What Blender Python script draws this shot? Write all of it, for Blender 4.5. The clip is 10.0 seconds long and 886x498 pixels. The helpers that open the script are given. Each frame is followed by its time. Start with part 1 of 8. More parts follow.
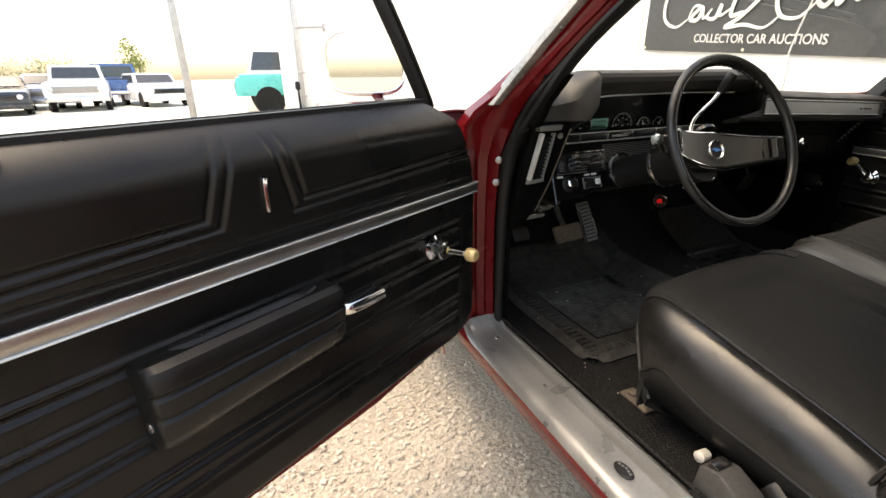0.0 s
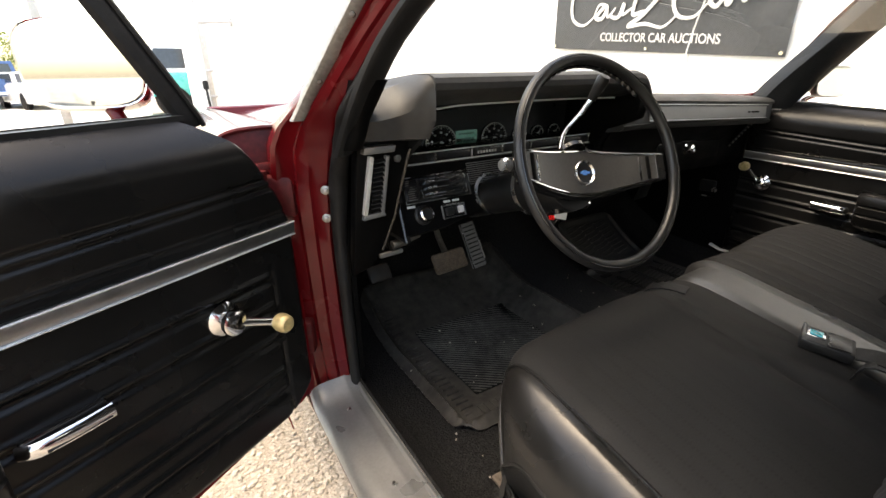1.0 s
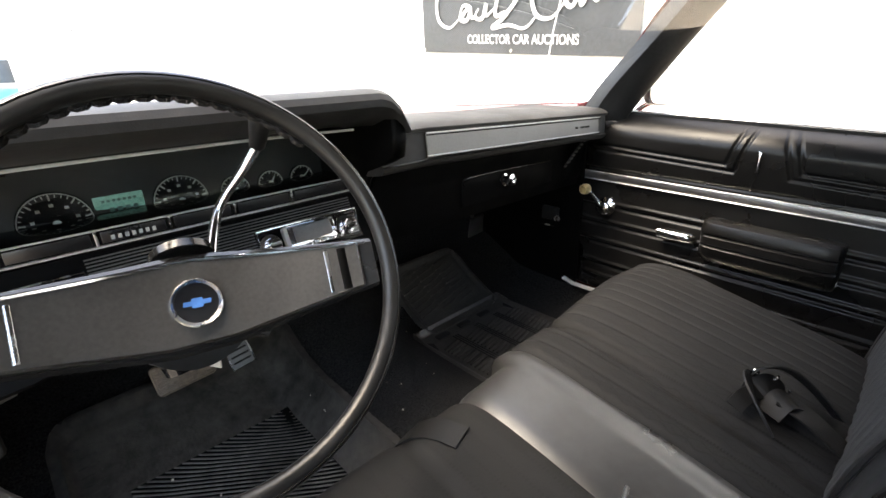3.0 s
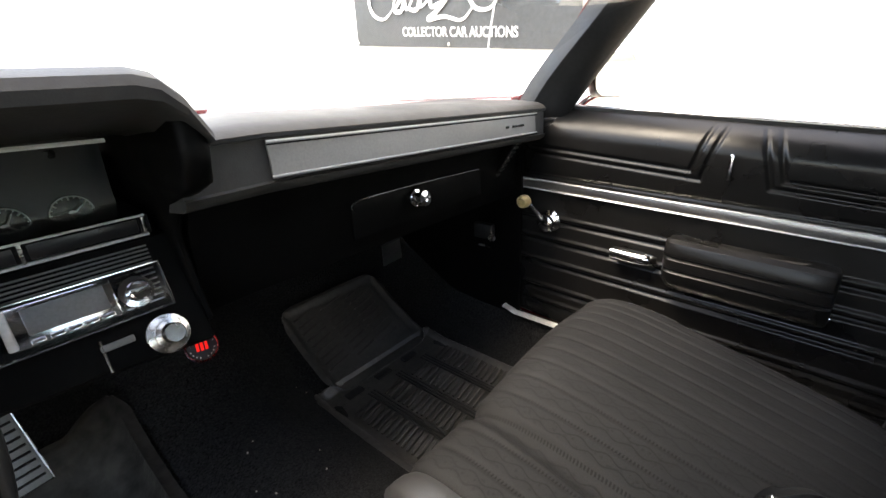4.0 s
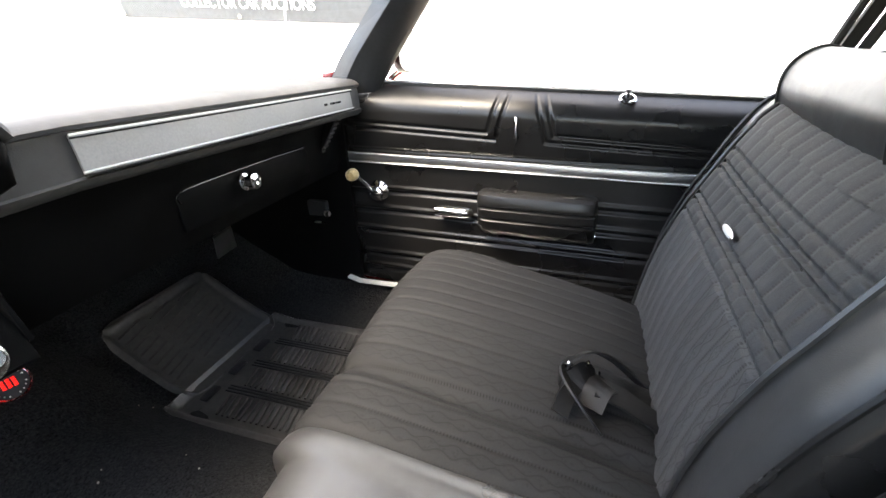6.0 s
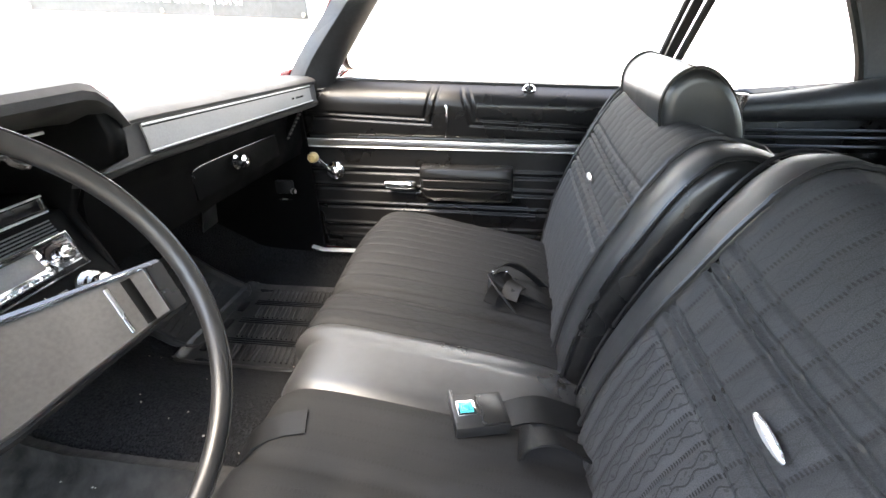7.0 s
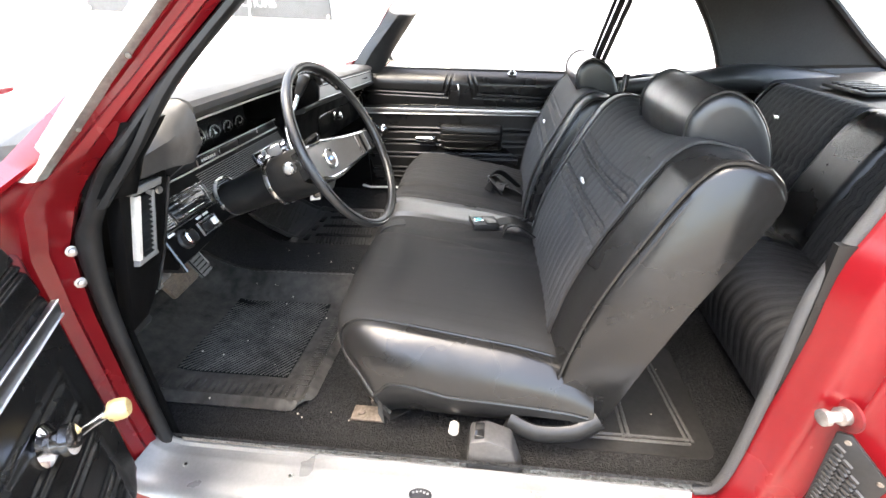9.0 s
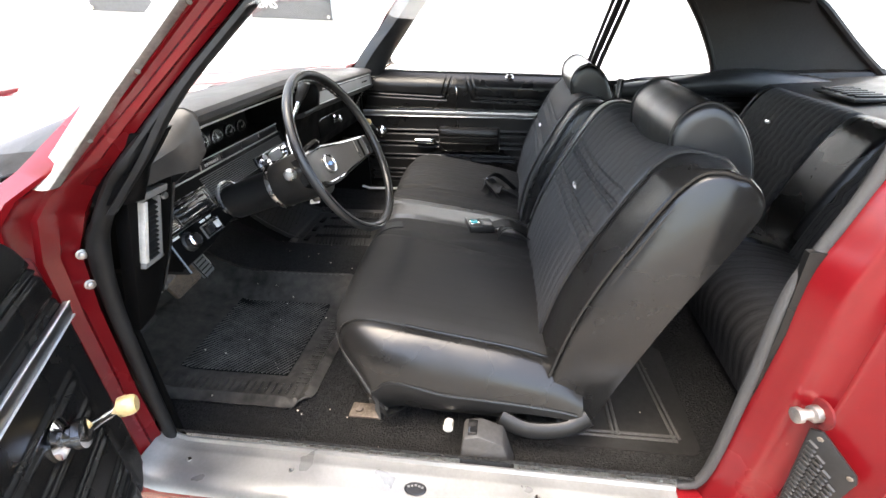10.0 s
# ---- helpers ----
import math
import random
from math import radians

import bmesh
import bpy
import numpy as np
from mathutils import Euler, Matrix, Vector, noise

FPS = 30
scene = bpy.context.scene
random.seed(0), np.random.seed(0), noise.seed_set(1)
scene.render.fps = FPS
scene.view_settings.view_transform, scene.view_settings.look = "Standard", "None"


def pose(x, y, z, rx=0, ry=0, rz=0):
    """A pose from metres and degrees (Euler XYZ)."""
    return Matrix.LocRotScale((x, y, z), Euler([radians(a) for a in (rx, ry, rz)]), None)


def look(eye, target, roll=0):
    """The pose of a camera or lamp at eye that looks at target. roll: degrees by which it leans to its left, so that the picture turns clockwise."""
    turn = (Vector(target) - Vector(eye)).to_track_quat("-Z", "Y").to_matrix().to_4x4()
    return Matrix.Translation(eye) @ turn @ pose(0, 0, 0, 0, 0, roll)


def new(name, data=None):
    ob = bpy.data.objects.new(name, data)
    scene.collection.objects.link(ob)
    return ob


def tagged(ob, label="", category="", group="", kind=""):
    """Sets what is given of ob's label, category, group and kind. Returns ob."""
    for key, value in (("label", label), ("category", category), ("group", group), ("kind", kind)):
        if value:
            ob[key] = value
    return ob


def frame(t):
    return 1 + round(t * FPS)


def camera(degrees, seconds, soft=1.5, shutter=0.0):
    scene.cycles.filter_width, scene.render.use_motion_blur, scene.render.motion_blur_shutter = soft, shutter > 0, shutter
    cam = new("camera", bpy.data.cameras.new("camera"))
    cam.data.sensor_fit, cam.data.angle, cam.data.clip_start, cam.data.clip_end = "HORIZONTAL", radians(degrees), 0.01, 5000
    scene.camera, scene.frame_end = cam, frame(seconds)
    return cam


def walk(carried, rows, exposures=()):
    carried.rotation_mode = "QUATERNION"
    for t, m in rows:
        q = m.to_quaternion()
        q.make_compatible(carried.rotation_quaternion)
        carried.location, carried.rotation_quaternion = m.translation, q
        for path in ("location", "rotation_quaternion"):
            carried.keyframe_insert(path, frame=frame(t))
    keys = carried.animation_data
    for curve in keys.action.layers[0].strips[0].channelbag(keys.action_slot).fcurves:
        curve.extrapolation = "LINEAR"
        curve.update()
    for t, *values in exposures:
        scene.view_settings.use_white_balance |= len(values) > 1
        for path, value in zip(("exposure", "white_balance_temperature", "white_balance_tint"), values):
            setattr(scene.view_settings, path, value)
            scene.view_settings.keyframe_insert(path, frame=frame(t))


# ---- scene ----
cam = camera(89.1, 10.0)
PATH = [
    (0, (-1.446, -1.044, 1.171), (-0.716, 0.673, 0.45), -0.7),
    (0.5, (-1.271, -0.98, 1.189), (-0.498, 0.712, 0.453), -0.1),
    (1, (-1.105, -0.894, 1.18), (-0.14, 0.697, 0.448), -0.8),
    (1.5, (-0.963, -0.827, 1.206), (0.184, 0.638, 0.471), -1.7),
    (2, (-0.82, -0.81, 1.211), (0.378, 0.61, 0.471), -2.3),
    (2.5, (-0.658, -0.775, 1.211), (0.58, 0.61, 0.47), -2.4),
    (3, (-0.531, -0.764, 1.196), (0.723, 0.613, 0.468), -2.4),
    (4.5, (-0.15, -0.582, 1.149), (1.301, 0.566, 0.389), -2.7),
    (5, (-0.136, -0.578, 1.137), (1.367, 0.49, 0.362), -2.9),
    (5.5, (-0.205, -0.614, 1.145), (1.42, 0.218, 0.328), -3.0),
    (6, (-0.313, -0.658, 1.176), (1.391, -0.074, 0.309), -2.8),
    (6.2, (-0.361, -0.683, 1.173), (1.37, -0.175, 0.309), -3.2),
    (7.3, (-0.711, -0.699, 1.248), (1.036, -0.414, 0.316), -2.4),
    (7.5, (-0.781, -0.693, 1.26), (0.965, -0.413, 0.327), -2.4),
    (8, (-0.969, -0.725, 1.292), (0.775, -0.446, 0.353), -2.4),
    (8.5, (-1.186, -0.74, 1.312), (0.56, -0.458, 0.378), -2.6),
    (9, (-1.41, -0.728, 1.29), (0.336, -0.447, 0.355), -2.5),
    (9.5, (-1.493, -0.721, 1.285), (0.251, -0.437, 0.349), -2.5),
    (10, (-1.433, -0.744, 1.314), (0.31, -0.461, 0.373), -2.4),
]
EXPOSURES = [(0, 2.25, 8600, 10), (1, 2.55, 8400, 10), (2.0, 3.25, 8300, 10), (2.5, 3.4, 8000, 10), (4.5, 3.45, 7600, 10), (5, 3.6, 7500, 10), (6, 4.35, 7500, 10), (7.5, 4.7, 7400, 10), (8.0, 4.9, 7400, 10), (8.5, 4.75, 7300, 10), (9, 4.25, 7300, 10), (9.5, 3.85, 7300, 10), (10, 3.65, 7300, 10)]
walk(cam, [(t, look(eye, target, roll)) for t, eye, target, roll in PATH], EXPOSURES)

# ---- light ----
world = bpy.data.worlds.new("world")
scene.world = world
world.use_nodes = True
wn = world.node_tree
sky = wn.nodes.new("ShaderNodeTexSky")
sky.sky_type = "NISHITA"
sky.sun_disc = False
sky.sun_elevation = radians(70)
sky.sun_rotation = radians(300)
sky.air_density = 1.0
sky.dust_density = 2.6
wn.links.new(sky.outputs[0], wn.nodes["Background"].inputs[0])
wn.nodes["Background"].inputs[1].default_value = 0.15

sun_data = bpy.data.lights.new("sun", "SUN")
sun_data.energy = 0.6
sun_data.angle = radians(40)
sun_data.color = (1.0, 0.96, 0.9)
sun = new("sun", sun_data)
sun.matrix_world = look((-2.96, 1.71, 9.40), (0, 0, 0))


# ---- materials ----
def mk(name, col, rough=0.5, metal=0.0, var=0.25, scale=9.0, fine=120.0, bump=0.15, bscale=300.0, col2=None, coat=0.0, dist=0.002, rvar=0.12, coords="Object", spec=0.5):
    """Principled material with stains, grain and relief."""
    m = bpy.data.materials.new(name)
    m.use_nodes = True
    nt = m.node_tree
    b = nt.nodes["Principled BSDF"]
    tc = nt.nodes.new("ShaderNodeTexCoord")
    n1 = nt.nodes.new("ShaderNodeTexNoise")
    n1.inputs["Scale"].default_value, n1.inputs["Detail"].default_value = scale, 6
    n2 = nt.nodes.new("ShaderNodeTexNoise")
    n2.inputs["Scale"].default_value, n2.inputs["Detail"].default_value = fine, 4
    n3 = nt.nodes.new("ShaderNodeTexNoise")
    n3.inputs["Scale"].default_value, n3.inputs["Detail"].default_value = bscale, 5
    for n in (n1, n2, n3):
        nt.links.new(tc.outputs[coords], n.inputs["Vector"])
    add = nt.nodes.new("ShaderNodeMath")
    add.operation = "ADD"
    nt.links.new(n1.outputs[0], add.inputs[0])
    nt.links.new(n2.outputs[0], add.inputs[1])
    rng = nt.nodes.new("ShaderNodeMapRange")
    rng.inputs[1].default_value, rng.inputs[2].default_value = 0.7, 1.3
    nt.links.new(add.outputs[0], rng.inputs[0])
    mix = nt.nodes.new("ShaderNodeMix")
    mix.data_type = "RGBA"
    c2 = col2 or tuple(c * (1 + var) for c in col)
    c1 = tuple(c * (1 - var) for c in col) if not col2 else col
    mix.inputs["A"].default_value, mix.inputs["B"].default_value = (*c1, 1), (*c2, 1)
    nt.links.new(rng.outputs[0], mix.inputs["Factor"])
    nt.links.new(mix.outputs["Result"], b.inputs["Base Color"])
    rr = nt.nodes.new("ShaderNodeMapRange")
    rr.inputs[1].default_value, rr.inputs[2].default_value = 0.3, 0.7
    rr.inputs[3].default_value, rr.inputs[4].default_value = max(0.02, rough - rvar), min(1, rough + rvar)
    nt.links.new(n1.outputs[0], rr.inputs[0])
    nt.links.new(rr.outputs[0], b.inputs["Roughness"])
    b.inputs["Metallic"].default_value = metal
    b.inputs["Coat Weight"].default_value = coat
    b.inputs["Coat Roughness"].default_value = 0.06
    b.inputs["Specular IOR Level"].default_value = spec
    if bump:
        bp = nt.nodes.new("ShaderNodeBump")
        bp.inputs["Strength"].default_value, bp.inputs["Distance"].default_value = bump, dist
        nt.links.new(n3.outputs[0], bp.inputs["Height"])
        nt.links.new(bp.outputs[0], b.inputs["Normal"])
    return m


def leather(name, col, rough, cell=420.0, strength=0.25):
    """Grained vinyl: cells of a crazed skin over softer dents."""
    m = mk(name, col, rough, var=0.2, scale=5, fine=60, bump=0)
    nt = m.node_tree
    tc = nt.nodes.new("ShaderNodeTexCoord")
    vo = nt.nodes.new("ShaderNodeTexVoronoi")
    vo.feature = "DISTANCE_TO_EDGE"
    vo.inputs["Scale"].default_value = cell
    dents = nt.nodes.new("ShaderNodeTexNoise")
    dents.inputs["Scale"].default_value, dents.inputs["Detail"].default_value = 14, 3
    for n in (vo, dents):
        nt.links.new(tc.outputs["Object"], n.inputs["Vector"])
    b1, b2 = nt.nodes.new("ShaderNodeBump"), nt.nodes.new("ShaderNodeBump")
    b1.inputs["Strength"].default_value, b1.inputs["Distance"].default_value = 0.16, 0.008
    b2.inputs["Strength"].default_value, b2.inputs["Distance"].default_value = strength, 0.0006
    nt.links.new(dents.outputs[0], b1.inputs["Height"])
    nt.links.new(vo.outputs[0], b2.inputs["Height"])
    nt.links.new(b1.outputs[0], b2.inputs["Normal"])
    nt.links.new(b2.outputs[0], nt.nodes["Principled BSDF"].inputs["Normal"])
    return m


def maths(nt, op, a, b=0.0, c=0.0):
    n = nt.nodes.new("ShaderNodeMath")
    n.operation = op
    for k, v in enumerate((a, b, c)):
        if isinstance(v, (int, float)):
            n.inputs[k].default_value = v
        else:
            nt.links.new(v, n.inputs[k])
    return n.outputs[0]


def brocade(name, col, dark, pitch=0.027, dash=0.0085, scroll=1.0, spec=0.2):
    """Woven seat cloth: rows of short dashes, with scrolls between the rows. UV in metres: U across, V along the rows."""
    m = bpy.data.materials.new(name)
    m.use_nodes = True
    nt = m.node_tree
    b = nt.nodes["Principled BSDF"]
    uv = nt.nodes.new("ShaderNodeUVMap")
    sep = nt.nodes.new("ShaderNodeSeparateXYZ")
    nt.links.new(uv.outputs[0], sep.inputs[0])
    U, V = sep.outputs[0], sep.outputs[1]
    su = maths(nt, "FRACT", maths(nt, "DIVIDE", U, pitch))
    off = maths(nt, "ABSOLUTE", maths(nt, "SUBTRACT", su, 0.5))
    row = maths(nt, "LESS_THAN", off, 0.0026 / pitch)
    sv = maths(nt, "FRACT", maths(nt, "ADD", maths(nt, "DIVIDE", V, dash), maths(nt, "MULTIPLY", su, 0.9)))
    dashes = maths(nt, "MULTIPLY", row, maths(nt, "LESS_THAN", sv, 0.5))
    # scrolls: two waves that lean against each other, with a bud between them
    w1 = maths(nt, "SINE", maths(nt, "MULTIPLY", V, 2 * math.pi / 0.036))
    curl = maths(nt, "ABSOLUTE", maths(nt, "SUBTRACT", maths(nt, "MULTIPLY", off, 2.6), maths(nt, "ADD", 0.93, maths(nt, "MULTIPLY", w1, 0.2))))
    stem = maths(nt, "LESS_THAN", curl, 0.075)
    vo = nt.nodes.new("ShaderNodeTexVoronoi")
    vo.inputs["Scale"].default_value = 150
    nt.links.new(uv.outputs[0], vo.inputs["Vector"])
    buds = maths(nt, "MULTIPLY", maths(nt, "LESS_THAN", vo.outputs[0], 0.3), maths(nt, "GREATER_THAN", off, 0.27))
    motif = maths(nt, "MULTIPLY", maths(nt, "MAXIMUM", maths(nt, "MULTIPLY", stem, maths(nt, "GREATER_THAN", off, 0.2)), maths(nt, "MULTIPLY", buds, 0.7)), scroll)
    mask = maths(nt, "MAXIMUM", dashes, maths(nt, "MULTIPLY", motif, 0.9))
    weave = nt.nodes.new("ShaderNodeTexNoise")
    weave.inputs["Scale"].default_value, weave.inputs["Detail"].default_value = 900, 2
    nt.links.new(uv.outputs[0], weave.inputs["Vector"])
    worn = nt.nodes.new("ShaderNodeTexNoise")
    worn.inputs["Scale"].default_value, worn.inputs["Detail"].default_value = 6, 4
    nt.links.new(uv.outputs[0], worn.inputs["Vector"])
    mix = nt.nodes.new("ShaderNodeMix")
    mix.data_type = "RGBA"
    mix.inputs["A"].default_value, mix.inputs["B"].default_value = (*col, 1), (*dark, 1)
    nt.links.new(mask, mix.inputs["Factor"])
    mul = nt.nodes.new("ShaderNodeMix")
    mul.data_type, mul.blend_type = "RGBA", "MULTIPLY"
    mul.inputs["Factor"].default_value = 0.75
    nt.links.new(mix.outputs["Result"], mul.inputs["A"])
    tone = maths(nt, "ADD", maths(nt, "MULTIPLY", maths(nt, "SUBTRACT", weave.outputs[0], 0.5), 2.4), maths(nt, "ADD", maths(nt, "MULTIPLY", worn.outputs[0], 0.8), 0.55))
    nt.links.new(tone, mul.inputs["B"])
    nt.links.new(mul.outputs["Result"], b.inputs["Base Color"])
    b.inputs["Roughness"].default_value = 0.7
    b.inputs["Specular IOR Level"].default_value = spec
    bp = nt.nodes.new("ShaderNodeBump")
    bp.inputs["Strength"].default_value, bp.inputs["Distance"].default_value = 0.5, 0.0012
    h = maths(nt, "ADD", maths(nt, "MULTIPLY", mask, -1.0), maths(nt, "MULTIPLY", weave.outputs[0], 0.5))
    nt.links.new(h, bp.inputs["Height"])
    nt.links.new(bp.outputs[0], b.inputs["Normal"])
    return m


def glassy(name, tint, gloss=1.0):
    m = bpy.data.materials.new(name)
    m.use_nodes = True
    nt = m.node_tree
    nt.nodes.clear()
    out = nt.nodes.new("ShaderNodeOutputMaterial")
    tr, gl, mx, fr = (nt.nodes.new(k) for k in ("ShaderNodeBsdfTransparent", "ShaderNodeBsdfGlossy", "ShaderNodeMixShader", "ShaderNodeFresnel"))
    tr.inputs[0].default_value = (*tint, 1)
    gl.inputs["Roughness"].default_value = 0.01
    fr.inputs[0].default_value = 1.45
    nt.links.new(maths(nt, "MULTIPLY", fr.outputs[0], gloss), mx.inputs[0])
    nt.links.new(tr.outputs[0], mx.inputs[1])
    nt.links.new(gl.outputs[0], mx.inputs[2])
    nt.links.new(mx.outputs[0], out.inputs[0])
    return m


def glowing(name, col, strength):
    m = mk(name, col, 0.3, bump=0)
    b = m.node_tree.nodes["Principled BSDF"]
    b.inputs["Emission Color"].default_value, b.inputs["Emission Strength"].default_value = (*col, 1), strength
    return m


RED = mk("red_paint", (0.102, 0.0032, 0.0049), 0.27, coat=0.0, spec=0.32, var=0.05, scale=4, fine=40, bump=0.06, bscale=30, rvar=0.06)
RED_GLOSS = mk("red_paint_polished", (0.12, 0.003, 0.0048), 0.25, coat=1.0, var=0.05, scale=4, fine=40, bump=0.02, bscale=30, rvar=0.04)
# Dirty paint, taken darker: the hinge pocket's shade is in the colour.
RED_OLD_SHADED = mk("red_paint_dirty_shaded", (0.045, 0.003, 0.004), 0.5, var=0.5, scale=18, fine=90, bump=0.15, bscale=80, col2=(0.11, 0.012, 0.012), spec=0.25)
VINYL = leather("black_vinyl", (0.0088, 0.0086, 0.0083), 0.29)
VINYL.node_tree.nodes["Principled BSDF"].inputs["Specular IOR Level"].default_value = 0.34
VINYL_GLOSS = leather("black_vinyl_headrest", (0.0095, 0.0094, 0.0093), 0.32)
VINYL_SOFT = leather("black_vinyl_soft", (0.0125, 0.0123, 0.012), 0.40, 520)
VINYL_GREY = leather("charcoal_vinyl", (0.022, 0.022, 0.022), 0.38, 380)
DOOR_VINYL = leather("door_vinyl", (0.0060, 0.0058, 0.0055), 0.31, 500, 0.18)
DOOR_VINYL.node_tree.nodes["Principled BSDF"].inputs["Specular IOR Level"].default_value = 0.248
DOOR_VINYL.node_tree.nodes["Bump"].inputs["Strength"].default_value = 0.03
PAD = leather("dash_pad_vinyl", (0.030, 0.0292, 0.0283), 0.50, 300, 0.35)
PAD.node_tree.nodes["Principled BSDF"].inputs["Specular IOR Level"].default_value = 0.28
PLASTIC = mk("black_plastic", (0.0095, 0.0095, 0.0095), 0.45, var=0.3, scale=12, bump=0.1, bscale=500, dist=0.0005, spec=0.28)
GLOSS_BLACK = mk("gloss_black", (0.008, 0.008, 0.008), 0.16, var=0.3, scale=8, bump=0.03, bscale=40)
RUBBER = mk("black_rubber", (0.006, 0.0058, 0.0056), 0.55, var=0.5, scale=14, fine=80, bump=0.3, bscale=200, dist=0.001, col2=(0.013, 0.0125, 0.012), spec=0.22)
MAT_RUBBER = mk("worn_floor_mat_rubber", (0.016, 0.0152, 0.014), 0.48, scale=6, fine=34, bump=0.5, bscale=110, dist=0.002, col2=(0.058, 0.054, 0.048), spec=0.12)
RIB_RUBBER = mk("scuffed_lit_rib_rubber", (0.034, 0.032, 0.029), 0.55, scale=9, fine=40, bump=0.2, col2=(0.10, 0.095, 0.086), spec=0.10)
CARPET = mk("black_loop_carpet", (0.0008, 0.0008, 0.0008), 0.9, scale=170, fine=260, bump=1.0, bscale=190, dist=0.012, col2=(0.028, 0.0276, 0.0272), spec=0.1)
CLOTH = brocade("black_brocade_cloth", (0.037, 0.037, 0.0371), (0.0085, 0.0070, 0.0070), 0.0355, 0.0042, 0.9)
CLOTH_UPPER = brocade("black_tufted_cloth", (0.029, 0.029, 0.0291), (0.016, 0.013, 0.013), 0.0355, 0.0045, 0.35)
SEAT_CLOTH = brocade("black_seat_brocade", (0.0125, 0.0125, 0.0126), (0.0036, 0.0036, 0.0036), 0.044, 0.0046, 0.7, 0.1)
MATTE_BLACK = mk("matte_black_plastic", (0.0018, 0.0018, 0.0018), 0.55, var=0.3, scale=12, bump=0.15, bscale=400, dist=0.0006, spec=0.07)
BRIGHT = mk("polished_emblem", (0.85, 0.85, 0.84), 0.3, 0.75, var=0.05, bump=0)
CLOTH_PLAIN = brocade("black_ribbed_cloth", (0.0148, 0.0148, 0.0146), (0.0112, 0.0112, 0.011), 0.03, 0.006, 0.2, 0.08)
WEBBING = mk("black_belt_webbing", (0.0055, 0.0055, 0.0055), 0.55, var=0.3, bump=0.5, bscale=700, dist=0.001, spec=0.22)
CHROME = mk("chrome", (0.72, 0.72, 0.73), 0.1, 1.0, var=0.06, scale=20, bump=0.03, bscale=60, rvar=0.06)
WORN_CHROME = mk("worn_chrome", (0.5, 0.49, 0.47), 0.26, 1.0, var=0.25, scale=25, bump=0.1, bscale=150)
ALU = mk("scuffed_aluminium", (0.22, 0.22, 0.216), 0.38, 0.6, var=0.08, scale=12, fine=150, bump=0.15, bscale=90)
BRUSHED = mk("brushed_grey_metal", (0.16, 0.16, 0.155), 0.42, 0.25, var=0.15, scale=10, fine=300, bump=0.15, bscale=600, dist=0.0005)
SPOKE_GREY = mk("dark_brushed_spoke", (0.05, 0.048, 0.045), 0.42, 0.3, var=0.2, scale=14, fine=260, bump=0.1, bscale=500, dist=0.0005)
BRASS = mk("aged_cream_knob", (0.50, 0.37, 0.17), 0.35, 0.3, var=0.2, scale=60)
PALE_TRIM = mk("pale_trim", (0.42, 0.40, 0.36), 0.4, var=0.15, scale=30)
TAN = mk("aged_bright_strip", (0.30, 0.285, 0.26), 0.42, 0.75, var=0.3, scale=16, fine=120, bump=0.12, bscale=120)
PEDAL = mk("worn_pedal_rubber", (0.055, 0.040, 0.028), 0.6, scale=25, fine=120, bump=0.3, bscale=200, col2=(0.15, 0.11, 0.078))
STEEL = mk("dull_steel", (0.32, 0.30, 0.28), 0.42, 0.9, var=0.3, scale=40)
RUST = mk("rusty_steel", (0.06, 0.045, 0.034), 0.7, 0.4, scale=60, bump=0.4, bscale=200, col2=(0.15, 0.125, 0.10))
DIAL = mk("black_dial", (0.006, 0.006, 0.007), 0.35, bump=0)
INK = mk("pale_dial_print", (0.5, 0.5, 0.48), 0.6, bump=0)
LCD = glowing("lcd_green", (0.10, 0.24, 0.21), 0.05)
LCD_DARK = mk("lcd_segments", (0.03, 0.09, 0.08), 0.5, bump=0)
RED_LED = glowing("red_led", (0.9, 0.02, 0.02), 0.06)
FINE_LINE = mk("thin_bright_line", (0.6, 0.6, 0.58), 0.3, 0.45, var=0.05, bump=0, rvar=0.03)
BLUE = mk("blue_enamel", (0.06, 0.17, 0.42), 0.2, bump=0)
TEAL_BTN = mk("teal_button", (0.03, 0.33, 0.38), 0.3, bump=0)
LENS = glassy("clear_lens", (0.9, 0.92, 0.92))
WINDOW = glassy("window_glass", (0.93, 0.96, 0.95), 0.22)
MIRROR = mk("mirror_glass", (0.85, 0.86, 0.86), 0.02, 1.0, var=0.02, bump=0, rvar=0.01)
GRAVEL = mk("pale_gravel", (0.25, 0.215, 0.17), 0.9, scale=2.5, fine=70, bump=0.9, bscale=60, dist=0.02, col2=(0.42, 0.375, 0.31), coords="Object")
STONE = mk("gravel_stone", (0.27, 0.235, 0.19), 0.9, scale=30, fine=140, bump=0.3, bscale=150, col2=(0.44, 0.40, 0.34))
WHITE_WALL = mk("white_wall_sheet", (0.88, 0.87, 0.845), 0.5, var=0.05, scale=1.2, fine=30, bump=0.06, bscale=12)
BANNER = mk("charcoal_banner_vinyl", (0.05, 0.05, 0.05), 0.45, var=0.25, scale=2.2, fine=30, bump=0.4, bscale=3, dist=0.03)
WHITE_INK = mk("white_banner_print", (0.75, 0.74, 0.7), 0.5, var=0.08, scale=6, bump=0)
GALV = mk("galvanised_steel", (0.5, 0.5, 0.5), 0.4, 0.8, var=0.2, scale=14)
LEAF = mk("dry_leaves", (0.06, 0.09, 0.03), 0.7, var=0.4, scale=3, bump=0)
BARK = mk("bark", (0.12, 0.09, 0.06), 0.9, var=0.3, scale=10, bump=0.4)


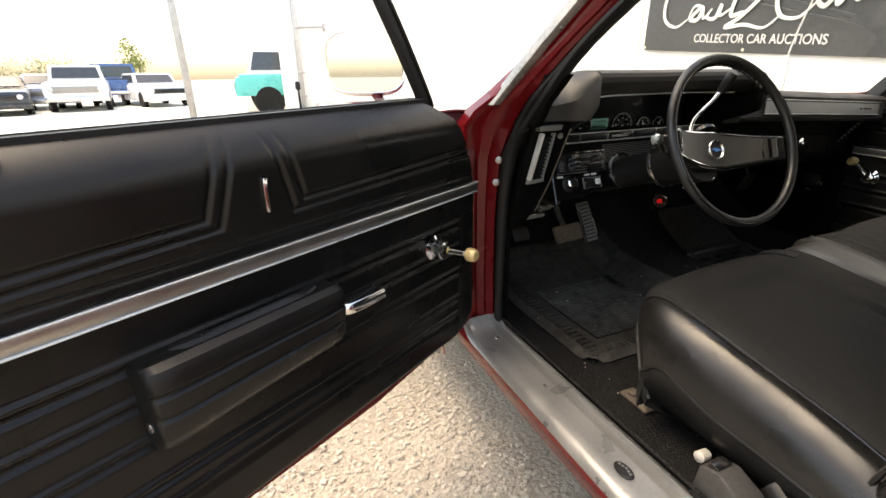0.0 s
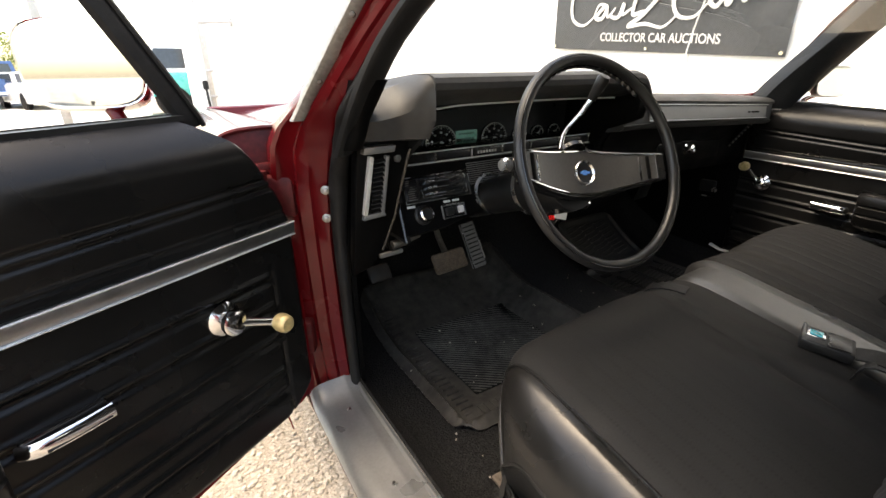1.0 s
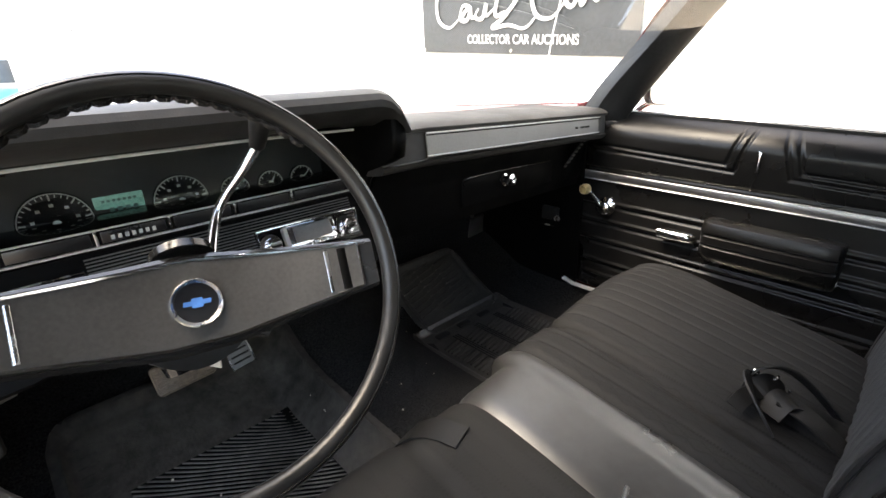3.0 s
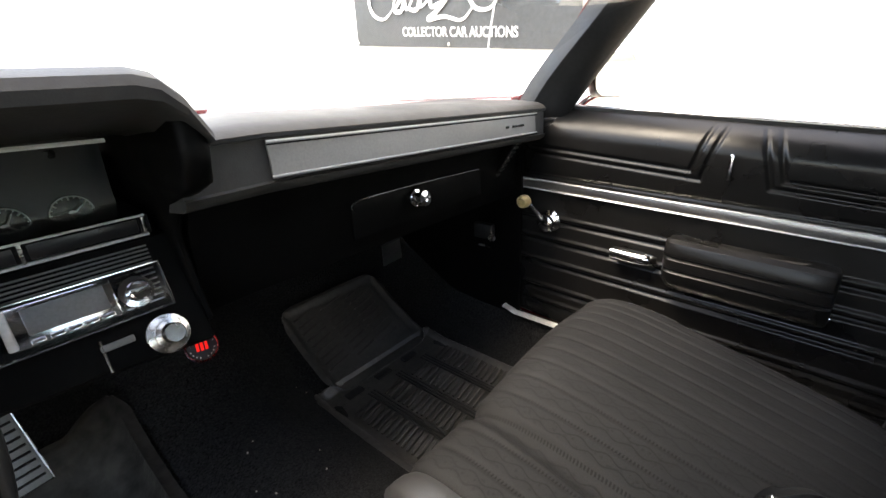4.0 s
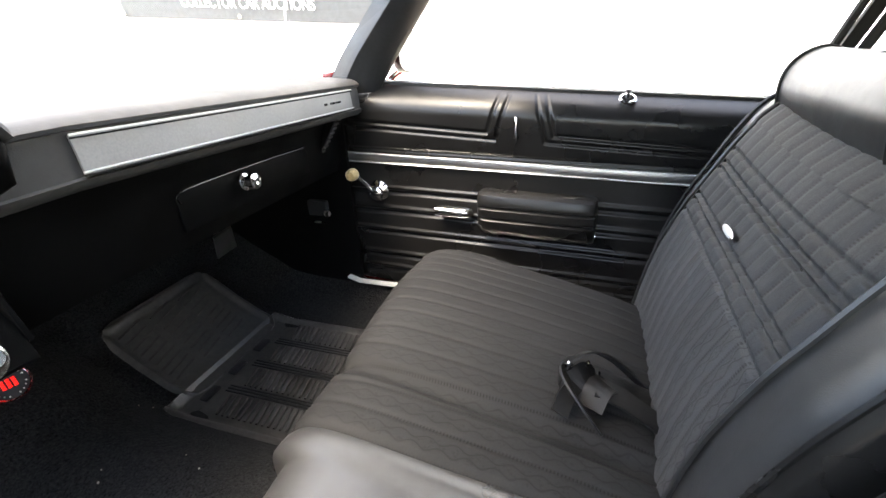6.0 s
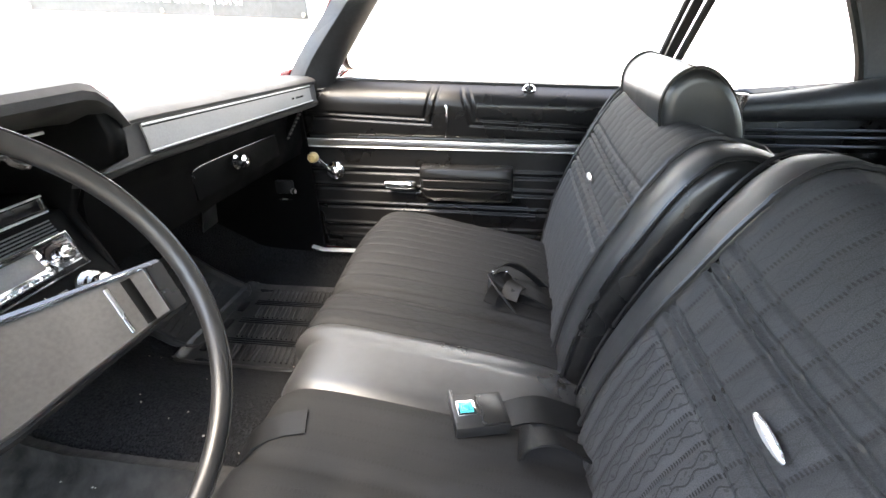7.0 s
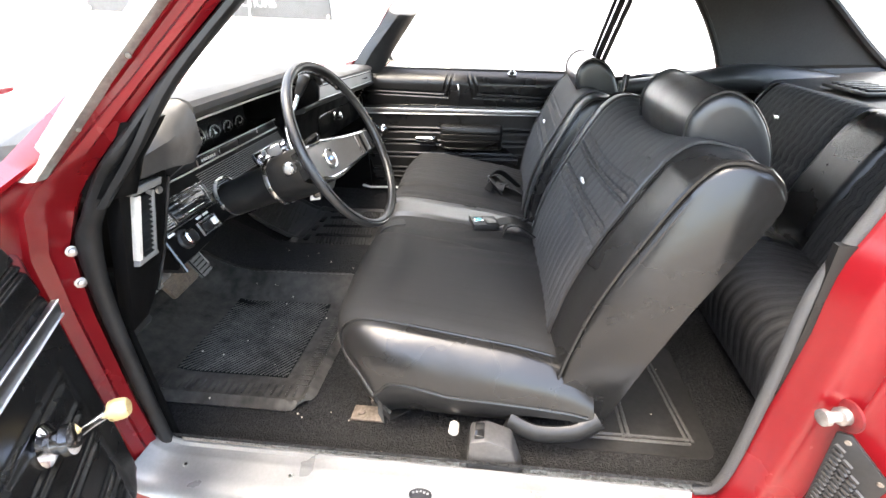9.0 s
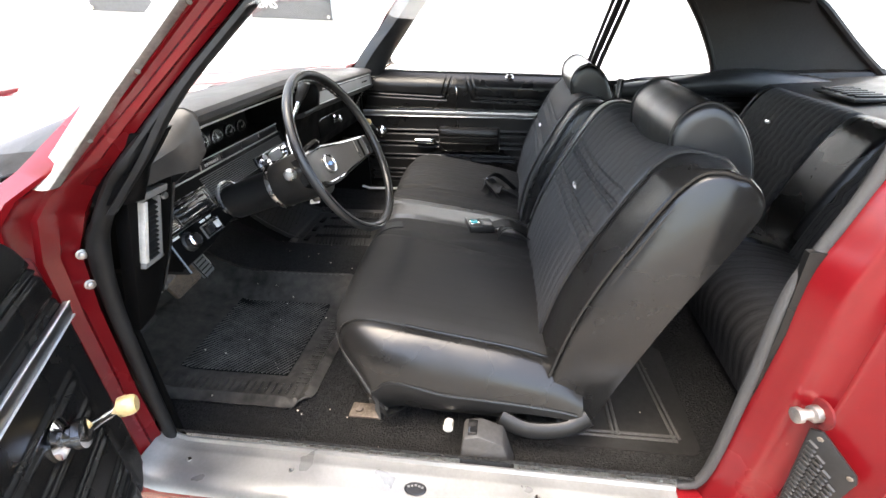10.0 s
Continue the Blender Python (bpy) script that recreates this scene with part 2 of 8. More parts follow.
# ---- mesh helpers ----
def thing(name, label, category, loc=(0, 0, 0), group="", kind=""):
    ob = new(name)
    ob.location = loc
    ob.empty_display_size = 0.05
    return tagged(ob, label, category, group, kind)


def root_place(ob):
    while ob.parent:
        ob = ob.parent
    return Vector(ob.location)


def part(name, bm, material, parent, label="", smooth=True, sharp=38):
    """One mesh object under a thing or under a part; bm is in world places."""
    if parent:
        bmesh.ops.translate(bm, verts=bm.verts, vec=-root_place(parent))
    bmesh.ops.recalc_face_normals(bm, faces=bm.faces)
    me = bpy.data.meshes.new(name)
    if smooth:
        for f in bm.faces:
            f.smooth = True
        for e in bm.edges:
            if len(e.link_faces) == 2 and e.calc_face_angle(0) > radians(sharp):
                e.smooth = False
    bm.to_mesh(me)
    bm.free()
    for m in material if isinstance(material, (list, tuple)) else (material,):
        me.materials.append(m)
    ob = new(name, me)
    ob.parent = parent
    if label:
        tagged(ob, label)
    return ob


def setting(name, bm, material, label, category, smooth=True):
    return tagged(part(name, bm, material, None, "", smooth), label, category, "", "structure")


def BM():
    return bmesh.new()


def bx(bm, c, s, bev=0.0, rot=None, seg=2, taper=None):
    """A box of centre c and size s; rot: a 3x3 turn."""
    r = bmesh.ops.create_cube(bm, size=1)
    vs = r["verts"]
    for v in vs:
        k = 1.0
        if taper and v.co.z > 0:
            k = taper
        v.co = Vector((v.co.x * s[0] * k, v.co.y * s[1] * k, v.co.z * s[2]))
    if bev:
        es = {e for v in vs for e in v.link_edges}
        out = bmesh.ops.bevel(bm, geom=list(es), offset=min(bev, min(s) * 0.49), segments=seg, profile=0.5, affect="EDGES")
        vs = list({v for f in out["faces"] for v in f.verts} | {v for v in vs if v.is_valid})
    R = rot or Matrix.Identity(3)
    for v in vs:
        v.co = R @ v.co + Vector(c)
    return vs


def frame_of(axis):
    a = Vector(axis).normalized()
    h = Vector((0, 0, 1)) if abs(a.z) < 0.9 else Vector((1, 0, 0))
    u = h.cross(a).normalized()
    return u, a.cross(u), a


def lathe(bm, profile, origin, axis, n=24, caps=True):
    """Rings of (radius, height) round an axis; open ends are closed."""
    u, w, a = frame_of(axis)
    o = Vector(origin)
    rings = []
    for r, h in profile:
        if r < 1e-6:
            rings.append([bm.verts.new(o + a * h)])
        else:
            rings.append([bm.verts.new(o + a * h + (u * math.cos(2 * math.pi * k / n) + w * math.sin(2 * math.pi * k / n)) * r) for k in range(n)])
    for p, q in zip(rings, rings[1:]):
        for k in range(n):
            a0, a1, b0, b1 = p[k % len(p)], p[(k + 1) % len(p)], q[k % len(q)], q[(k + 1) % len(q)]
            f = list(dict.fromkeys((a0, a1, b1, b0)))
            if len(f) > 2:
                bm.faces.new(f)
    for ring in (rings[0], rings[-1]) if caps else ():
        if len(ring) > 2:
            bm.faces.new(ring)


def cyl(bm, p0, p1, r0, r1=None, n=16):
    p0, p1 = Vector(p0), Vector(p1)
    lathe(bm, [(r0, 0), (r0 if r1 is None else r1, (p1 - p0).length)], p0, p1 - p0, n)


def spline(pts, per=6, closed=False):
    """Catmull-Rom through points."""
    P = [Vector(p) for p in pts]
    n = len(P)
    out = []
    for k in range(n if closed else n - 1):
        g = lambda j: P[j % n] if closed else P[max(0, min(n - 1, j))]
        a, b, c, d = g(k - 1), g(k), g(k + 1), g(k + 2)
        for s in range(per):
            t = s / per
            out.append(0.5 * ((2 * b) + (c - a) * t + (2 * a - 5 * b + 4 * c - d) * t * t + (3 * b - a - 3 * c + d) * t ** 3))
    if not closed:
        out.append(P[-1])
    return out


def tube(bm, pts, r, n=8, closed=False, flat=1.0, up=None):
    """A rod along points; flat squeezes it along its second axis; r may be a list."""
    P = [Vector(p) for p in pts]
    m = len(P)
    rings, side = [], None
    for k, p in enumerate(P):
        a = P[(k + 1) % m] if closed or k < m - 1 else p
        b = P[k - 1] if closed or k > 0 else p
        d = (a - b).normalized()
        if up is not None:
            side = Vector(up).cross(d)
            side = side.normalized() if side.length > 1e-6 else frame_of(d)[0]
        elif side is None:
            side = frame_of(d)[0]
        else:
            side = (side - d * side.dot(d)).normalized()
        w = d.cross(side)
        rr = r[k] if isinstance(r, (list, tuple)) else r
        rings.append([bm.verts.new(p + side * math.cos(2 * math.pi * j / n) * rr + w * math.sin(2 * math.pi * j / n) * rr * flat) for j in range(n)])
    for k in range(m if closed else m - 1):
        p, q = rings[k], rings[(k + 1) % m]
        for j in range(n):
            bm.faces.new((p[j], p[(j + 1) % n], q[(j + 1) % n], q[j]))
    if not closed:
        bm.faces.new(rings[0])
        bm.faces.new(rings[-1])


def ribbon(bm, pts, width, thick, across):
    """A flat strap along points; across: its width's direction (or one per point)."""
    P = [Vector(p) for p in pts]
    rings = []
    for k, p in enumerate(P):
        d = (P[min(k + 1, len(P) - 1)] - P[max(k - 1, 0)]).normalized()
        ac = Vector(across[k] if isinstance(across[0], (tuple, list, Vector)) else across)
        ac = (ac - d * ac.dot(d)).normalized()
        nn = d.cross(ac)
        rings.append([bm.verts.new(p + ac * sx * width / 2 + nn * sy * thick / 2) for sx, sy in ((-1, -1), (1, -1), (1, 1), (-1, 1))])
    for p, q in zip(rings, rings[1:]):
        for j in range(4):
            bm.faces.new((p[j], p[(j + 1) % 4], q[(j + 1) % 4], q[j]))
    bm.faces.new(rings[0])
    bm.faces.new(rings[-1])


def prism(bm, pts, vec, bev=0.0):
    """A polygon pushed along vec."""
    vec = Vector(vec)
    a = [bm.verts.new(Vector(p)) for p in pts]
    b = [bm.verts.new(Vector(p) + vec) for p in pts]
    n = len(a)
    fs = [bm.faces.new(a), bm.faces.new(b[::-1])]
    for k in range(n):
        fs.append(bm.faces.new((a[k], b[k], b[(k + 1) % n], a[(k + 1) % n])))
    if bev:
        es = {e for f in fs for e in f.edges}
        bmesh.ops.bevel(bm, geom=list(es), offset=bev, segments=2, profile=0.5, affect="EDGES")


def grid(bm, rows, uv=None, closed=False):
    """A sheet over rows of places; uv: the same shape of (u, v)."""
    V = [[bm.verts.new(Vector(p)) for p in row] for row in rows]
    layer = bm.loops.layers.uv.verify() if uv else None
    n = len(V[0])
    for i in range(len(V) - 1):
        for j in range(n if closed else n - 1):
            j2 = (j + 1) % n
            f = bm.faces.new((V[i][j], V[i][j2], V[i + 1][j2], V[i + 1][j]))
            if uv:
                for lp, (a, b) in zip(f.loops, ((i, j), (i, j2), (i + 1, j2), (i + 1, j))):
                    lp[layer].uv = uv[a][b]
    return V


def shell(bm, rows, thick, uv=None, closed=False):
    """A sheet with thickness: rows, and the same rows moved against their normals."""
    V = grid(bm, rows, uv, closed)
    bm.normal_update()
    fs = list(bm.faces)
    bmesh.ops.recalc_face_normals(bm, faces=fs)
    bmesh.ops.solidify(bm, geom=fs, thickness=thick)
    return V


def loft(bm, rings, caps=True):
    """Closed rings joined one after another."""
    V = [[bm.verts.new(Vector(p)) for p in ring] for ring in rings]
    n = len(V[0])
    for p, q in zip(V, V[1:]):
        for j in range(n):
            bm.faces.new((p[j], p[(j + 1) % n], q[(j + 1) % n], q[j]))
    if caps:
        bm.faces.new(V[0])
        bm.faces.new(V[-1][::-1])


def lerp(a, b, t):
    return a + (b - a) * t


def table(x, *pairs):
    """Linear between (x, value) pairs."""
    if x <= pairs[0][0]:
        return pairs[0][1]
    for (a, va), (b, vb) in zip(pairs, pairs[1:]):
        if x <= b:
            return lerp(va, vb, (x - a) / (b - a))
    return pairs[-1][1]


def groove(d, width, depth):
    """Depth of a soft groove at a distance d from its line."""
    k = abs(d) / width
    return depth * (1 - k * k) ** 2 if k < 1 else 0.0


def moved(bm, M):
    bmesh.ops.transform(bm, matrix=M, verts=bm.verts)
    return bm


def text_mesh(string, size, depth, M, bold=0.0):
    """Letters of the built-in font as a bmesh, laid by M (x along the line, y up)."""
    cu = bpy.data.curves.new("letters", "FONT")
    cu.body, cu.size, cu.extrude, cu.align_x, cu.align_y, cu.offset = string, size, depth, "CENTER", "CENTER", bold
    ob = bpy.data.objects.new("letters", cu)
    scene.collection.objects.link(ob)
    dg = bpy.context.evaluated_depsgraph_get()
    me = bpy.data.meshes.new_from_object(ob.evaluated_get(dg))
    bm = bmesh.new()
    bm.from_mesh(me)
    bpy.data.objects.remove(ob)
    bpy.data.curves.remove(cu)
    bpy.data.meshes.remove(me)
    bmesh.ops.transform(bm, matrix=M, verts=bm.verts)
    return bm


# ---- setting: ground, walls, banner ----
bm = BM()
R = 400
ring = [0, 2, 4, 8, 16, 40, 120, R]
xs = [-v for v in ring[:0:-1]] + ring
grid(bm, [[(x, y, 0) for x in xs] for y in xs])
setting("ground", bm, GRAVEL, "pale dusty gravel yard with crushed stone", "ground")


# Paler slab over the gravel: the far lot's glare put into its colour.
bm = BM()
prism(bm, [(-60, 9.5, 0.0), (-1.2, 9.5, 0.0), (-1.2, 70, 0.0), (-60, 70, 0.0)], (0, 0, 0.02))
setting("pavement", bm, mk("pale_sunlit_lot", (0.62, 0.60, 0.56), 0.8, var=0.1, scale=0.6, fine=8, bump=0.2, bscale=40), "parking lot ground, coloured pale to look sunlit", "pavement", False)


def pebbles(name, count, box, sizes, label, seed):
    rnd = random.Random(seed)
    vs, fs = [], []
    for k in range(count):
        cx, cy = rnd.uniform(box[0], box[1]), rnd.uniform(box[2], box[3])
        r = sizes[0] + (sizes[1] - sizes[0]) * rnd.random() ** 3.0
        base = len(vs)
        turn = rnd.uniform(0, 6.28)
        sx, sy, sz = rnd.uniform(0.8, 1.4), rnd.uniform(0.7, 1.1), rnd.uniform(0.45, 0.85)
        for h, q, n in ((-0.3, 0.8, 5), (0.35, 0.95, 5), (0.85, 0.55, 5)):
            for j in range(n):
                a = turn + j * 6.283 / n + h
                w = r * q * rnd.uniform(0.75, 1.2)
                vs.append((cx + math.cos(a) * w * sx, cy + math.sin(a) * w * sy, max(0.0, r * sz * (h + 0.25))))
        for a in (0, 5):
            for j in range(5):
                fs.append((base + a + j, base + a + (j + 1) % 5, base + a + 5 + (j + 1) % 5, base + a + 5 + j))
        fs.append(tuple(base + 10 + j for j in range(5)))
    me = bpy.data.meshes.new(name)
    me.from_pydata(vs, [], fs)
    me.materials.append(STONE)
    return tagged(new(name, me), label, "gravel", "", "stuff")


pebbles("gravel_stones", 26000, (-2.3, -0.75, -1.3, 1.6), (0.0025, 0.012), "loose crushed pale stones lying on the yard", 5)
_st = STONE.node_tree
_isl = _st.nodes.new("ShaderNodeNewGeometry")
_hsv = _st.nodes.new("ShaderNodeHueSaturation")
_b = _st.nodes["Principled BSDF"]
_src = _b.inputs["Base Color"].links[0].from_socket
_st.links.new(_src, _hsv.inputs["Color"])
_st.links.new(maths(_st, "ADD", maths(_st, "MULTIPLY", _isl.outputs["Random Per Island"], 0.45), 0.8), _hsv.inputs["Value"])
_st.links.new(_hsv.outputs[0], _b.inputs["Base Color"])

WX, NY = 3.34, 14.6
bm = BM()
bx(bm, (WX + 0.08, 1.3, 2.9), (0.16, 26.6, 5.8))
wall = setting("wall_east", bm, WHITE_WALL, "white sheet-metal building wall with upright seams", "wall", False)
bm = BM()
for k in range(14):
    y = -11.2 + k * 1.87
    bx(bm, (WX - 0.008, y, 2.9), (0.016, 0.05, 5.8), 0.004)
part("seam", bm, WHITE_WALL, wall, smooth=False)
bm = BM()
bx(bm, (1.61, NY + 0.08, 2.9), (3.46, 0.16, 5.8))
wall = setting("wall_north", bm, WHITE_WALL, "white building wall beside an open yard", "wall", False)
bm = BM()
for x in (0.0, 1.25, 2.2):
    bx(bm, (x, NY - 0.008, 2.9), (0.05, 0.016, 5.8), 0.004)
part("seam", bm, WHITE_WALL, wall, smooth=False)

post = thing("door_track_post", "grey steel post with pipe brackets on the wall", "post", (0.42, NY - 0.1, 0))
bm = BM()
bx(bm, (0.42, NY - 0.09, 2.4), (0.13, 0.12, 4.8), 0.01)
part("upright", bm, GALV, post)
for z in (2.55, 1.3, 0.6):
    bm = BM()
    tube(bm, spline([(0.40, NY - 0.16, z), (0.9, NY - 0.2, z + 0.02), (1.25, NY - 0.18, z + 0.03)] if z > 2 else [(0.36, NY - 0.16, z), (0.5, NY - 0.18, z), (0.52, NY - 0.1, z)]), 0.035, 8)
    if z > 2:
        bx(bm, (1.27, NY - 0.12, z + 0.03), (0.07, 0.16, 0.22), 0.01)
    part("pipe_bracket", bm, GALV, post)

pole = thing("canopy_pole", "tall light grey steel pole standing on the gravel", "pole", (-2.12, 7.0, 0))
bm = BM()
bx(bm, (-2.12, 7.0, 2.4), (0.1, 0.1, 4.8), 0.012)
part("shaft", bm, GALV, pole)
bm = BM()
bx(bm, (-2.12, 7.0, 0.01), (0.28, 0.28, 0.02), 0.004)
part("base_plate", bm, GALV, pole)

jack = thing("floor_jack", "black trolley jack with an upright handle", "jack", (0.25, NY - 0.7, 0))
bm = BM()
bx(bm, (0.25, NY - 0.7, 0.1), (0.42, 0.3, 0.12), 0.03)
part("body", bm, PLASTIC, jack)
bm = BM()
cyl(bm, (0.25, NY - 0.7, 0.12), (0.24, NY - 0.6, 0.85), 0.04, 0.03)
part("handle", bm, PLASTIC, jack)
bm = BM()
lathe(bm, [(0.03, 0), (0.075, 0.02), (0.075, 0.2), (0.05, 0.24)], (0.24, NY - 0.6, 0.8), (0, 0.1, 1), 12)
part("grip", bm, RUBBER, jack)
for sx in (-0.18, 0.18):
    bm = BM()
    cyl(bm, (0.25 + sx - 0.03, NY - 0.86, 0.06), (0.25 + sx + 0.03, NY - 0.86, 0.06), 0.06)
    part("wheel", bm, STEEL, jack)

# banner: lower edge sags from the far end to the near one
BX = WX - 0.03
def on_banner(s, h, lift=0.0):
    """A place on the banner: s metres from its far end, h metres above its lower edge."""
    return Vector((BX - lift - 0.012 * math.sin(s * 2.6 + 0.5) * (1 - h / 1.2), 3.62 - s, 1.435 - 0.07 * s + h))


banner = thing("banner", "charcoal vinyl advertising banner with white lettering, tied to the wall", "banner", (BX, 2.3, 1.25))
bm = BM()
shell(bm, [[on_banner(2.6 * k / 24, 1.15 * j / 8) for k in range(25)] for j in range(9)], 0.003)
part("sheet", bm, BANNER, banner)
LINE = Matrix(((0, 0, -1), (-1, 0, 0), (-0.075, 1, 0))).to_4x4()
bm = text_mesh("COLLECTOR CAR AUCTIONS", 0.118, 0.001, Matrix.Translation(on_banner(1.38, 0.129, 0.022)) @ LINE @ Matrix.Diagonal((0.86, 1, 1, 1)), 0.0016)
part("lettering", bm, WHITE_INK, banner, "white printed words", False)
# the script mark above the words, as plain sweeping strokes
strokes = [
    [(0.62, 0.62), (0.5, 0.72), (0.34, 0.66), (0.26, 0.48), (0.3, 0.31), (0.46, 0.25), (0.6, 0.33)],
    [(0.6, 0.33), (0.66, 0.45), (0.76, 0.43), (0.72, 0.32), (0.63, 0.33), (0.76, 0.44), (0.79, 0.33), (0.88, 0.42)],
    [(0.88, 0.42), (0.83, 0.34), (0.93, 0.33), (0.98, 0.45), (0.98, 0.35), (1.1, 0.42)],
    [(1.1, 0.42), (1.16, 0.62), (1.1, 0.36), (1.22, 0.37), (1.25, 0.34)],
    [(1.12, 0.56), (1.24, 0.62), (1.36, 0.7), (1.42, 0.56), (1.22, 0.34), (1.06, 0.24), (1.26, 0.26), (1.46, 0.23), (1.6, 0.34)],
    [(1.86, 0.66), (1.76, 0.74), (1.62, 0.66), (1.54, 0.48), (1.6, 0.33), (1.76, 0.31), (1.88, 0.42)],
    [(1.88, 0.42), (1.94, 0.52), (2.02, 0.48), (1.96, 0.39), (1.9, 0.44), (2.02, 0.5), (2.06, 0.4), (2.13, 0.5), (2.2, 0.42), (2.26, 0.52)],
    [(2.26, 0.52), (2.24, 0.44), (2.3, 0.68), (2.3, 0.46), (2.4, 0.46)],
]
for pts in strokes:
    bm = BM()
    sp = spline([on_banner(s, h, 0.02) for s, h in pts], 8)
    n = len(sp)
    tube(bm, sp, [0.008 + 0.013 * math.sin(math.pi * k / (n - 1)) for k in range(n)], 6, flat=0.2, up=(1, 0, 0))
    part("script_stroke", bm, WHITE_INK, banner)
rope = thing("wall_cord", "thin pale cord hanging slack over the banner", "cord", (BX - 0.05, 1.9, 0))
bm = BM()
tube(bm, spline([(BX - 0.05, 1.55, 2.4), (BX - 0.06, 1.78, 1.6), (BX - 0.05, 1.86, 1.2), (BX - 0.04, 1.92, 0.9), (BX + 0.02, 1.95, 0.72)]), 0.008, 6)
part("cord", bm, WHITE_INK, rope)
for s in (0.03, 1.3, 2.57):
    bm = BM()
    lathe(bm, [(0.006, 0), (0.016, 0.0), (0.016, 0.004), (0.006, 0.004)], on_banner(s, 0.03, 0.016), (-1, 0, 0), 12)
    part("eyelet", bm, CHROME, banner)


# ---- the car: shell ----
def yskew(x):
    return 0.035 * x


car = thing("car_body", "red two-door hardtop body with its driver's door opening bare", "car body", (0, -0.6, 0))
MIRX = Matrix.Diagonal((-1, 1, 1, 1))


def both(name, make, material, parent, label="", smooth=True, sharp=38):
    """A part for the driver's side and its mirror image."""
    for side in (False, True):
        b = BM()
        make(b)
        if side:
            moved(b, MIRX)
        part(name, b, material, parent, label, smooth, sharp)


# hinge pillar and windshield pillar, one painted pressing: inner edge, creases, outer edge at each height
STATIONS = [  # z, inner x, inner y, outer x, outer y
    (0.40, -0.815, 0.03, -0.90, 0.085),
    (0.47, -0.820, 0.024, -0.905, 0.07),
    (0.62, -0.828, 0.020, -0.922, 0.055),
    (0.84, -0.835, 0.006, -0.93, 0.045),
    (0.97, -0.836, -0.014, -0.935, 0.04),
    (1.05, -0.842, -0.070, -0.93, 0.02),
    (1.09, -0.845, -0.110, -0.92, -0.02),
    (1.13, -0.847, -0.158, -0.902, -0.09),
]
UPPER_DRIVER = [(1.225, -0.820, -0.256, -0.845, -0.200), (1.337, -0.760, -0.369, -0.803, -0.314), (1.42, -0.728, -0.452, -0.768, -0.395)]
UPPER_PASSENGER = [(1.316, -0.846, -0.305, -0.858, -0.235), (1.41, -0.825, -0.395, -0.832, -0.325)]


def pillar_rows(b, upper):
    rows = []
    for z, xi, yi, xo, yo in STATIONS + upper:
        a, c = Vector((xi, yi, z)), Vector((xo, yo, z))
        d = c - a
        nn = Vector((-abs(d.y), -abs(d.x), 0)).normalized()
        row = []
        for t, lift in ((0, -0.012), (0.06, 0.0), (0.28, 0.004), (0.34, 0.011), (0.55, 0.012), (0.62, 0.004), (0.82, 0.003), (0.9, 0.009), (1.0, 0.006)):
            row.append(a + d * t + nn * lift)
        row.append(c + Vector((0.0, 0.05, 0)))
        row.append(c + Vector((0.06, 0.06, 0)))
        rows.append(row)
    fine = []
    for k in range(len(rows) - 1):
        for s in range(4):
            fine.append([p.lerp(q, s / 4) for p, q in zip(rows[k], rows[k + 1])])
    fine.append(rows[-1])
    shell(b, fine, 0.003)


for upper in (UPPER_DRIVER, UPPER_PASSENGER):
    bm = BM()
    pillar_rows(bm, upper)
    part("windshield_pillar", bm if upper is UPPER_DRIVER else moved(bm, MIRX), RED, car, "red painted door pillar with pressed creases")


def pillar_trim(b):
    # black rubber and trim inside the painted pillar
    rings = []
    for z, xi, yi, w in ((0.42, -0.811, 0.016, 0.018), (0.62, -0.817, 0.010, 0.018), (0.84, -0.824, -0.006, 0.020), (0.97, -0.824, -0.030, 0.026), (1.03, -0.829, -0.072, 0.023), (1.09, -0.834, -0.122, 0.021), (1.13, -0.838, -0.168, 0.021), (1.225, -0.806, -0.262, 0.018), (1.337, -0.746, -0.375, 0.018), (1.42, -0.713, -0.458, 0.018)):
        c = Vector((xi, yi, z))
        rings.append([c + Vector((math.cos(a) * w * 0.75, math.sin(a) * w * 0.75, 0)) for a in [k * math.pi / 6 for k in range(12)]])
    sm = []
    for j in range(12):
        sm.append(spline([r[j] for r in rings], 5))
    loft(b, [[sm[j][i] for j in range(12)] for i in range(len(sm[0]))])


bm = BM()
pillar_trim(bm)
part("weatherstrip", bm, RUBBER, car, "black rubber door seal")


def pillar_cover(b, stations):
    # black inner cover from the seal to the glass
    rows = []
    for z, xi, yi, gx, gy in stations:
        rows.append([(xi - 0.01, yi + 0.004, z), (xi, yi - 0.008, z), (lerp(xi, gx, 0.5) + 0.008, lerp(yi, gy, 0.5) - 0.014, z), (gx, gy - 0.004, z), (gx, gy + 0.012, z), (gx - 0.035, gy + 0.07, z)])
    shell(b, [spline(r, 3) for r in zip(*[spline([q[j] for q in rows], 4) for j in range(6)])], 0.004)


for side, stations in ((-1, ((1.04, -0.842, -0.105, -0.795, -0.04), (1.13, -0.842, -0.197, -0.782, -0.134), (1.225, -0.818, -0.272, -0.768, -0.236), (1.337, -0.764, -0.384, -0.707, -0.350), (1.42, -0.731, -0.466, -0.672, -0.430))), (1, ((1.04, -0.842, -0.095, -0.795, -0.02), (1.13, -0.842, -0.160, -0.782, -0.085), (1.28, -0.825, -0.287, -0.762, -0.228), (1.41, -0.80, -0.408, -0.742, -0.345)))):
    bm = BM()
    pillar_cover(bm, stations)
    part("pillar_cover", bm if side < 0 else moved(bm, MIRX), PLASTIC, car, "black vinyl pillar cover")
bm = BM()
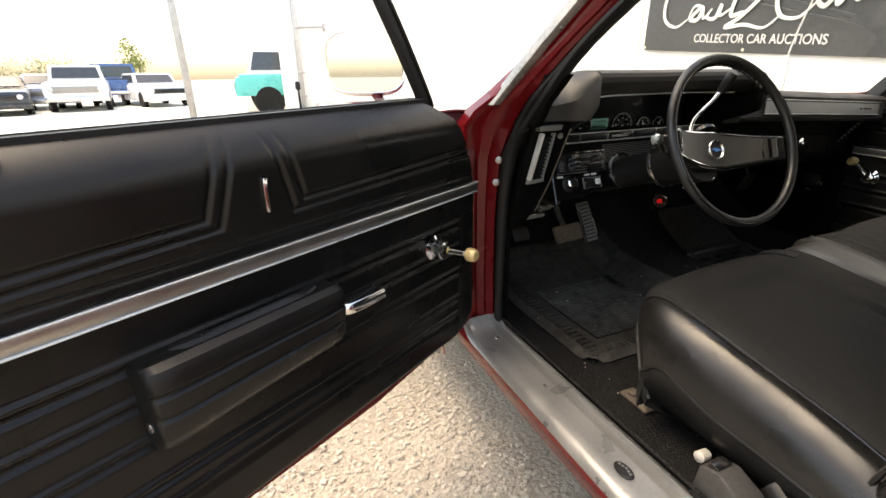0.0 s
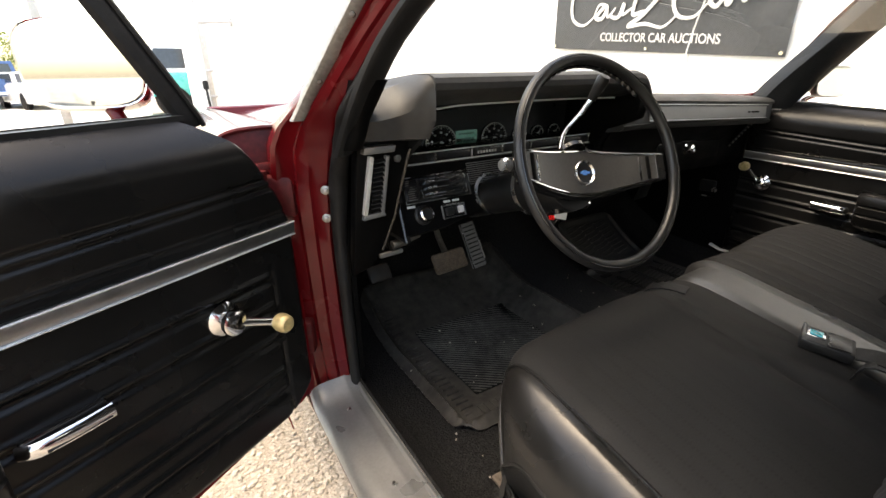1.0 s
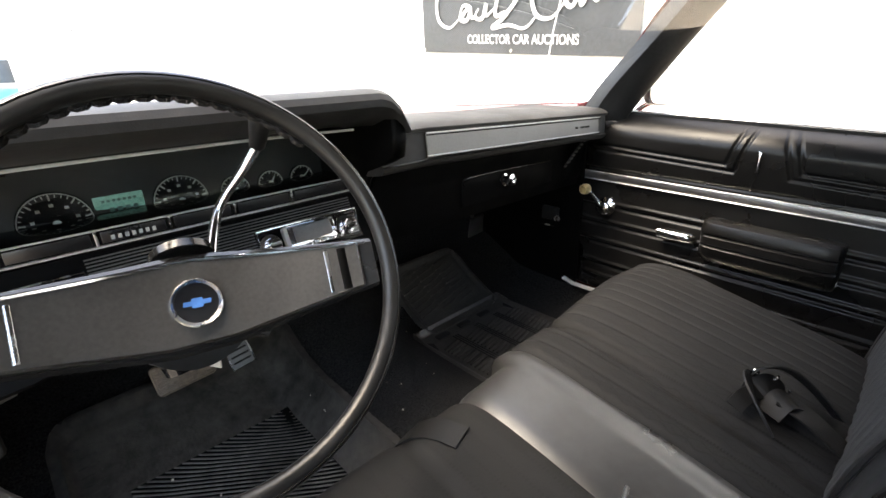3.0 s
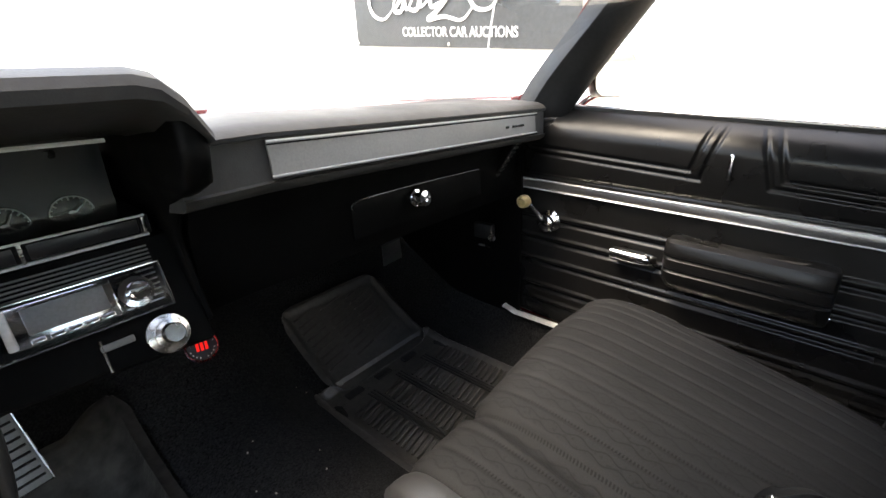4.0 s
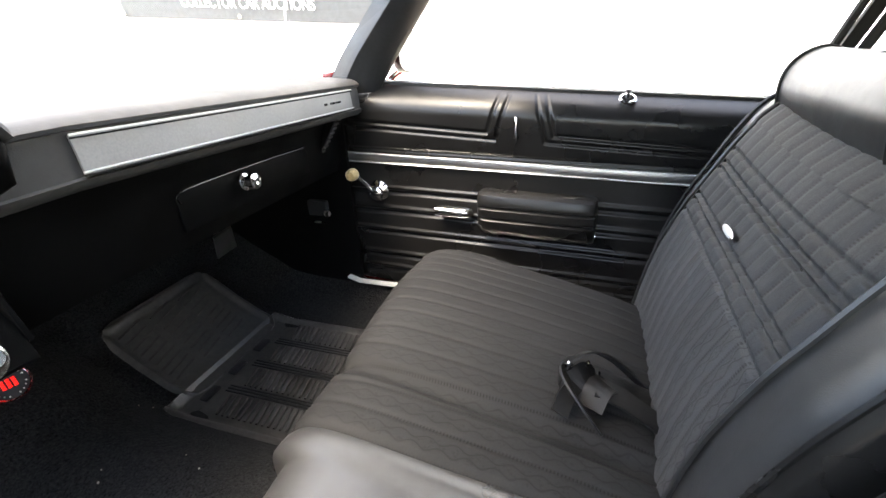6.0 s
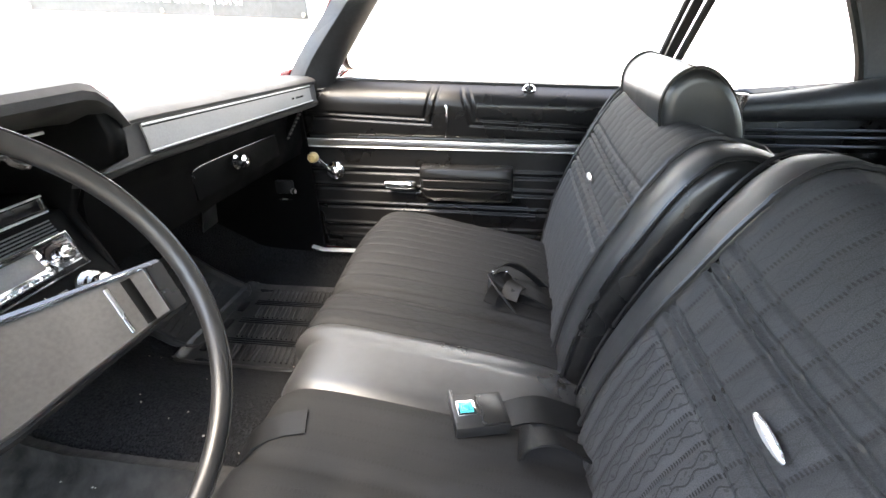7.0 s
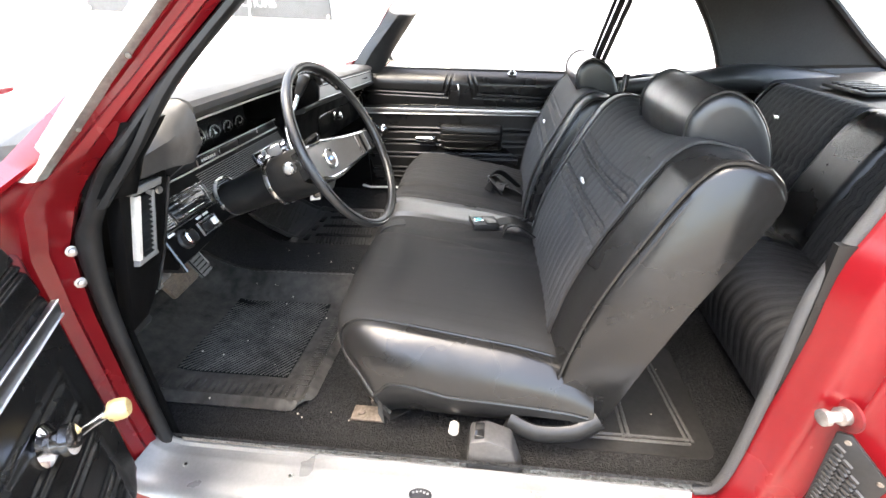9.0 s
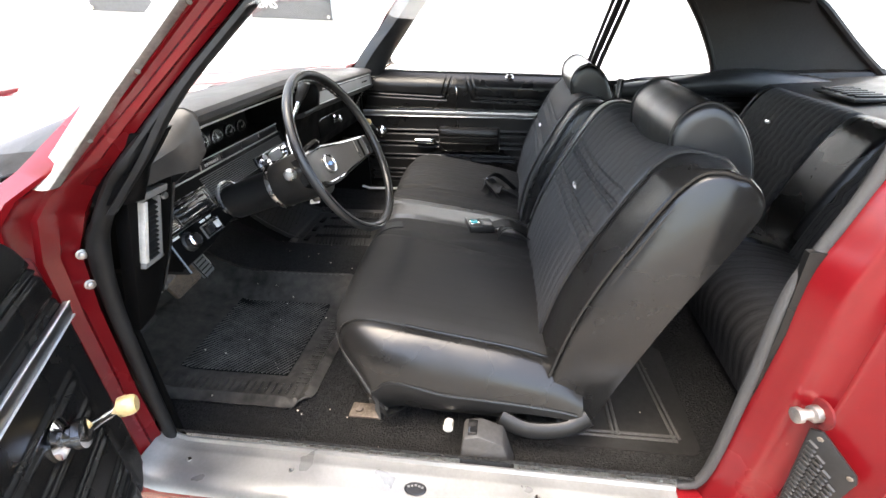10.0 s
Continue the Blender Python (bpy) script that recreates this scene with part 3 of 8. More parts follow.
loft(bm, [[(-0.844, -0.120 - d, z), (-0.838, -0.150 - d, z), (-0.822, -0.158 - d, z), (-0.808 + e, -0.150 - d, z), (-0.802 + e, -0.130 - d, z), (-0.802 + e, -0.08, z), (-0.844, -0.08, z)] for z, d, e in ((1.052, -0.03, -0.012), (1.057, -0.004, -0.004), (1.08, 0.008, 0.0), (1.11, 0.022, 0.004), (1.14, 0.048, 0.010), (1.17, 0.072, 0.016))])
part("pillar_foot", bm, MATTE_BLACK, car, "black moulded foot of the pillar cover", sharp=60)
for x, y, z in ((-0.812, -0.190, 1.138), (-0.742, -0.372, 1.33)):
    bm = BM()
    lathe(bm, [(0.006, -0.006), (0.0055, 0.002), (0.002, 0.0035)], (x, y, z), (-0.35, -0.85, 0.3), 10)
    part("cover_screw", bm, WORN_CHROME, car)


def screen_trim(b, upper):
    rows = []
    for z, x, y in ((1.075, -0.902, -0.05), (1.13, -0.895, -0.105)) + upper:
        rows.append([(x, y - 0.006, z), (x - 0.004, y + 0.018, z + 0.006), (x + 0.012, y + 0.042, z + 0.008), (x + 0.035, y + 0.045, z)])
    shell(b, rows, 0.004)


bm = BM()
shell(bm, [[(xr + 0.004, yr - 0.005, z), (lerp(xr, xt, 0.45), yr - 0.011, z), (lerp(xr, xt, 0.9), yt - 0.010, z), (xt, yt, z), (xt + 0.006, yt + 0.03, z)] for z, xr, yr, xt, yt in ((1.105, -0.886, -0.082, -0.913, -0.080), (1.16, -0.868, -0.138, -0.896, -0.135), (1.225, -0.844, -0.200, -0.873, -0.196), (1.337, -0.803, -0.312, -0.831, -0.307), (1.42, -0.768, -0.395, -0.797, -0.390))], 0.004)
part("windshield_moulding", bm, TAN, car, "aged pale metal strip beside the glass")
bm = BM()
screen_trim(bm, ((1.316, -0.862, -0.222), (1.41, -0.838, -0.310)))
part("windshield_moulding", moved(bm, MIRX), TAN, car, "aged pale metal strip beside the glass")
for y, z, x in ((-0.152, 1.169, -0.878), (-0.238, 1.255, -0.849), (-0.318, 1.335, -0.816)):
    bm = BM()
    lathe(bm, [(0.004, -0.004), (0.004, 0.002), (0.002, 0.003)], (x, y - 0.004, z), (-0.6, -0.8, 0), 8)
    part("screw", bm, RUST, car)
# hinge bolts and bumpers on the pillar
for x, y, z in ((-0.846, -0.014, 0.962), (-0.846, -0.002, 0.90)):
    bm = BM()
    lathe(bm, [(0.0095, 0), (0.0095, 0.002), (0.006, 0.003), (0.006, 0.008), (0.003, 0.0095)], (x, y, z), (-0.45, -0.9, 0), 10)
    part("bolt", bm, STEEL, car)


# rocker, sill plate
def rocker(b):
    prof = [(-0.80, 0.442), (-0.905, 0.442), (-0.918, 0.434), (-0.923, 0.42), (-0.92, 0.40), (-0.90, 0.35), (-0.86, 0.30), (-0.80, 0.29)]
    loft(b, [[(x, y, z) for x, z in prof] for y in (0.10, -0.2, -0.6, -1.0, -1.26)])


both("rocker_panel", rocker, RED, car)
def sill_plate(b, y0=0.03, y1=-1.092):
    prof = [(-0.803, 0.452), (-0.806, 0.458), (-0.811, 0.458), (-0.815, 0.4515), (-0.834, 0.4508), (-0.838, 0.4517), (-0.842, 0.4508), (-0.882, 0.4506), (-0.902, 0.449), (-0.917, 0.443), (-0.926, 0.430)]
    n = 40
    rows = []
    for k in range(n + 1):
        y = lerp(y0, y1, k / n)
        up = 0.03 * max(0, 1 - k / 2.2) ** 2
        rows.append([(x, y, z + up) for x, z in prof])
    shell(b, rows, 0.0025)


both("sill_plate", sill_plate, ALU, car, "scuffed ribbed aluminium scuff plate")
STRIP_ALU = mk("worn_bright_sill", (0.8, 0.8, 0.78), 0.38, 0.6, var=0.12, scale=30, bump=0.05)
bm = BM()
shell(bm, [[(x, y, z + 0.012 * max(0, (y + 0.0) / 0.04)) for x, z in ((0.790, 0.470), (0.791, 0.4725), (0.795, 0.4745), (0.81, 0.475))] for y in (0.04, 0.02, 0.0, -0.03, -0.2, -0.5, -1.05)], 0.003)
moved(bm, Matrix.Translation((-0.014, 0, 0.004)))
part("sill_edge", bm, STRIP_ALU, car, "bright raised inner edge of the sill plate")
for y in (-0.06, -0.30, -0.82, -1.05):
    bm = BM()
    lathe(bm, [(0.0055, 0), (0.0045, 0.003), (0.0, 0.0035)], (-0.86, y, 0.4505), (0, 0, 1), 10)
    part("screw", bm, WORN_CHROME, car)
bm = BM()
lathe(bm, [(0.001, 0.003), (0.021, 0.003), (0.023, 0.0015), (0.023, 0)], (0, 0, 0), (0, 0, 1), 28)
moved(bm, Matrix.Translation((-0.872, -0.575, 0.453)) @ Matrix.Diagonal((0.62, 1, 1, 1)))
emb = part("maker_plate", bm, DIAL, car, "small oval black and silver maker's plate")
for k in range(5):
    bm = BM()
    bx(bm, (-0.872 + 0.006 - 0.004 * abs(k - 2) * 0.5, -0.575 + (k - 2) * 0.0072, 0.4568), (0.004, 0.0045, 0.001))
    part("mark", bm, ALU, emb)


# rear door jamb (lock pillar)
def lock_pillar(b):
    rows = []
    for z, xi, yi, xo, yo in ((0.44, -0.80, -1.135, -0.93, -1.265), (0.52, -0.805, -1.14, -0.945, -1.29), (0.76, -0.81, -1.155, -0.955, -1.305), (0.95, -0.815, -1.16, -0.955, -1.315), (1.02, -0.818, -1.178, -0.945, -1.325), (1.07, -0.82, -1.192, -0.925, -1.33), (1.10, -0.822, -1.203, -0.90, -1.335), (1.115, -0.83, -1.22, -0.87, -1.34)):
        a, c = Vector((xi, yi, z)), Vector((xo, yo, z))
        d = c - a
        nn = Vector((d.y, -d.x, 0)).normalized()
        nn = nn if nn.y > 0 else -nn
        rows.append([a + d * t + nn * h for t, h in ((0, -0.006), (0.07, 0.004), (0.16, 0.007), (0.25, 0.012), (0.30, 0.010), (0.36, 0.0), (0.46, -0.004), (0.50, -0.001), (0.54, -0.009), (0.72, -0.009), (0.88, -0.004), (0.95, 0.004), (1, -0.004))])
    shell(b, [spline(r, 2) for r in zip(*[spline([row[j] for row in rows], 4) for j in range(13)])], 0.003)


bm = BM()
lock_pillar(bm)
part("lock_pillar", bm, RED, car, "red painted rear door jamb")


def windlace(b):
    pts = [(-0.80, -1.10, 0.452), (-0.806, -1.13, 0.475), (-0.812, -1.142, 0.56), (-0.815, -1.15, 0.76), (-0.816, -1.155, 0.92), (-0.816, -1.175, 1.0), (-0.817, -1.192, 1.06), (-0.815, -1.208, 1.12), (-0.808, -1.225, 1.22), (-0.80, -1.23, 1.38)]
    tube(b, spline(pts, 6), 0.0092, 10)


WINDLACE = mk("woven_windlace", (0.014, 0.014, 0.0135), 0.7, bump=1.0, bscale=700, dist=0.002, col2=(0.04, 0.039, 0.038), scale=700, fine=900)
bm = BM()
windlace(bm)
part("windlace", bm, WINDLACE, car, "grey woven edge piping round the door opening")

# striker on the driver's lock pillar
bm = BM()
lathe(bm, [(0.024, 0), (0.024, 0.004), (0.02, 0.006)], (-0.878, -1.222, 0.755), (-0.2, 1, 0), 20)
st = part("striker_plate", bm, RED_OLD_SHADED, car)
bm = BM()
lathe(bm, [(0.013, 0), (0.013, 0.01), (0.008, 0.012), (0.008, 0.027), (0.012, 0.028), (0.012, 0.036), (0.005, 0.038)], (-0.879, -1.216, 0.755), (-0.2, 1, 0), 16)
part("striker_bolt", bm, STEEL, st, "worn steel striker bolt")
# air outlet louvre in the lower jamb
DJ = Vector((-0.145, -0.15, 0)).normalized()
NJ = Vector((-0.72, 0.70, 0)).normalized()
O = Vector((-0.885, -1.235, 0.61)) + NJ * 0.012
corners = [(-0.018, 0.118), (-0.002, 0.124), (0.052, 0.078), (0.056, 0.066), (0.052, 0.048), (0.028, -0.094), (0.018, -0.100), (-0.008, -0.080), (-0.014, -0.066)]
bm = BM()
prism(bm, [O + DJ * a + Vector((0, 0, h)) for a, h in corners], NJ * 0.006, 0.002)
lou = part("air_outlet", bm, PLASTIC, car, "black louvred plastic air outlet")
# four leaning columns of short louvres
for c, (h0, h1) in enumerate(((0.098, -0.070), (0.078, -0.086), (0.058, -0.084), (0.038, -0.02))):
    n = round((h0 - h1) / 0.0095)
    for k in range(n):
        h = h0 - k * 0.0095
        t = (0.1 - h) / 0.19
        a0 = lerp(-0.013 + 0.0155 * c, -0.010 + 0.0085 * c, t)
        w = lerp(0.0125, 0.0072, t)
        bm = BM()
        tube(bm, [O + DJ * a0 + NJ * 0.0065 + Vector((0, 0, h)), O + DJ * (a0 + w) + NJ * 0.0085 + Vector((0, 0, h - 0.003 - 0.2 * w))], 0.0034, 5)
        part("slat", bm, VINYL_SOFT, lou)
for a, h in ((-0.002, 0.110), (0.046, 0.070)):
    bm = BM()
    lathe(bm, [(0.0045, 0), (0.0035, 0.0015), (0, 0.002)], O + DJ * a + NJ * 0.006 + Vector((0, 0, h)), NJ, 10)
    part("screw", bm, RUST, lou)


# outer skin: fenders, hood, quarter panels, roof, deck
def fender(b):
    rows = []
    for y in [0.075 + k * 0.12 for k in range(17)]:
        t = (y - 0.075) / 1.92
        xo = -1.03 + 0.02 * t
        rows.append([(-0.74, y, 1.045 - 0.06 * t), (-0.83, y, 1.055 - 0.06 * t), (-0.875, y, 1.080 - 0.06 * t), (-0.93, y, 1.085 - 0.06 * t), (xo + 0.035, y, 1.080 - 0.06 * t), (xo + 0.010, y, 1.062 - 0.06 * t), (xo, y, 1.02 - 0.06 * t), (xo - 0.006, y, 0.90 - 0.04 * t), (xo - 0.004, y, 0.72), (xo + 0.03, y, 0.52), (xo + 0.06, y, 0.34 if not 0.7 < y < 1.5 else 0.34 + 0.34 * math.sin((y - 0.7) / 0.8 * math.pi))])
    shell(b, rows, 0.004)


both("fender", fender, RED_GLOSS, car)


def hinge_pocket(b):
    # the fender's turned-in rear wall, with the pocket that the hinge swings in
    prism(b, [(-1.032, 0.078, 0.90), (-1.030, 0.078, 1.02), (-1.020, 0.078, 1.058), (-0.995, 0.078, 1.076), (-0.93, 0.078, 1.082), (-0.868, 0.078, 1.077), (-0.835, 0.078, 1.055), (-0.835, 0.078, 0.985), (-0.93, 0.078, 0.99), (-0.945, 0.078, 0.90)], (0, 0.006, 0), 0.002)
    prism(b, [(-1.032, 0.078, 0.894), (-0.945, 0.078, 0.885), (-0.835, 0.078, 0.905), (-0.835, 0.078, 0.55), (-1.0, 0.078, 0.50)], (0, 0.006, 0), 0.002)
    # pressed step and turned lip
    prism(b, [(-0.92, 0.076, 0.86), (-0.845, 0.076, 0.875), (-0.845, 0.076, 0.80), (-0.91, 0.076, 0.78)], (0, -0.008, 0), 0.004)
    tube(b, spline([(-1.033, 0.076, 0.88), (-1.031, 0.076, 1.02), (-1.021, 0.076, 1.058), (-0.995, 0.076, 1.077), (-0.93, 0.076, 1.083), (-0.87, 0.076, 1.078)]), 0.0045, 6)
    # floor of the pocket behind
    prism(b, [(-1.02, 0.16, 0.55), (-0.83, 0.16, 0.55), (-0.83, 0.16, 1.04), (-1.02, 0.16, 1.04)], (0, 0.006, 0), 0.002)


both("hinge_pocket", hinge_pocket, RED_OLD_SHADED, car, "dirty red inner fender wall behind the door hinge, darker for its shade")


def cowl_corner(b):
    # the fender's rear top, seen past the windshield's foot
    shell(b, [[(-0.86, 0.08, 1.045), (-0.84, 0.20, 1.06), (-0.82, 0.34, 1.065)], [(-0.81, 0.075, 1.07), (-0.78, 0.20, 1.072), (-0.76, 0.34, 1.07)]], 0.004)


both("cowl_corner", cowl_corner, RED_GLOSS, car)
bm = BM()
shell(bm, [[(x, y, 1.075 - 0.055 * ((y - 0.34) / 1.7) ** 1.5 - 0.05 * (abs(x) / 0.76) ** 3 + (0.012 if abs(x) < 0.2 else 0)) for x in [-0.76 + 0.095 * k for k in range(17)]] for y in [0.36 + 0.21 * k for k in range(9)]], 0.004)
part("hood", bm, RED_GLOSS, car)
bm = BM()
shell(bm, [[(-0.76 + 0.19 * k, y, z) for k in range(9)] for y, z in ((0.355, 1.06), (0.30, 1.035), (0.22, 1.04), (0.19, 1.07))], 0.004)
cw = part("cowl_grille", bm, PLASTIC, car)
for sx in (-0.5, 0.12):
    bm = BM()
    tube(bm, spline([(sx - 0.15, 0.27, 1.07), (sx - 0.05, 0.25, 1.082), (sx + 0.35, 0.24, 1.084)]), 0.006, 6)
    part("wiper", bm, STEEL, cw)
bm = BM()
prism(bm, [(-1.0, 2.0, 0.35), (1.0, 2.0, 0.35), (1.0, 2.0, 1.015), (-1.0, 2.0, 1.015)], (0, 0.06, 0), 0.02)
part("front_panel", bm, RED, car)


def quarter(b, lift=0.0):
    rows = []
    for y in [-1.31 - k * 0.13 for k in range(17)]:
        t = (-1.31 - y) / 2.08
        top = 1.0 - 0.03 * t + (lift * max(0, 1 - t * 3.5) if lift > 0 else lift)
        lo = 0.34 if not -2.95 < y < -2.15 else 0.34 + 0.33 * math.sin((y + 2.95) / 0.8 * math.pi)
        rows.append([(-0.80, y, top + 0.02), (-0.865, y, top + 0.015), (-0.93, y, top - 0.03), (-0.958, y, top - 0.12), (-0.968, y, 0.74), (-0.955, y, 0.52), (-0.935, y, lo)])
    shell(b, rows, 0.004)


bm = BM()
quarter(bm, 0.095)
part("quarter_panel", bm, RED, car)
bm = BM()
quarter(bm, -0.05)
part("quarter_panel", moved(bm, MIRX), RED, car)
bm = BM()
shell(bm, [[(-0.80 + 0.16 * k, y, z) for k in range(11)] for y, z in ((-2.28, 1.02), (-2.6, 1.02), (-3.1, 0.99), (-3.38, 0.96), (-3.42, 0.8), (-3.42, 0.36))], 0.004)
part("deck_lid", bm, RED, car)


def roof_z(x, y):
    return 1.435 - 0.035 * (abs(x) / 0.8) ** 2.4 - 0.05 * max(0, (-0.75 - y) / -0.55 if y > -0.75 else 0) ** 2 * 0.9 - 0.05 * max(0, (-1.2 - y) / 0.75) ** 2


rx = [-0.80 + 0.1143 * k for k in range(15)]
ry = [-0.42 - 0.11 * k for k in range(15)]
bm = BM()
shell(bm, [[(x, y, roof_z(x, y)) for x in rx] for y in ry], 0.004)
part("roof", bm, RED, car)
HEADLINER = mk("black_headliner", (0.022, 0.022, 0.022), 0.7, var=0.2, scale=6, bump=0.3, bscale=350)
bm = BM()
shell(bm, [[(x * 0.99, y, roof_z(x, y) - 0.028) for x in rx] for y in ry], 0.004)
part("headliner", bm, HEADLINER, car, "black headliner")


def roof_rail(b):
    tube(b, spline([(-0.812, -0.45, 1.40), (-0.80, -0.8, 1.405), (-0.80, -1.2, 1.395), (-0.80, -1.5, 1.36), (-0.79, -1.9, 1.30)], 4), 0.022, 10)


both("roof_rail", roof_rail, RUBBER, car)


# sail panel between side glass and rear window, painted outside and black inside
def sail(b, off=0.0, grow=0.0):
    rows = []
    for z, x, y0, y1 in ((0.985, -0.90, -1.655, -2.32), (1.08, -0.885, -1.62, -2.18), (1.20, -0.86, -1.55, -2.03), (1.30, -0.83, -1.475, -1.91), (1.385, -0.80, -1.41, -1.82)):
        rows.append([(x + off + 0.05 * (t ** 2) * (1 if True else 0), lerp(y0 + grow, y1 - grow, t), z) for t in (0, 0.12, 0.35, 0.6, 0.85, 1)])
    shell(b, rows, 0.004)


both("roof_sail", lambda b: sail(b, -0.03, -0.025), RED, car)
both("sail_trim", sail, HEADLINER, car, "black padded roof side trim")


def glass_edges(b):
    tube(b, spline([(-0.90, -1.65, 0.99), (-0.885, -1.615, 1.08), (-0.86, -1.545, 1.2), (-0.83, -1.47, 1.30), (-0.80, -1.40, 1.38)], 5), 0.014, 8)


both("window_seal", glass_edges, RUBBER, car)


def mid_seals(b):
    # the meeting edges of door glass and quarter glass, leaning back
    for dy, r in ((0.0, 0.0085), (-0.05, 0.011)):
        tube(b, spline([(-0.862, -1.075 + dy, 1.03), (-0.85, -1.085 + dy * 1.05, 1.09), (-0.80, -1.135 + dy * 1.2, 1.28), (-0.75, -1.16 + dy * 1.2, 1.385)], 5), r, 8)


bm = BM()
mid_seals(bm)
part("glass_seal", moved(bm, MIRX), RUBBER, car)


def mid_frame(b):
    rows = []
    for x, y, z in ((-0.866, -1.095, 1.03), (-0.853, -1.107, 1.09), (-0.803, -1.162, 1.28), (-0.755, -1.188, 1.385)):
        rows.append([(x - 0.006, y + 0.012, z), (x - 0.006, y - 0.014, z)])
    shell(b, rows, 0.01)


bm = BM()
mid_frame(bm)
part("glass_frame", moved(bm, MIRX), RUBBER, car)

# glass
bm = BM()
grid(bm, [[(x * lerp(0.86, 0.80, t), lerp(0.21, -0.42, t) - (0.10 + 0.04 * t) * abs(x) ** 2.5 + 0.03 * (1 - t), lerp(1.085, 1.40, t)) for x in [-1 + 0.125 * k for k in range(17)]] for t in [k / 8 for k in range(9)]])
ws = part("windshield", bm, WINDOW, car)
ws.visible_shadow = False
bm = BM()
grid(bm, [[(x * lerp(0.80, 0.76, t), lerp(-2.26, -1.85, t), lerp(1.02, 1.36, t)) for x in (-1, -0.5, 0, 0.5, 1)] for t in (0, 0.5, 1)])
ws = part("rear_window", bm, WINDOW, car)
ws.visible_shadow = False
for s in (-1, 1):
    bm = BM()
    tube(bm, spline([(s * 0.84, -2.29, 1.0), (s * 0.825, -2.16, 1.10), (s * 0.79, -1.99, 1.24), (s * 0.755, -1.85, 1.36), (s * 0.4, -1.84, 1.365), (0, -1.84, 1.37)], 5), 0.016, 8)
    part("window_seal", bm, RUBBER, car)
    if s < 0:
        continue
    bm = BM()
    grid(bm, [[(s * 0.862, -1.14, 0.99), (s * 0.855, -1.64, 1.0)], [(s * 0.82, -1.19, 1.24), (s * 0.84, -1.53, 1.24)], [(s * 0.79, -1.22, 1.38), (s * 0.80, -1.40, 1.38)]])
    ws = part("quarter_glass", bm, WINDOW, car)
    ws.visible_shadow = False

# wheels
for s in (-1, 1):
    for y in (1.1, -2.55):
        bm = BM()
        lathe(bm, [(0.2, -0.09), (0.31, -0.095), (0.335, -0.07), (0.335, 0.07), (0.31, 0.095), (0.2, 0.09)], (s * 0.79, y, 0.335), (s, 0, 0), 32)
        ty = part("wheel", bm, RUBBER, car)
        bm = BM()
        lathe(bm, [(0.0, 0.05), (0.06, 0.055), (0.12, 0.03), (0.2, 0.06), (0.205, 0.085)], (s * 0.79, y, 0.335), (s, 0, 0), 28)
        part("rim", bm, CHROME, ty)

# hinge recess between the open door and the pillar
bm = BM()
bx(bm, (-0.90, 0.10, 0.90), (0.012, 0.09, 0.36), 0.004)
bx(bm, (-0.93, 0.085, 1.005), (0.07, 0.05, 0.02), 0.006)
hr = part("hinge_recess", bm, RED_OLD_SHADED, car, "dull red hinge pocket with its shade in the colour")
for z in (0.95, 0.62):
    bm = BM()
    bx(bm, (-0.935, 0.045, z), (0.09, 0.035, 0.085), 0.01, Matrix.Rotation(radians(-28), 3, "Z"))
    cyl(bm, (-0.955, 0.035, z - 0.055), (-0.955, 0.035, z + 0.055), 0.011, n=12)
    part("hinge", bm, RED_OLD_SHADED, hr)

# floor pan, firewall, inner sides
bm = BM()
rows = []
for y, z in ((-2.0, 0.46), (-1.5, 0.42), (-1.2, 0.41), (-0.5, 0.405), (0.15, 0.405), (0.32, 0.455), (0.52, 0.58), (0.56, 0.75), (0.56, 1.02)):
    row = []
    for x in [-0.81 + 0.045 * k for k in range(37)]:
        hump = 0.10 * max(0, 1 - (abs(x) / 0.22) ** 2) if abs(x) < 0.22 else 0
        side = 0.055 * max(0, (abs(x) - 0.73) / 0.07) ** 2
        row.append((x, y, z + (hump + side if z < 0.6 else 0)))
    rows.append(row)
cols = [spline([r[j] for r in rows], 5) for j in range(37)]
shell(bm, [[cols[j][i] for j in range(37)] for i in range(len(cols[0]))], 0.006)
part("carpet", bm, CARPET, car, "black loop-pile carpet")


def kick(b):
    shell(b, [[(-0.805, y, z) for y in (-0.005, 0.1, 0.3, 0.55)] for z in (0.44, 0.7, 1.02)], 0.01)


both("kick_panel", kick, MATTE_BLACK, car, "black kick panel")


def inner_quarter(b):
    rows = []
    for z, x in ((0.42, -0.80), (0.62, -0.80), (0.86, -0.815), (0.955, -0.82), (0.99, -0.835), (1.0, -0.858)):
        rows.append([(x, y, z + 0.022 * max(0, (-1.2 - y) / 0.45 if y > -1.65 else 1) * (z > 0.9)) for y in [-1.155 - 0.05 * k for k in range(24)]])
    shell(b, [[(max(x, -0.815) if y > -1.3 else x, y, z) for x, y, z in r] for r in rows], 0.012)


both("quarter_trim", inner_quarter, DOOR_VINYL, car, "black vinyl rear side trim")


def arm_roll(b):
    # padded roll that rises toward the package shelf
    tube(b, spline([(-0.80, -1.2, 0.955), (-0.80, -1.45, 0.968), (-0.79, -1.7, 0.985), (-0.76, -1.95, 0.965), (-0.70, -2.05, 0.95)], 5), [0.03, 0.033, 0.036, 0.038, 0.04, 0.043, 0.046, 0.049, 0.052, 0.056, 0.058, 0.058, 0.058, 0.056, 0.054, 0.052, 0.05, 0.048, 0.046, 0.042, 0.04], 12)


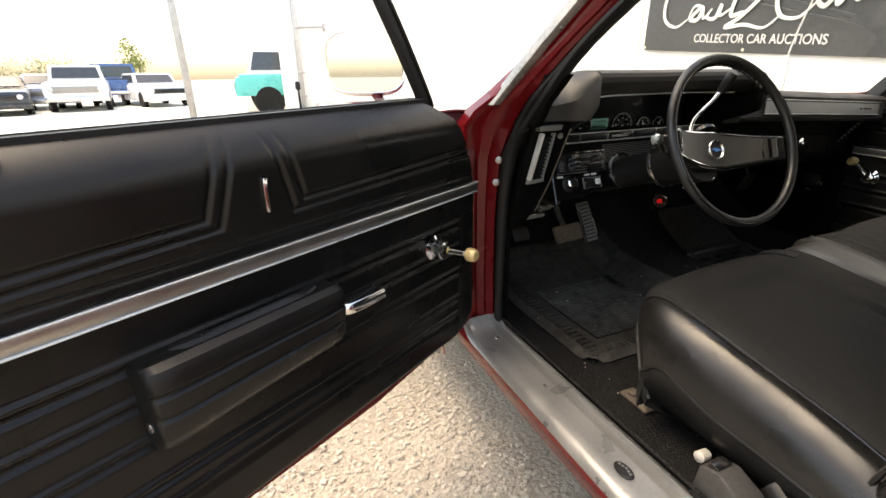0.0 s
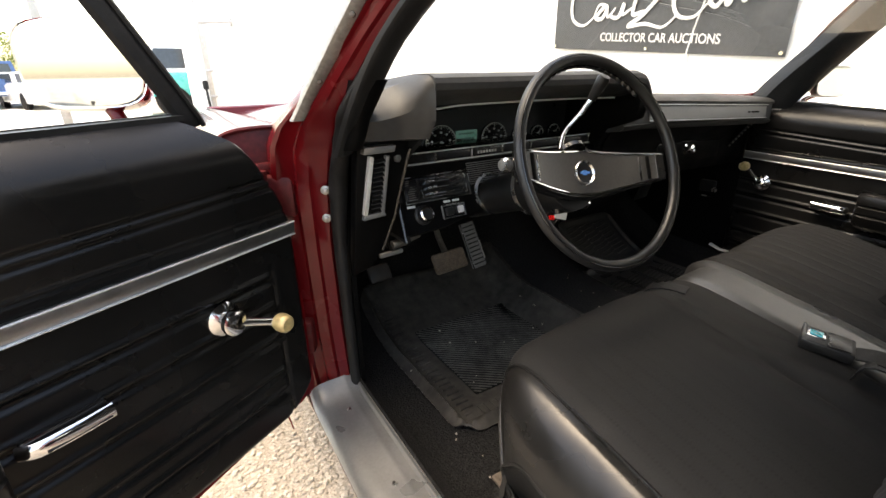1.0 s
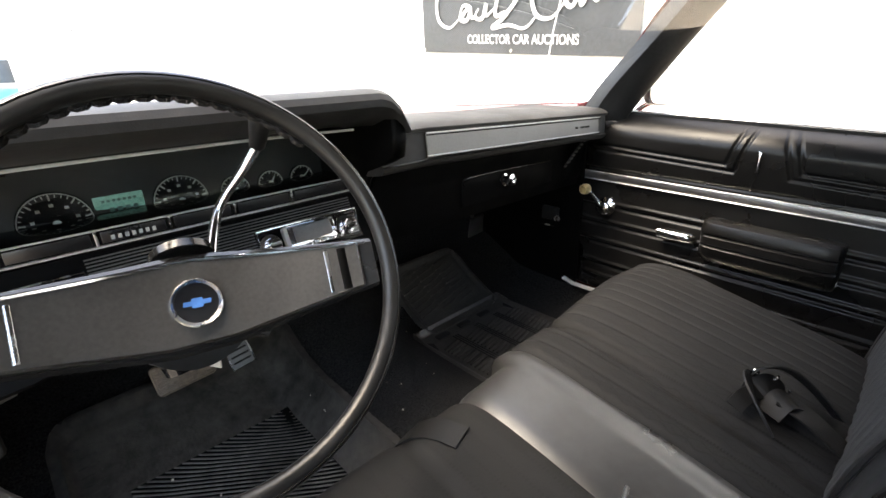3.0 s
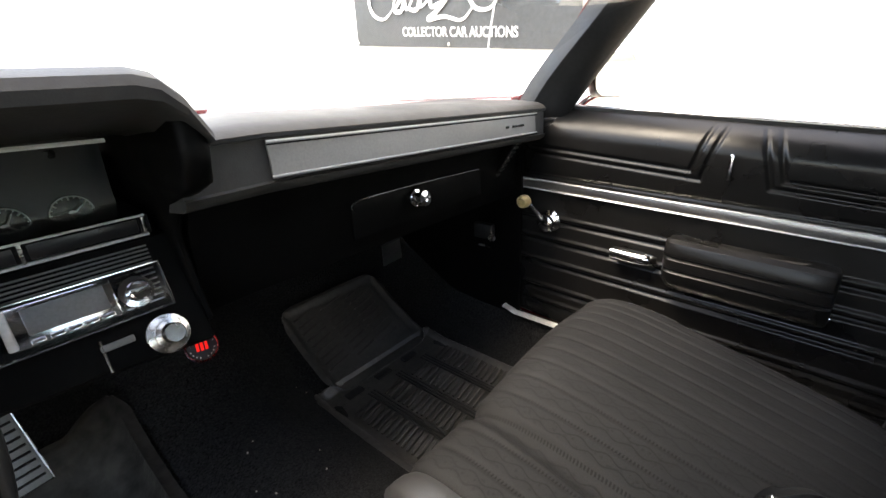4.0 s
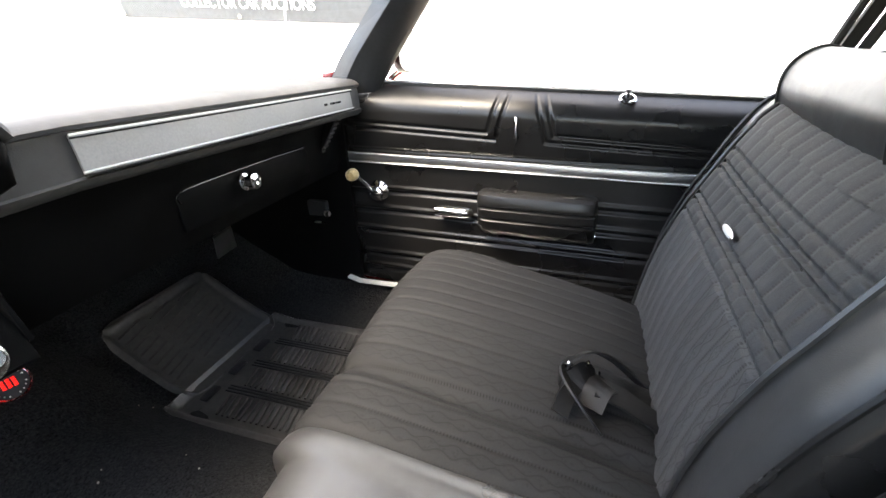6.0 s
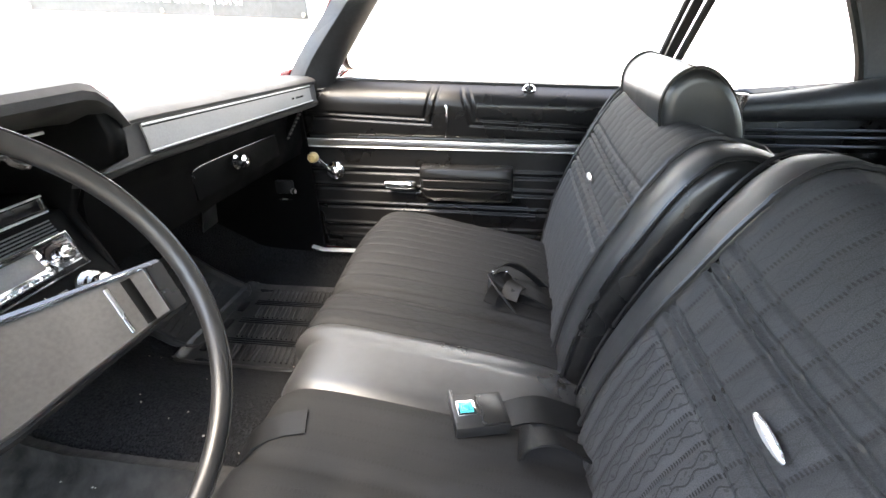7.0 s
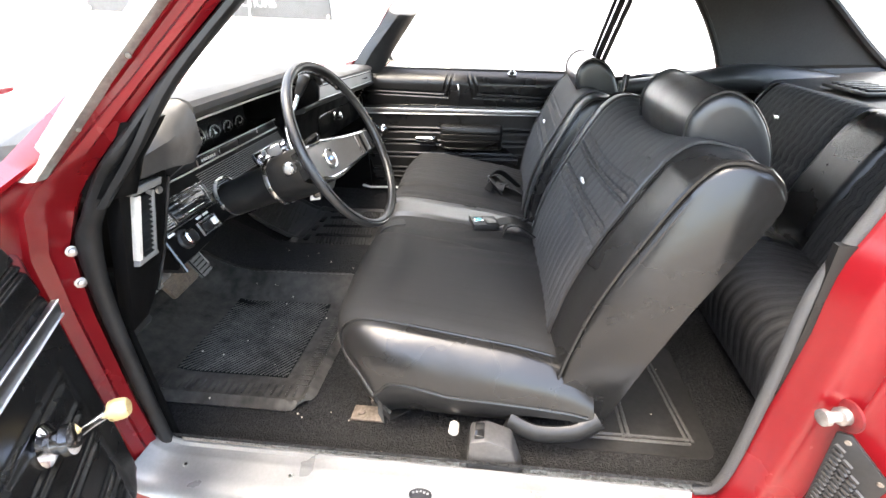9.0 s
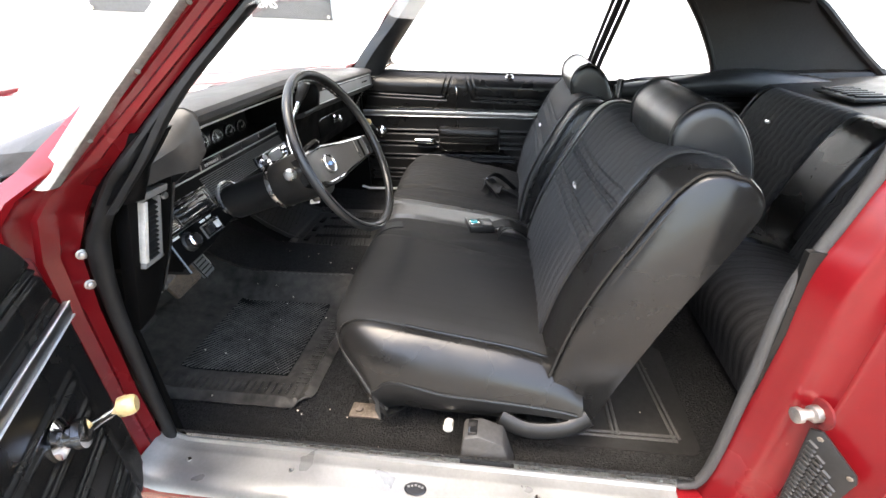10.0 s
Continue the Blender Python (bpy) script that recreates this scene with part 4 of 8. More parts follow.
both("side_roll", arm_roll, VINYL_SOFT, car)
for z, r in ((0.905, 0.0045), (0.885, 0.0045), (0.86, 0.0045)):
    both("trim_bead", lambda b: tube(b, [(-0.806, -1.17, z), (-0.80, -1.75, z - 0.01)], r, 6), VINYL_SOFT, car)
both("trim_strip", lambda b: shell(b, [[(-0.802, y, z) for y in (-1.17, -1.45, -1.7)] for z in (0.822, 0.828, 0.836)], 0.003), CHROME, car, "bright metal strip")
bm = BM()
shell(bm, [[(-0.78 + 0.13 * k, y, z) for k in range(13)] for y, z in ((-1.76, 0.96), (-1.80, 0.985), (-2.0, 0.995), (-2.3, 1.005))], 0.01)
shelf = part("package_shelf", bm, VINYL_SOFT, car, "black package shelf")
bm = BM()
shell(bm, [[(x, -1.98, z) for x in (-0.8, 0, 0.8)] for z in (0.4, 0.7, 0.98)], 0.01)
part("rear_bulkhead", bm, CARPET, car)
bm = BM()
shell(bm, [[(x, -0.46, 1.385), (x, -0.40, 1.405)] for x in (-0.80, -0.3, 0, 0.3, 0.80)], 0.01)
part("header", bm, HEADLINER, car)


# ---- doors ----
STRIP = mk("bright_trim_strip", (0.36, 0.355, 0.345), 0.36, 1.0, var=0.08, scale=30, fine=200, bump=0.0, rvar=0.04)
def seg_dist(p, a, b):
    ab = (b[0] - a[0], b[1] - a[1])
    t = ((p[0] - a[0]) * ab[0] + (p[1] - a[1]) * ab[1]) / (ab[0] ** 2 + ab[1] ** 2)
    t = max(0, min(1, t))
    return math.hypot(p[0] - a[0] - t * ab[0], p[1] - a[1] - t * ab[1])


QUILTS = [
    [(-0.1, 0.952), (0.455, 0.929), (0.49, 1.05)], [(-0.1, 0.968), (0.435, 0.946), (0.466, 1.05)],
    [(1.2, 0.905), (0.580, 0.929), (0.548, 1.05)], [(1.2, 0.922), (0.600, 0.946), (0.572, 1.05)],
]
RIBS = [0.762, 0.701, 0.634, 0.556, 0.508]
U0, U1 = -0.078, 1.14


def corner_cut(v):
    """How far the leading edge steps back toward the belt."""
    return 0.13 * max(0, (v - 0.86) / 0.21) ** 1.3


BELT = [1.066, 0.006, -0.010]  # height at the hinge, fall along the door, drop of the quilting


def belt(u):
    return BELT[0] - BELT[1] * u


def panel_depth(u, v):
    """How far the trim stands out at a place of the door."""
    w = 0.0
    if v > 0.875:
        t = (v - 0.875) / (belt(u) - 0.875)
        w += 0.016 * math.sin(min(1, t * 1.25) * math.pi * 0.5) - 0.055 * max(0, t - 0.62) ** 2 / 0.144
    if v > 0.89:
        fade = min(1, max(0, (1.05 - v) / 0.06))
        for q in QUILTS:
            d = min(seg_dist((u, v - BELT[2]), a, b) for a, b in zip(q, q[1:]))
            w -= groove(d, 0.0078, 0.0052) * fade
    if u > -0.012:
        k = min(1, (u + 0.012) / 0.012)
        for r in RIBS:
            w -= k * (groove(v - r, 0.010, 0.0065) - groove(v - r - 0.014, 0.009, 0.005))
    if v < 0.80:
        w -= groove(u + 0.014, 0.007, 0.004) * min(1, (0.80 - v) / 0.02)
    w -= groove(v - 0.885, 0.008, 0.004)
    return w


def build_door(name, label, M, knob, base, driver):
    """A car door: u along it from the hinge, w inward, v up, laid by M."""
    low = -0.022 if driver else 0.0
    BELT[:] = (1.066, 0.006, -0.010) if driver else (1.057, 0.022, 0.0)
    sv = -0.008 if driver else 0.0
    tail = 0.018 if driver else 0.0
    D = thing(name, label, "car door", base)

    def put(pname, b, material, parent=None, plabel="", smooth=True, sharp=38):
        moved(b, M)
        return part(pname, b, material, parent or D, plabel, smooth, sharp)

    # trim panel
    b = BM()
    us = [lerp(U0, 0.40, k / 90) for k in range(90)] + [lerp(0.40, 0.64, k / 130) for k in range(130)] + [lerp(0.64, U1, k / 90) for k in range(91)]
    nu, nv = len(us) - 1, 224
    rows = []
    for j in range(nv + 1):
        row = []
        for i in range(nu + 1):
            u = us[i]
            lo = (0.44 if driver else 0.462) - 0.035 * max(0, u) + 0.06 * max(0, 1 - (u - U0) / 0.09) ** 2
            hi = belt(u) - 0.05 * max(0, 1 - (u - U0) / 0.10) ** 2
            v = lerp(lo, 0.522, j / 12) if j < 12 else lerp(0.522, 0.985, (j - 12) / 190) if j < 202 else lerp(0.985, hi, (j - 202) / 22)
            edge = min(u - U0, U1 - u, v - lo)
            u += corner_cut(v) * max(0, 1 - (u - U0) / 0.25)
            row.append((u, panel_depth(u, v) - 0.012 * max(0, 1 - edge / 0.012) ** 2, v))
        rows.append(row)
    shell(b, rows, 0.008)
    trim = put("trim_panel", b, DOOR_VINYL, None, "quilted black vinyl trim panel", sharp=60)
    # steel shell behind it
    b = BM()
    prof = [(0.395, -0.06), (0.41, -0.012), (0.7, -0.012), (1.0, -0.035), (1.018, -0.05), (1.018, -0.085), (0.98, -0.13), (0.72, -0.15), (0.5, -0.14), (0.395, -0.11)]
    loft(b, [[(u + corner_cut(v) * max(0, 1 - (u - U0) / 0.25), w * k, lerp(0.7, v, kv) + (0.04 if v < 0.45 and u < 0 else 0)) for v, w in prof] for u, k, kv in ((U0 - 0.005, 0.8, 0.94), (U0 + 0.03, 1, 1), (0.3, 1, 1), (0.8, 1, 1), (U1 + 0.02, 1, 1), (U1 + 0.03, 0.9, 0.98))])
    put("door_shell", b, RED, None, "red painted steel door shell")
    # belt weatherstrip, window edge
    b = BM()
    ribbon(b, [(u, -0.046, belt(u) + 0.001) for u in [lerp(U0 + 0.148, U1, k / 12) for k in range(13)]], 0.022, 0.008, (0, 1, 0))
    put("belt_seal", b, RUBBER)
    b = BM()
    tube(b, [(u, -0.068, belt(u) + 0.002) for u in [lerp(U0 + 0.148, U1, k / 12) for k in range(13)]], 0.005, 6)
    put("belt_moulding", b, RUBBER if driver else CHROME)
    # bright strip with its black edges
    b = BM()
    rows = [[(u, w, v + sv) for u in [lerp(U0 + 0.004, U1 - 0.004, k / 20) for k in range(21)]] for v, w in ((0.846, 0.001), (0.8465, 0.005), (0.848, 0.0062), (0.8495, 0.0052), (0.851, 0.006), (0.869, 0.0085), (0.8705, 0.0078), (0.872, 0.0085), (0.8735, 0.007), (0.874, 0.001))]
    shell(b, rows, 0.002)
    ts = put("trim_strip", b, STRIP, None, "bright metal strip across the door")
    for v in (0.8475, 0.8725):
        b = BM()
        tube(b, [(u, 0.0072 if v < 0.86 else 0.0092, v + sv) for u in [lerp(U0 + 0.004, U1 - 0.004, k / 20) for k in range(21)]], 0.0016, 6)
        put("bright_bead", b, FINE_LINE, ts)
    # emblem bar
    b = BM()
    bx(b, (0.508, 0.016, 0.963 + sv), (0.009, 0.008, 0.054), 0.0035)
    put("emblem_bar", b, CHROME, None, "slim upright chrome bar")
    # armrest
    b = BM()
    prof = [(0.0, 0.800), (0.012, 0.792), (0.022, 0.776), (0.03, 0.778), (0.036, 0.800), (0.052, 0.806), (0.066, 0.800), (0.073, 0.785), (0.0725, 0.774), (0.0665, 0.770), (0.0665, 0.767), (0.0715, 0.763), (0.070, 0.743), (0.064, 0.739), (0.064, 0.736), (0.0685, 0.732), (0.064, 0.71), (0.054, 0.692), (0.036, 0.682), (0.0, 0.680)]
    rings = []
    for u, k in ((0.418, 0.25), (0.420, 0.7), (0.425, 0.86), (0.435, 0.96), (0.45, 1), (0.50, 1), (0.60, 1), (0.67, 1), (0.698, 0.96), (0.710, 0.86), (0.715, 0.7), (0.717, 0.25)):
        cup = 1.0 if 0.48 < u < 0.66 else 0.0
        ring = []
        for w, v in prof:
            if v > 0.77 and w < 0.032 and not cup:
                v = 0.800
            ring.append((u + tail * (u > 0.55) - tail * 0.3 * (u < 0.46), w * lerp(0.35, 1, k) - (0.004 if w == 0 else 0), 0.742 + low + (v - 0.742) * lerp(0.8, 1, k) - (0.022 * max(0, (u - 0.45) / 0.27) * max(0, (0.79 - v) / 0.11) if driver else 0)))
        rings.append(ring)
    loft(b, rings)
    arm = put("armrest", b, DOOR_VINYL, None, "padded black armrest with a pull cup", sharp=34)
    b = BM()
    lathe(b, [(0.008, 0), (0.008, 0.003), (0.004, 0.004), (0.0, 0.002)], (0.716 + tail, 0.03, 0.705 + low), (1, 0, 0), 12)
    put("screw", b, WORN_CHROME, arm)
    # inside handle
    b = BM()
    HV = 0.728 + low
    bx(b, (0.342, 0.012, HV), (0.098, 0.014, 0.03), 0.006)
    hd = put("handle_cup", b, GLOSS_BLACK)
    b = BM()
    tube(b, spline([(0.394, 0.014, HV), (0.378, 0.027, HV), (0.335, 0.031, HV), (0.294, 0.030, HV)]), 0.0115, 10, flat=0.45, up=(0, 1, 0))
    put("lever", b, CHROME, hd, "chrome door lever")
    for dv in (-0.005, 0.005):
        b = BM()
        tube(b, [(0.372, 0.0345, HV + dv), (0.299, 0.0355, HV + dv)], 0.0013, 5)
        put("rib", b, GLOSS_BLACK, hd)
    # window crank
    CU, CV = (0.098, 0.738) if driver else (0.115, 0.765)
    b = BM()
    lathe(b, [(0.0, 0.0), (0.029, 0.0), (0.03, 0.004), (0.022, 0.009), (0.016, 0.012), (0.016, 0.02), (0.022, 0.024), (0.022, 0.034), (0.015, 0.038), (0.0, 0.039)], (CU, 0.0, CV), (0, 1, 0), 24)
    cr = put("window_crank", b, CHROME, None, "chrome window crank")
    k = Vector((CU, 0.03, CV))
    e = Vector((CU + knob[0], 0.052, CV + knob[1]))
    b = BM()
    tube(b, spline([k, k.lerp(e, 0.35) + Vector((0, -0.002, 0)), k.lerp(e, 0.75), e], 4), [0.0095, 0.009, 0.0085, 0.008, 0.0075, 0.007, 0.0068, 0.0068, 0.007, 0.0072, 0.0078, 0.0082, 0.0085], 10, flat=0.75, up=(0, 1, 0))
    put("arm", b, CHROME, cr)
    b = BM()
    lathe(b, [(0.007, -0.004), (0.016, 0.0), (0.0175, 0.008), (0.016, 0.02), (0.012, 0.025), (0, 0.026)], e, (0, 1, 0), 18)
    put("knob", b, BRASS, cr, "aged cream plastic knob")
    # lock button
    LU = 0.80 if driver else 0.757
    b = BM()
    lathe(b, [(0.0, -0.01), (0.019, -0.005), (0.019, 0.002), (0.014, 0.004), (0.007, 0.0), (0.0, 0.0)], (LU, -0.016, belt(LU) - 0.009), (0, 0.6, 0.8), 18)
    lk = put("lock_ferrule", b, CHROME, None, "chrome lock ferrule")
    b = BM()
    lathe(b, [(0.004, -0.02), (0.003, 0.008), (0.005, 0.012), (0.005, 0.016), (0.0, 0.018)], (LU, -0.022, belt(LU) - 0.004), (0, 0.1, 1), 12)
    put("lock_button", b, PLASTIC, lk)
    # window glass: the driver's wound down, the other up
    b = BM()
    if driver:
        grid(b, [[(u, -0.062, v) for u in (0.06, 0.4, 0.75, 1.12)] for v in (0.98, 1.03)] + [[(0.06, -0.062, 1.073), (0.4, -0.064, 1.084), (0.75, -0.066, 1.10), (1.12, -0.068, 1.115)]])
        bmesh.ops.solidify(b, geom=list(b.faces), thickness=0.005)
    else:
        grid(b, [[(lerp(0.05, 0.33, t) , -0.055 - 0.10 * t * t * 0.9, lerp(1.05, 1.39, t)), (0.6, -0.055 - 0.10 * t * t * 0.9, lerp(1.05, 1.39, t)), (lerp(1.09, 1.19, t), -0.055 - 0.10 * t * t * 0.9, lerp(1.04, 1.385, t))] for t in [k / 6 for k in range(7)]])
    gl = put("window_pane", b, WINDOW)
    gl.visible_shadow = False
    if driver:
        b = BM()
        pts = [(0.045, -0.06, 1.05), (0.055, -0.06, 1.075), (0.113, -0.064, 1.178), (0.165, -0.075, 1.275), (0.215, -0.09, 1.36)]
        tube(b, spline(pts, 5), 0.019, 8, flat=0.6, up=(0, 1, 0))
        put("glass_run", b, RUBBER, None, "black rubber front window channel")
        b = BM()
        tube(b, [(u - 0.012, w + 0.012, v) for u, w, v in spline(pts, 5)], 0.004, 6)
        put("channel_edge", b, RUBBER)
    # outside mirror
    c = Vector((0.141, -0.145, 1.145)) if driver else Vector((0.205, -0.13, 1.127))
    if driver:
        ax = Vector((0.78, 0.62, 0.36)).normalized()
    else:
        ax = Vector((0.86, 0.5, 0.16)).normalized()
    uu = Vector((0, 0, 1)).cross(ax).normalized()
    hw, hh = (0.085, 0.062) if driver else (0.062, 0.052)

    def oval(s, d):
        pts = []
        for k in range(28):
            a = 2 * math.pi * k / 28
            ca, sa = math.cos(a), math.sin(a)
            pts.append(c + ax * d + uu * hw * s * math.copysign(abs(ca) ** 0.55, ca) + Vector((0, 0, hh * s * math.copysign(abs(sa) ** 0.55, sa))))
        return pts

    b = BM()
    loft(b, [oval(0.93, 0.0), oval(1.0, 0.002), oval(1.02, -0.01), oval(0.95, -0.03), oval(0.7, -0.05), oval(0.3, -0.058)])
    mr = put("mirror", b, CHROME if driver else STEEL, None, "chrome outside mirror")
    b = BM()
    loft(b, [oval(0.95, 0.001), oval(0.95, 0.004)])
    put("mirror_glass", b, MIRROR, mr)
    b = BM()
    foot = Vector((c.x - 0.03 if driver else c.x - 0.1, -0.12, 1.03))
    tube(b, spline([c - ax * 0.03 - Vector((0, 0, hh * 0.6)), c.lerp(foot, 0.6) - ax * 0.01, foot]), 0.011, 10)
    lathe(b, [(0.03, -0.01), (0.03, 0.005), (0.015, 0.02)], foot, (0, -0.3, 1), 14)
    put("mirror_stem", b, RED if driver else CHROME, mr)
    return D


DD = Vector((-0.88, -0.475, 0)).normalized()
M_DRIVER = Matrix(((DD.x, -DD.y, 0, -0.991), (DD.y, DD.x, 0, -0.070), (-0.008, 0, 1, 0.053), (0, 0, 0, 1)))
M_PASS = Matrix(((0.0, -1, 0, 0.818), (-1, 0, 0, 0.03), (-0.029, 0, 1, 0.010), (0, 0, 0, 1)))
build_door("driver_door", "open car door with quilted black vinyl trim and red steel shell", M_DRIVER, (-0.070, -0.028), (-1.5, -0.4, 0.4), True)
build_door("passenger_door", "closed car door with quilted black vinyl trim and its window up", M_PASS, (-0.047, 0.060), (0.85, -0.5, 0.4), False)


# ---- dashboard ----
dash = thing("dashboard", "black padded dashboard with a hooded gauge panel and grey passenger strip", "dashboard", (0, 0.1, 0.85))


def droop(x):
    return -0.030 * max(0, x - 0.04) / 0.63


# passenger side pad: crest, lip, fascia and underside, along x
b = BM()
rings = []
for x in [-0.065 + 0.0532 * k for k in range(17)]:
    d = droop(x)
    yb = -0.10 + yskew(x)
    prof = [(0.27, 1.075), (0.2, 1.10), (0.08, 1.118), (-0.02 + yskew(x), 1.119), (yb + 0.02, 1.114), (yb + 0.004, 1.108), (yb - 0.003, 1.101), (yb - 0.002, 1.096), (yb + 0.004, 1.094), (yb + 0.002, 1.042), (yb - 0.003, 1.040), (yb + 0.0, 1.032), (yb + 0.012, 1.025), (yb + 0.05, 1.02), (0.27, 1.02)]
    rings.append([(x, y, z + d * (1 if y < 0.1 else 0.4)) for y, z in prof])
loft(b, rings)
part("dash_pad", b, PAD, dash, "grained black padded dash top", sharp=50)
# grey insert
b = BM()
rows = []
for x in [0.043 + 0.0431 * k for k in range(17)]:
    yb = -0.10 + yskew(x) - 0.0015
    rows.append([(x, yb + 0.001, 1.0905 + droop(x)), (x, yb - 0.002, 1.068 + droop(x)), (x, yb - 0.003, 1.0455 + droop(x))])
shell(b, rows, 0.003)
ins = part("grey_insert", b, BRUSHED, dash, "long grey brushed insert with thin bright borders")
for z in (1.0915, 1.0875, 1.0485, 1.0445):
    b = BM()
    tube(b, [(x, -0.10 + yskew(x) - 0.0045 - 0.04 * (1.0915 - z), z + droop(x)) for x in (0.041, 0.3, 0.55, 0.735)], 0.0012, 5)
    part("border", b, FINE_LINE if z in (1.0915, 1.0485) else GLOSS_BLACK, ins)
b = BM()
for k, (x, w) in enumerate(((0.605, 0.012), (0.628, 0.005), (0.64, 0.012), (0.655, 0.008), (0.668, 0.012))):
    bx(b, (x, -0.10 + yskew(x) - 0.004, 1.068 + droop(x)), (w, 0.003, 0.005), 0.001)
part("script_badge", b, GLOSS_BLACK, ins, "small dark script badge, unreadable")
# lower passenger fascia with glovebox door
b = BM()
rings = []
for x in [-0.045 + 0.0845 * k for k in range(11)]:
    d = droop(x)
    prof = [(-0.055, 1.03), (-0.03, 0.99), (-0.022, 0.96), (-0.02, 0.90), (-0.005, 0.86), (0.04, 0.845), (0.3, 0.84), (0.3, 1.03)]
    rings.append([(x, y + yskew(x), z + d * 0.7) for y, z in prof])
loft(b, rings)
part("lower_fascia", b, MATTE_BLACK, dash)
b = BM()
pts = []
for x, z in ((0.22, 0.888), (0.22, 0.945), (0.235, 0.96), (0.60, 0.943), (0.615, 0.93), (0.615, 0.880)):
    pts.append((x, -0.0245 + yskew(x), z))
prism(b, pts, (0, 0.008, 0), 0.001)
gb = part("glovebox_door", b, MATTE_BLACK, dash, "black glovebox door")
b = BM()
tube(b, spline([(0.222, -0.027 + yskew(0.2), 0.94), (0.236, -0.028 + yskew(0.2), 0.958), (0.45, -0.028 + yskew(0.45), 0.951), (0.60, -0.028 + yskew(0.6), 0.943)], 4), 0.0016, 5)
part("edge_line", b, GLOSS_BLACK, gb)
b = BM()
lathe(b, [(0.017, -0.002), (0.017, 0.006), (0.011, 0.009), (0.011, 0.02), (0.016, 0.022), (0.015, 0.03), (0.006, 0.033), (0, 0.03)], (0.374, -0.018, 0.93), (0, -1, 0.1), 20)
part("glovebox_knob", b, CHROME, gb, "chrome glovebox knob")

# hood over the gauges: deeper at the driver's end
HX0, HX1 = -0.690, -0.042
b = BM()
rings = []
for x in [lerp(HX0, HX1, k / 34) for k in range(35)]:
    e = HX1 - x
    drop = 0.055 * max(0, 1 - e / 0.06) ** 2.4
    yb = -0.193 + 0.030 * (x - HX0) / (HX1 - HX0)
    prof = [(0.27, 1.085), (0.16, 1.12 - drop * 0.6), (0.03, 1.158 - drop), (yb + 0.06, 1.178 - drop), (yb + 0.02, 1.1775 - drop), (yb + 0.004, 1.171 - drop), (yb, 1.162 - drop), (yb + 0.002, 1.151 - drop * 0.8), (yb + 0.012, 1.143 - drop * 0.7), (yb + 0.07, 1.123 - drop * 0.6), (0.0, 1.111 - drop * 0.4), (0.10, 1.106), (0.27, 1.06)]
    rings.append([(x, y, z) for y, z in prof])
loft(b, rings)
part("gauge_hood", b, PAD, dash, "padded hood over the gauges", sharp=30)
# inner frame of the hood, and the bright line over the gauges
b = BM()
fr = [(-0.706, -0.088, 0.842), (-0.704, -0.055, 0.92), (-0.700, -0.035, 0.985), (-0.692, -0.035, 1.04), (-0.682, -0.04, 1.076), (-0.662, -0.045, 1.096), (-0.63, -0.045, 1.105), (-0.55, -0.045, 1.108)]
tube(b, spline(fr, 5), 0.0035, 6)
part("panel_frame", b, GLOSS_BLACK, dash, "rounded dark frame of the gauge opening")
b = BM()
tube(b, spline([(-0.688, -0.116, 1.098), (-0.668, -0.116, 1.109), (-0.63, -0.115, 1.115), (-0.55, -0.113, 1.1185), (-0.3, -0.108, 1.1185), (-0.12, -0.106, 1.115)], 5), 0.0022, 6)
part("hood_line", b, FINE_LINE, dash, "thin bright line inside the hood")
# driver's end of the pad: the brow turns down into a post, and the top falls away toward the pillar
b = BM()
rings = []
for x, back, crest, mid, brow, edge, face, foot in (
    (-0.688, 0.27, (-0.12, 1.178), (-0.172, 1.1765), (-0.186, 1.169), (-0.191, 1.154), (-0.190, 1.10), (-0.164, 1.066)),
    (-0.697, 0.27, (-0.12, 1.174), (-0.166, 1.170), (-0.180, 1.162), (-0.187, 1.147), (-0.186, 1.10), (-0.162, 1.066)),
    (-0.705, 0.25, (-0.115, 1.168), (-0.156, 1.159), (-0.171, 1.149), (-0.179, 1.136), (-0.177, 1.10), (-0.156, 1.066)),
    (-0.714, 0.22, (-0.11, 1.162), (-0.146, 1.148), (-0.162, 1.135), (-0.170, 1.124), (-0.166, 1.10), (-0.148, 1.066)),
    (-0.726, 0.14, (-0.10, 1.157), (-0.132, 1.141), (-0.150, 1.125), (-0.159, 1.114), (-0.154, 1.094), (-0.141, 1.066)),
    (-0.739, 0.07, (-0.09, 1.152), (-0.122, 1.136), (-0.142, 1.119), (-0.151, 1.109), (-0.147, 1.09), (-0.136, 1.066)),
    (-0.758, 0.02, (-0.085, 1.147), (-0.116, 1.132), (-0.138, 1.115), (-0.148, 1.105), (-0.144, 1.09), (-0.135, 1.066)),
    (-0.774, -0.02, (-0.08, 1.142), (-0.112, 1.128), (-0.136, 1.112), (-0.146, 1.102), (-0.142, 1.088), (-0.134, 1.066)),
    (-0.800, -0.06, (-0.082, 1.134), (-0.104, 1.124), (-0.126, 1.110), (-0.138, 1.100), (-0.134, 1.086), (-0.126, 1.066)),
):
    top = [(back, crest[1] - 0.16 * (back - crest[0]) ** 1.0 - 0.01), (lerp(back, crest[0], 0.5), crest[1] - 0.03 * (back - crest[0]) - 0.004)]
    low = [(min(-0.06, back - 0.004), 1.05), (back, 1.05)]
    rings.append([(x, y, z) for y, z in top + [crest, mid, brow, edge, face, foot] + low])
loft(b, rings)
part("dash_end_pad", b, PAD, dash, "padded dash end that slopes from the brow to the pillar", sharp=30)
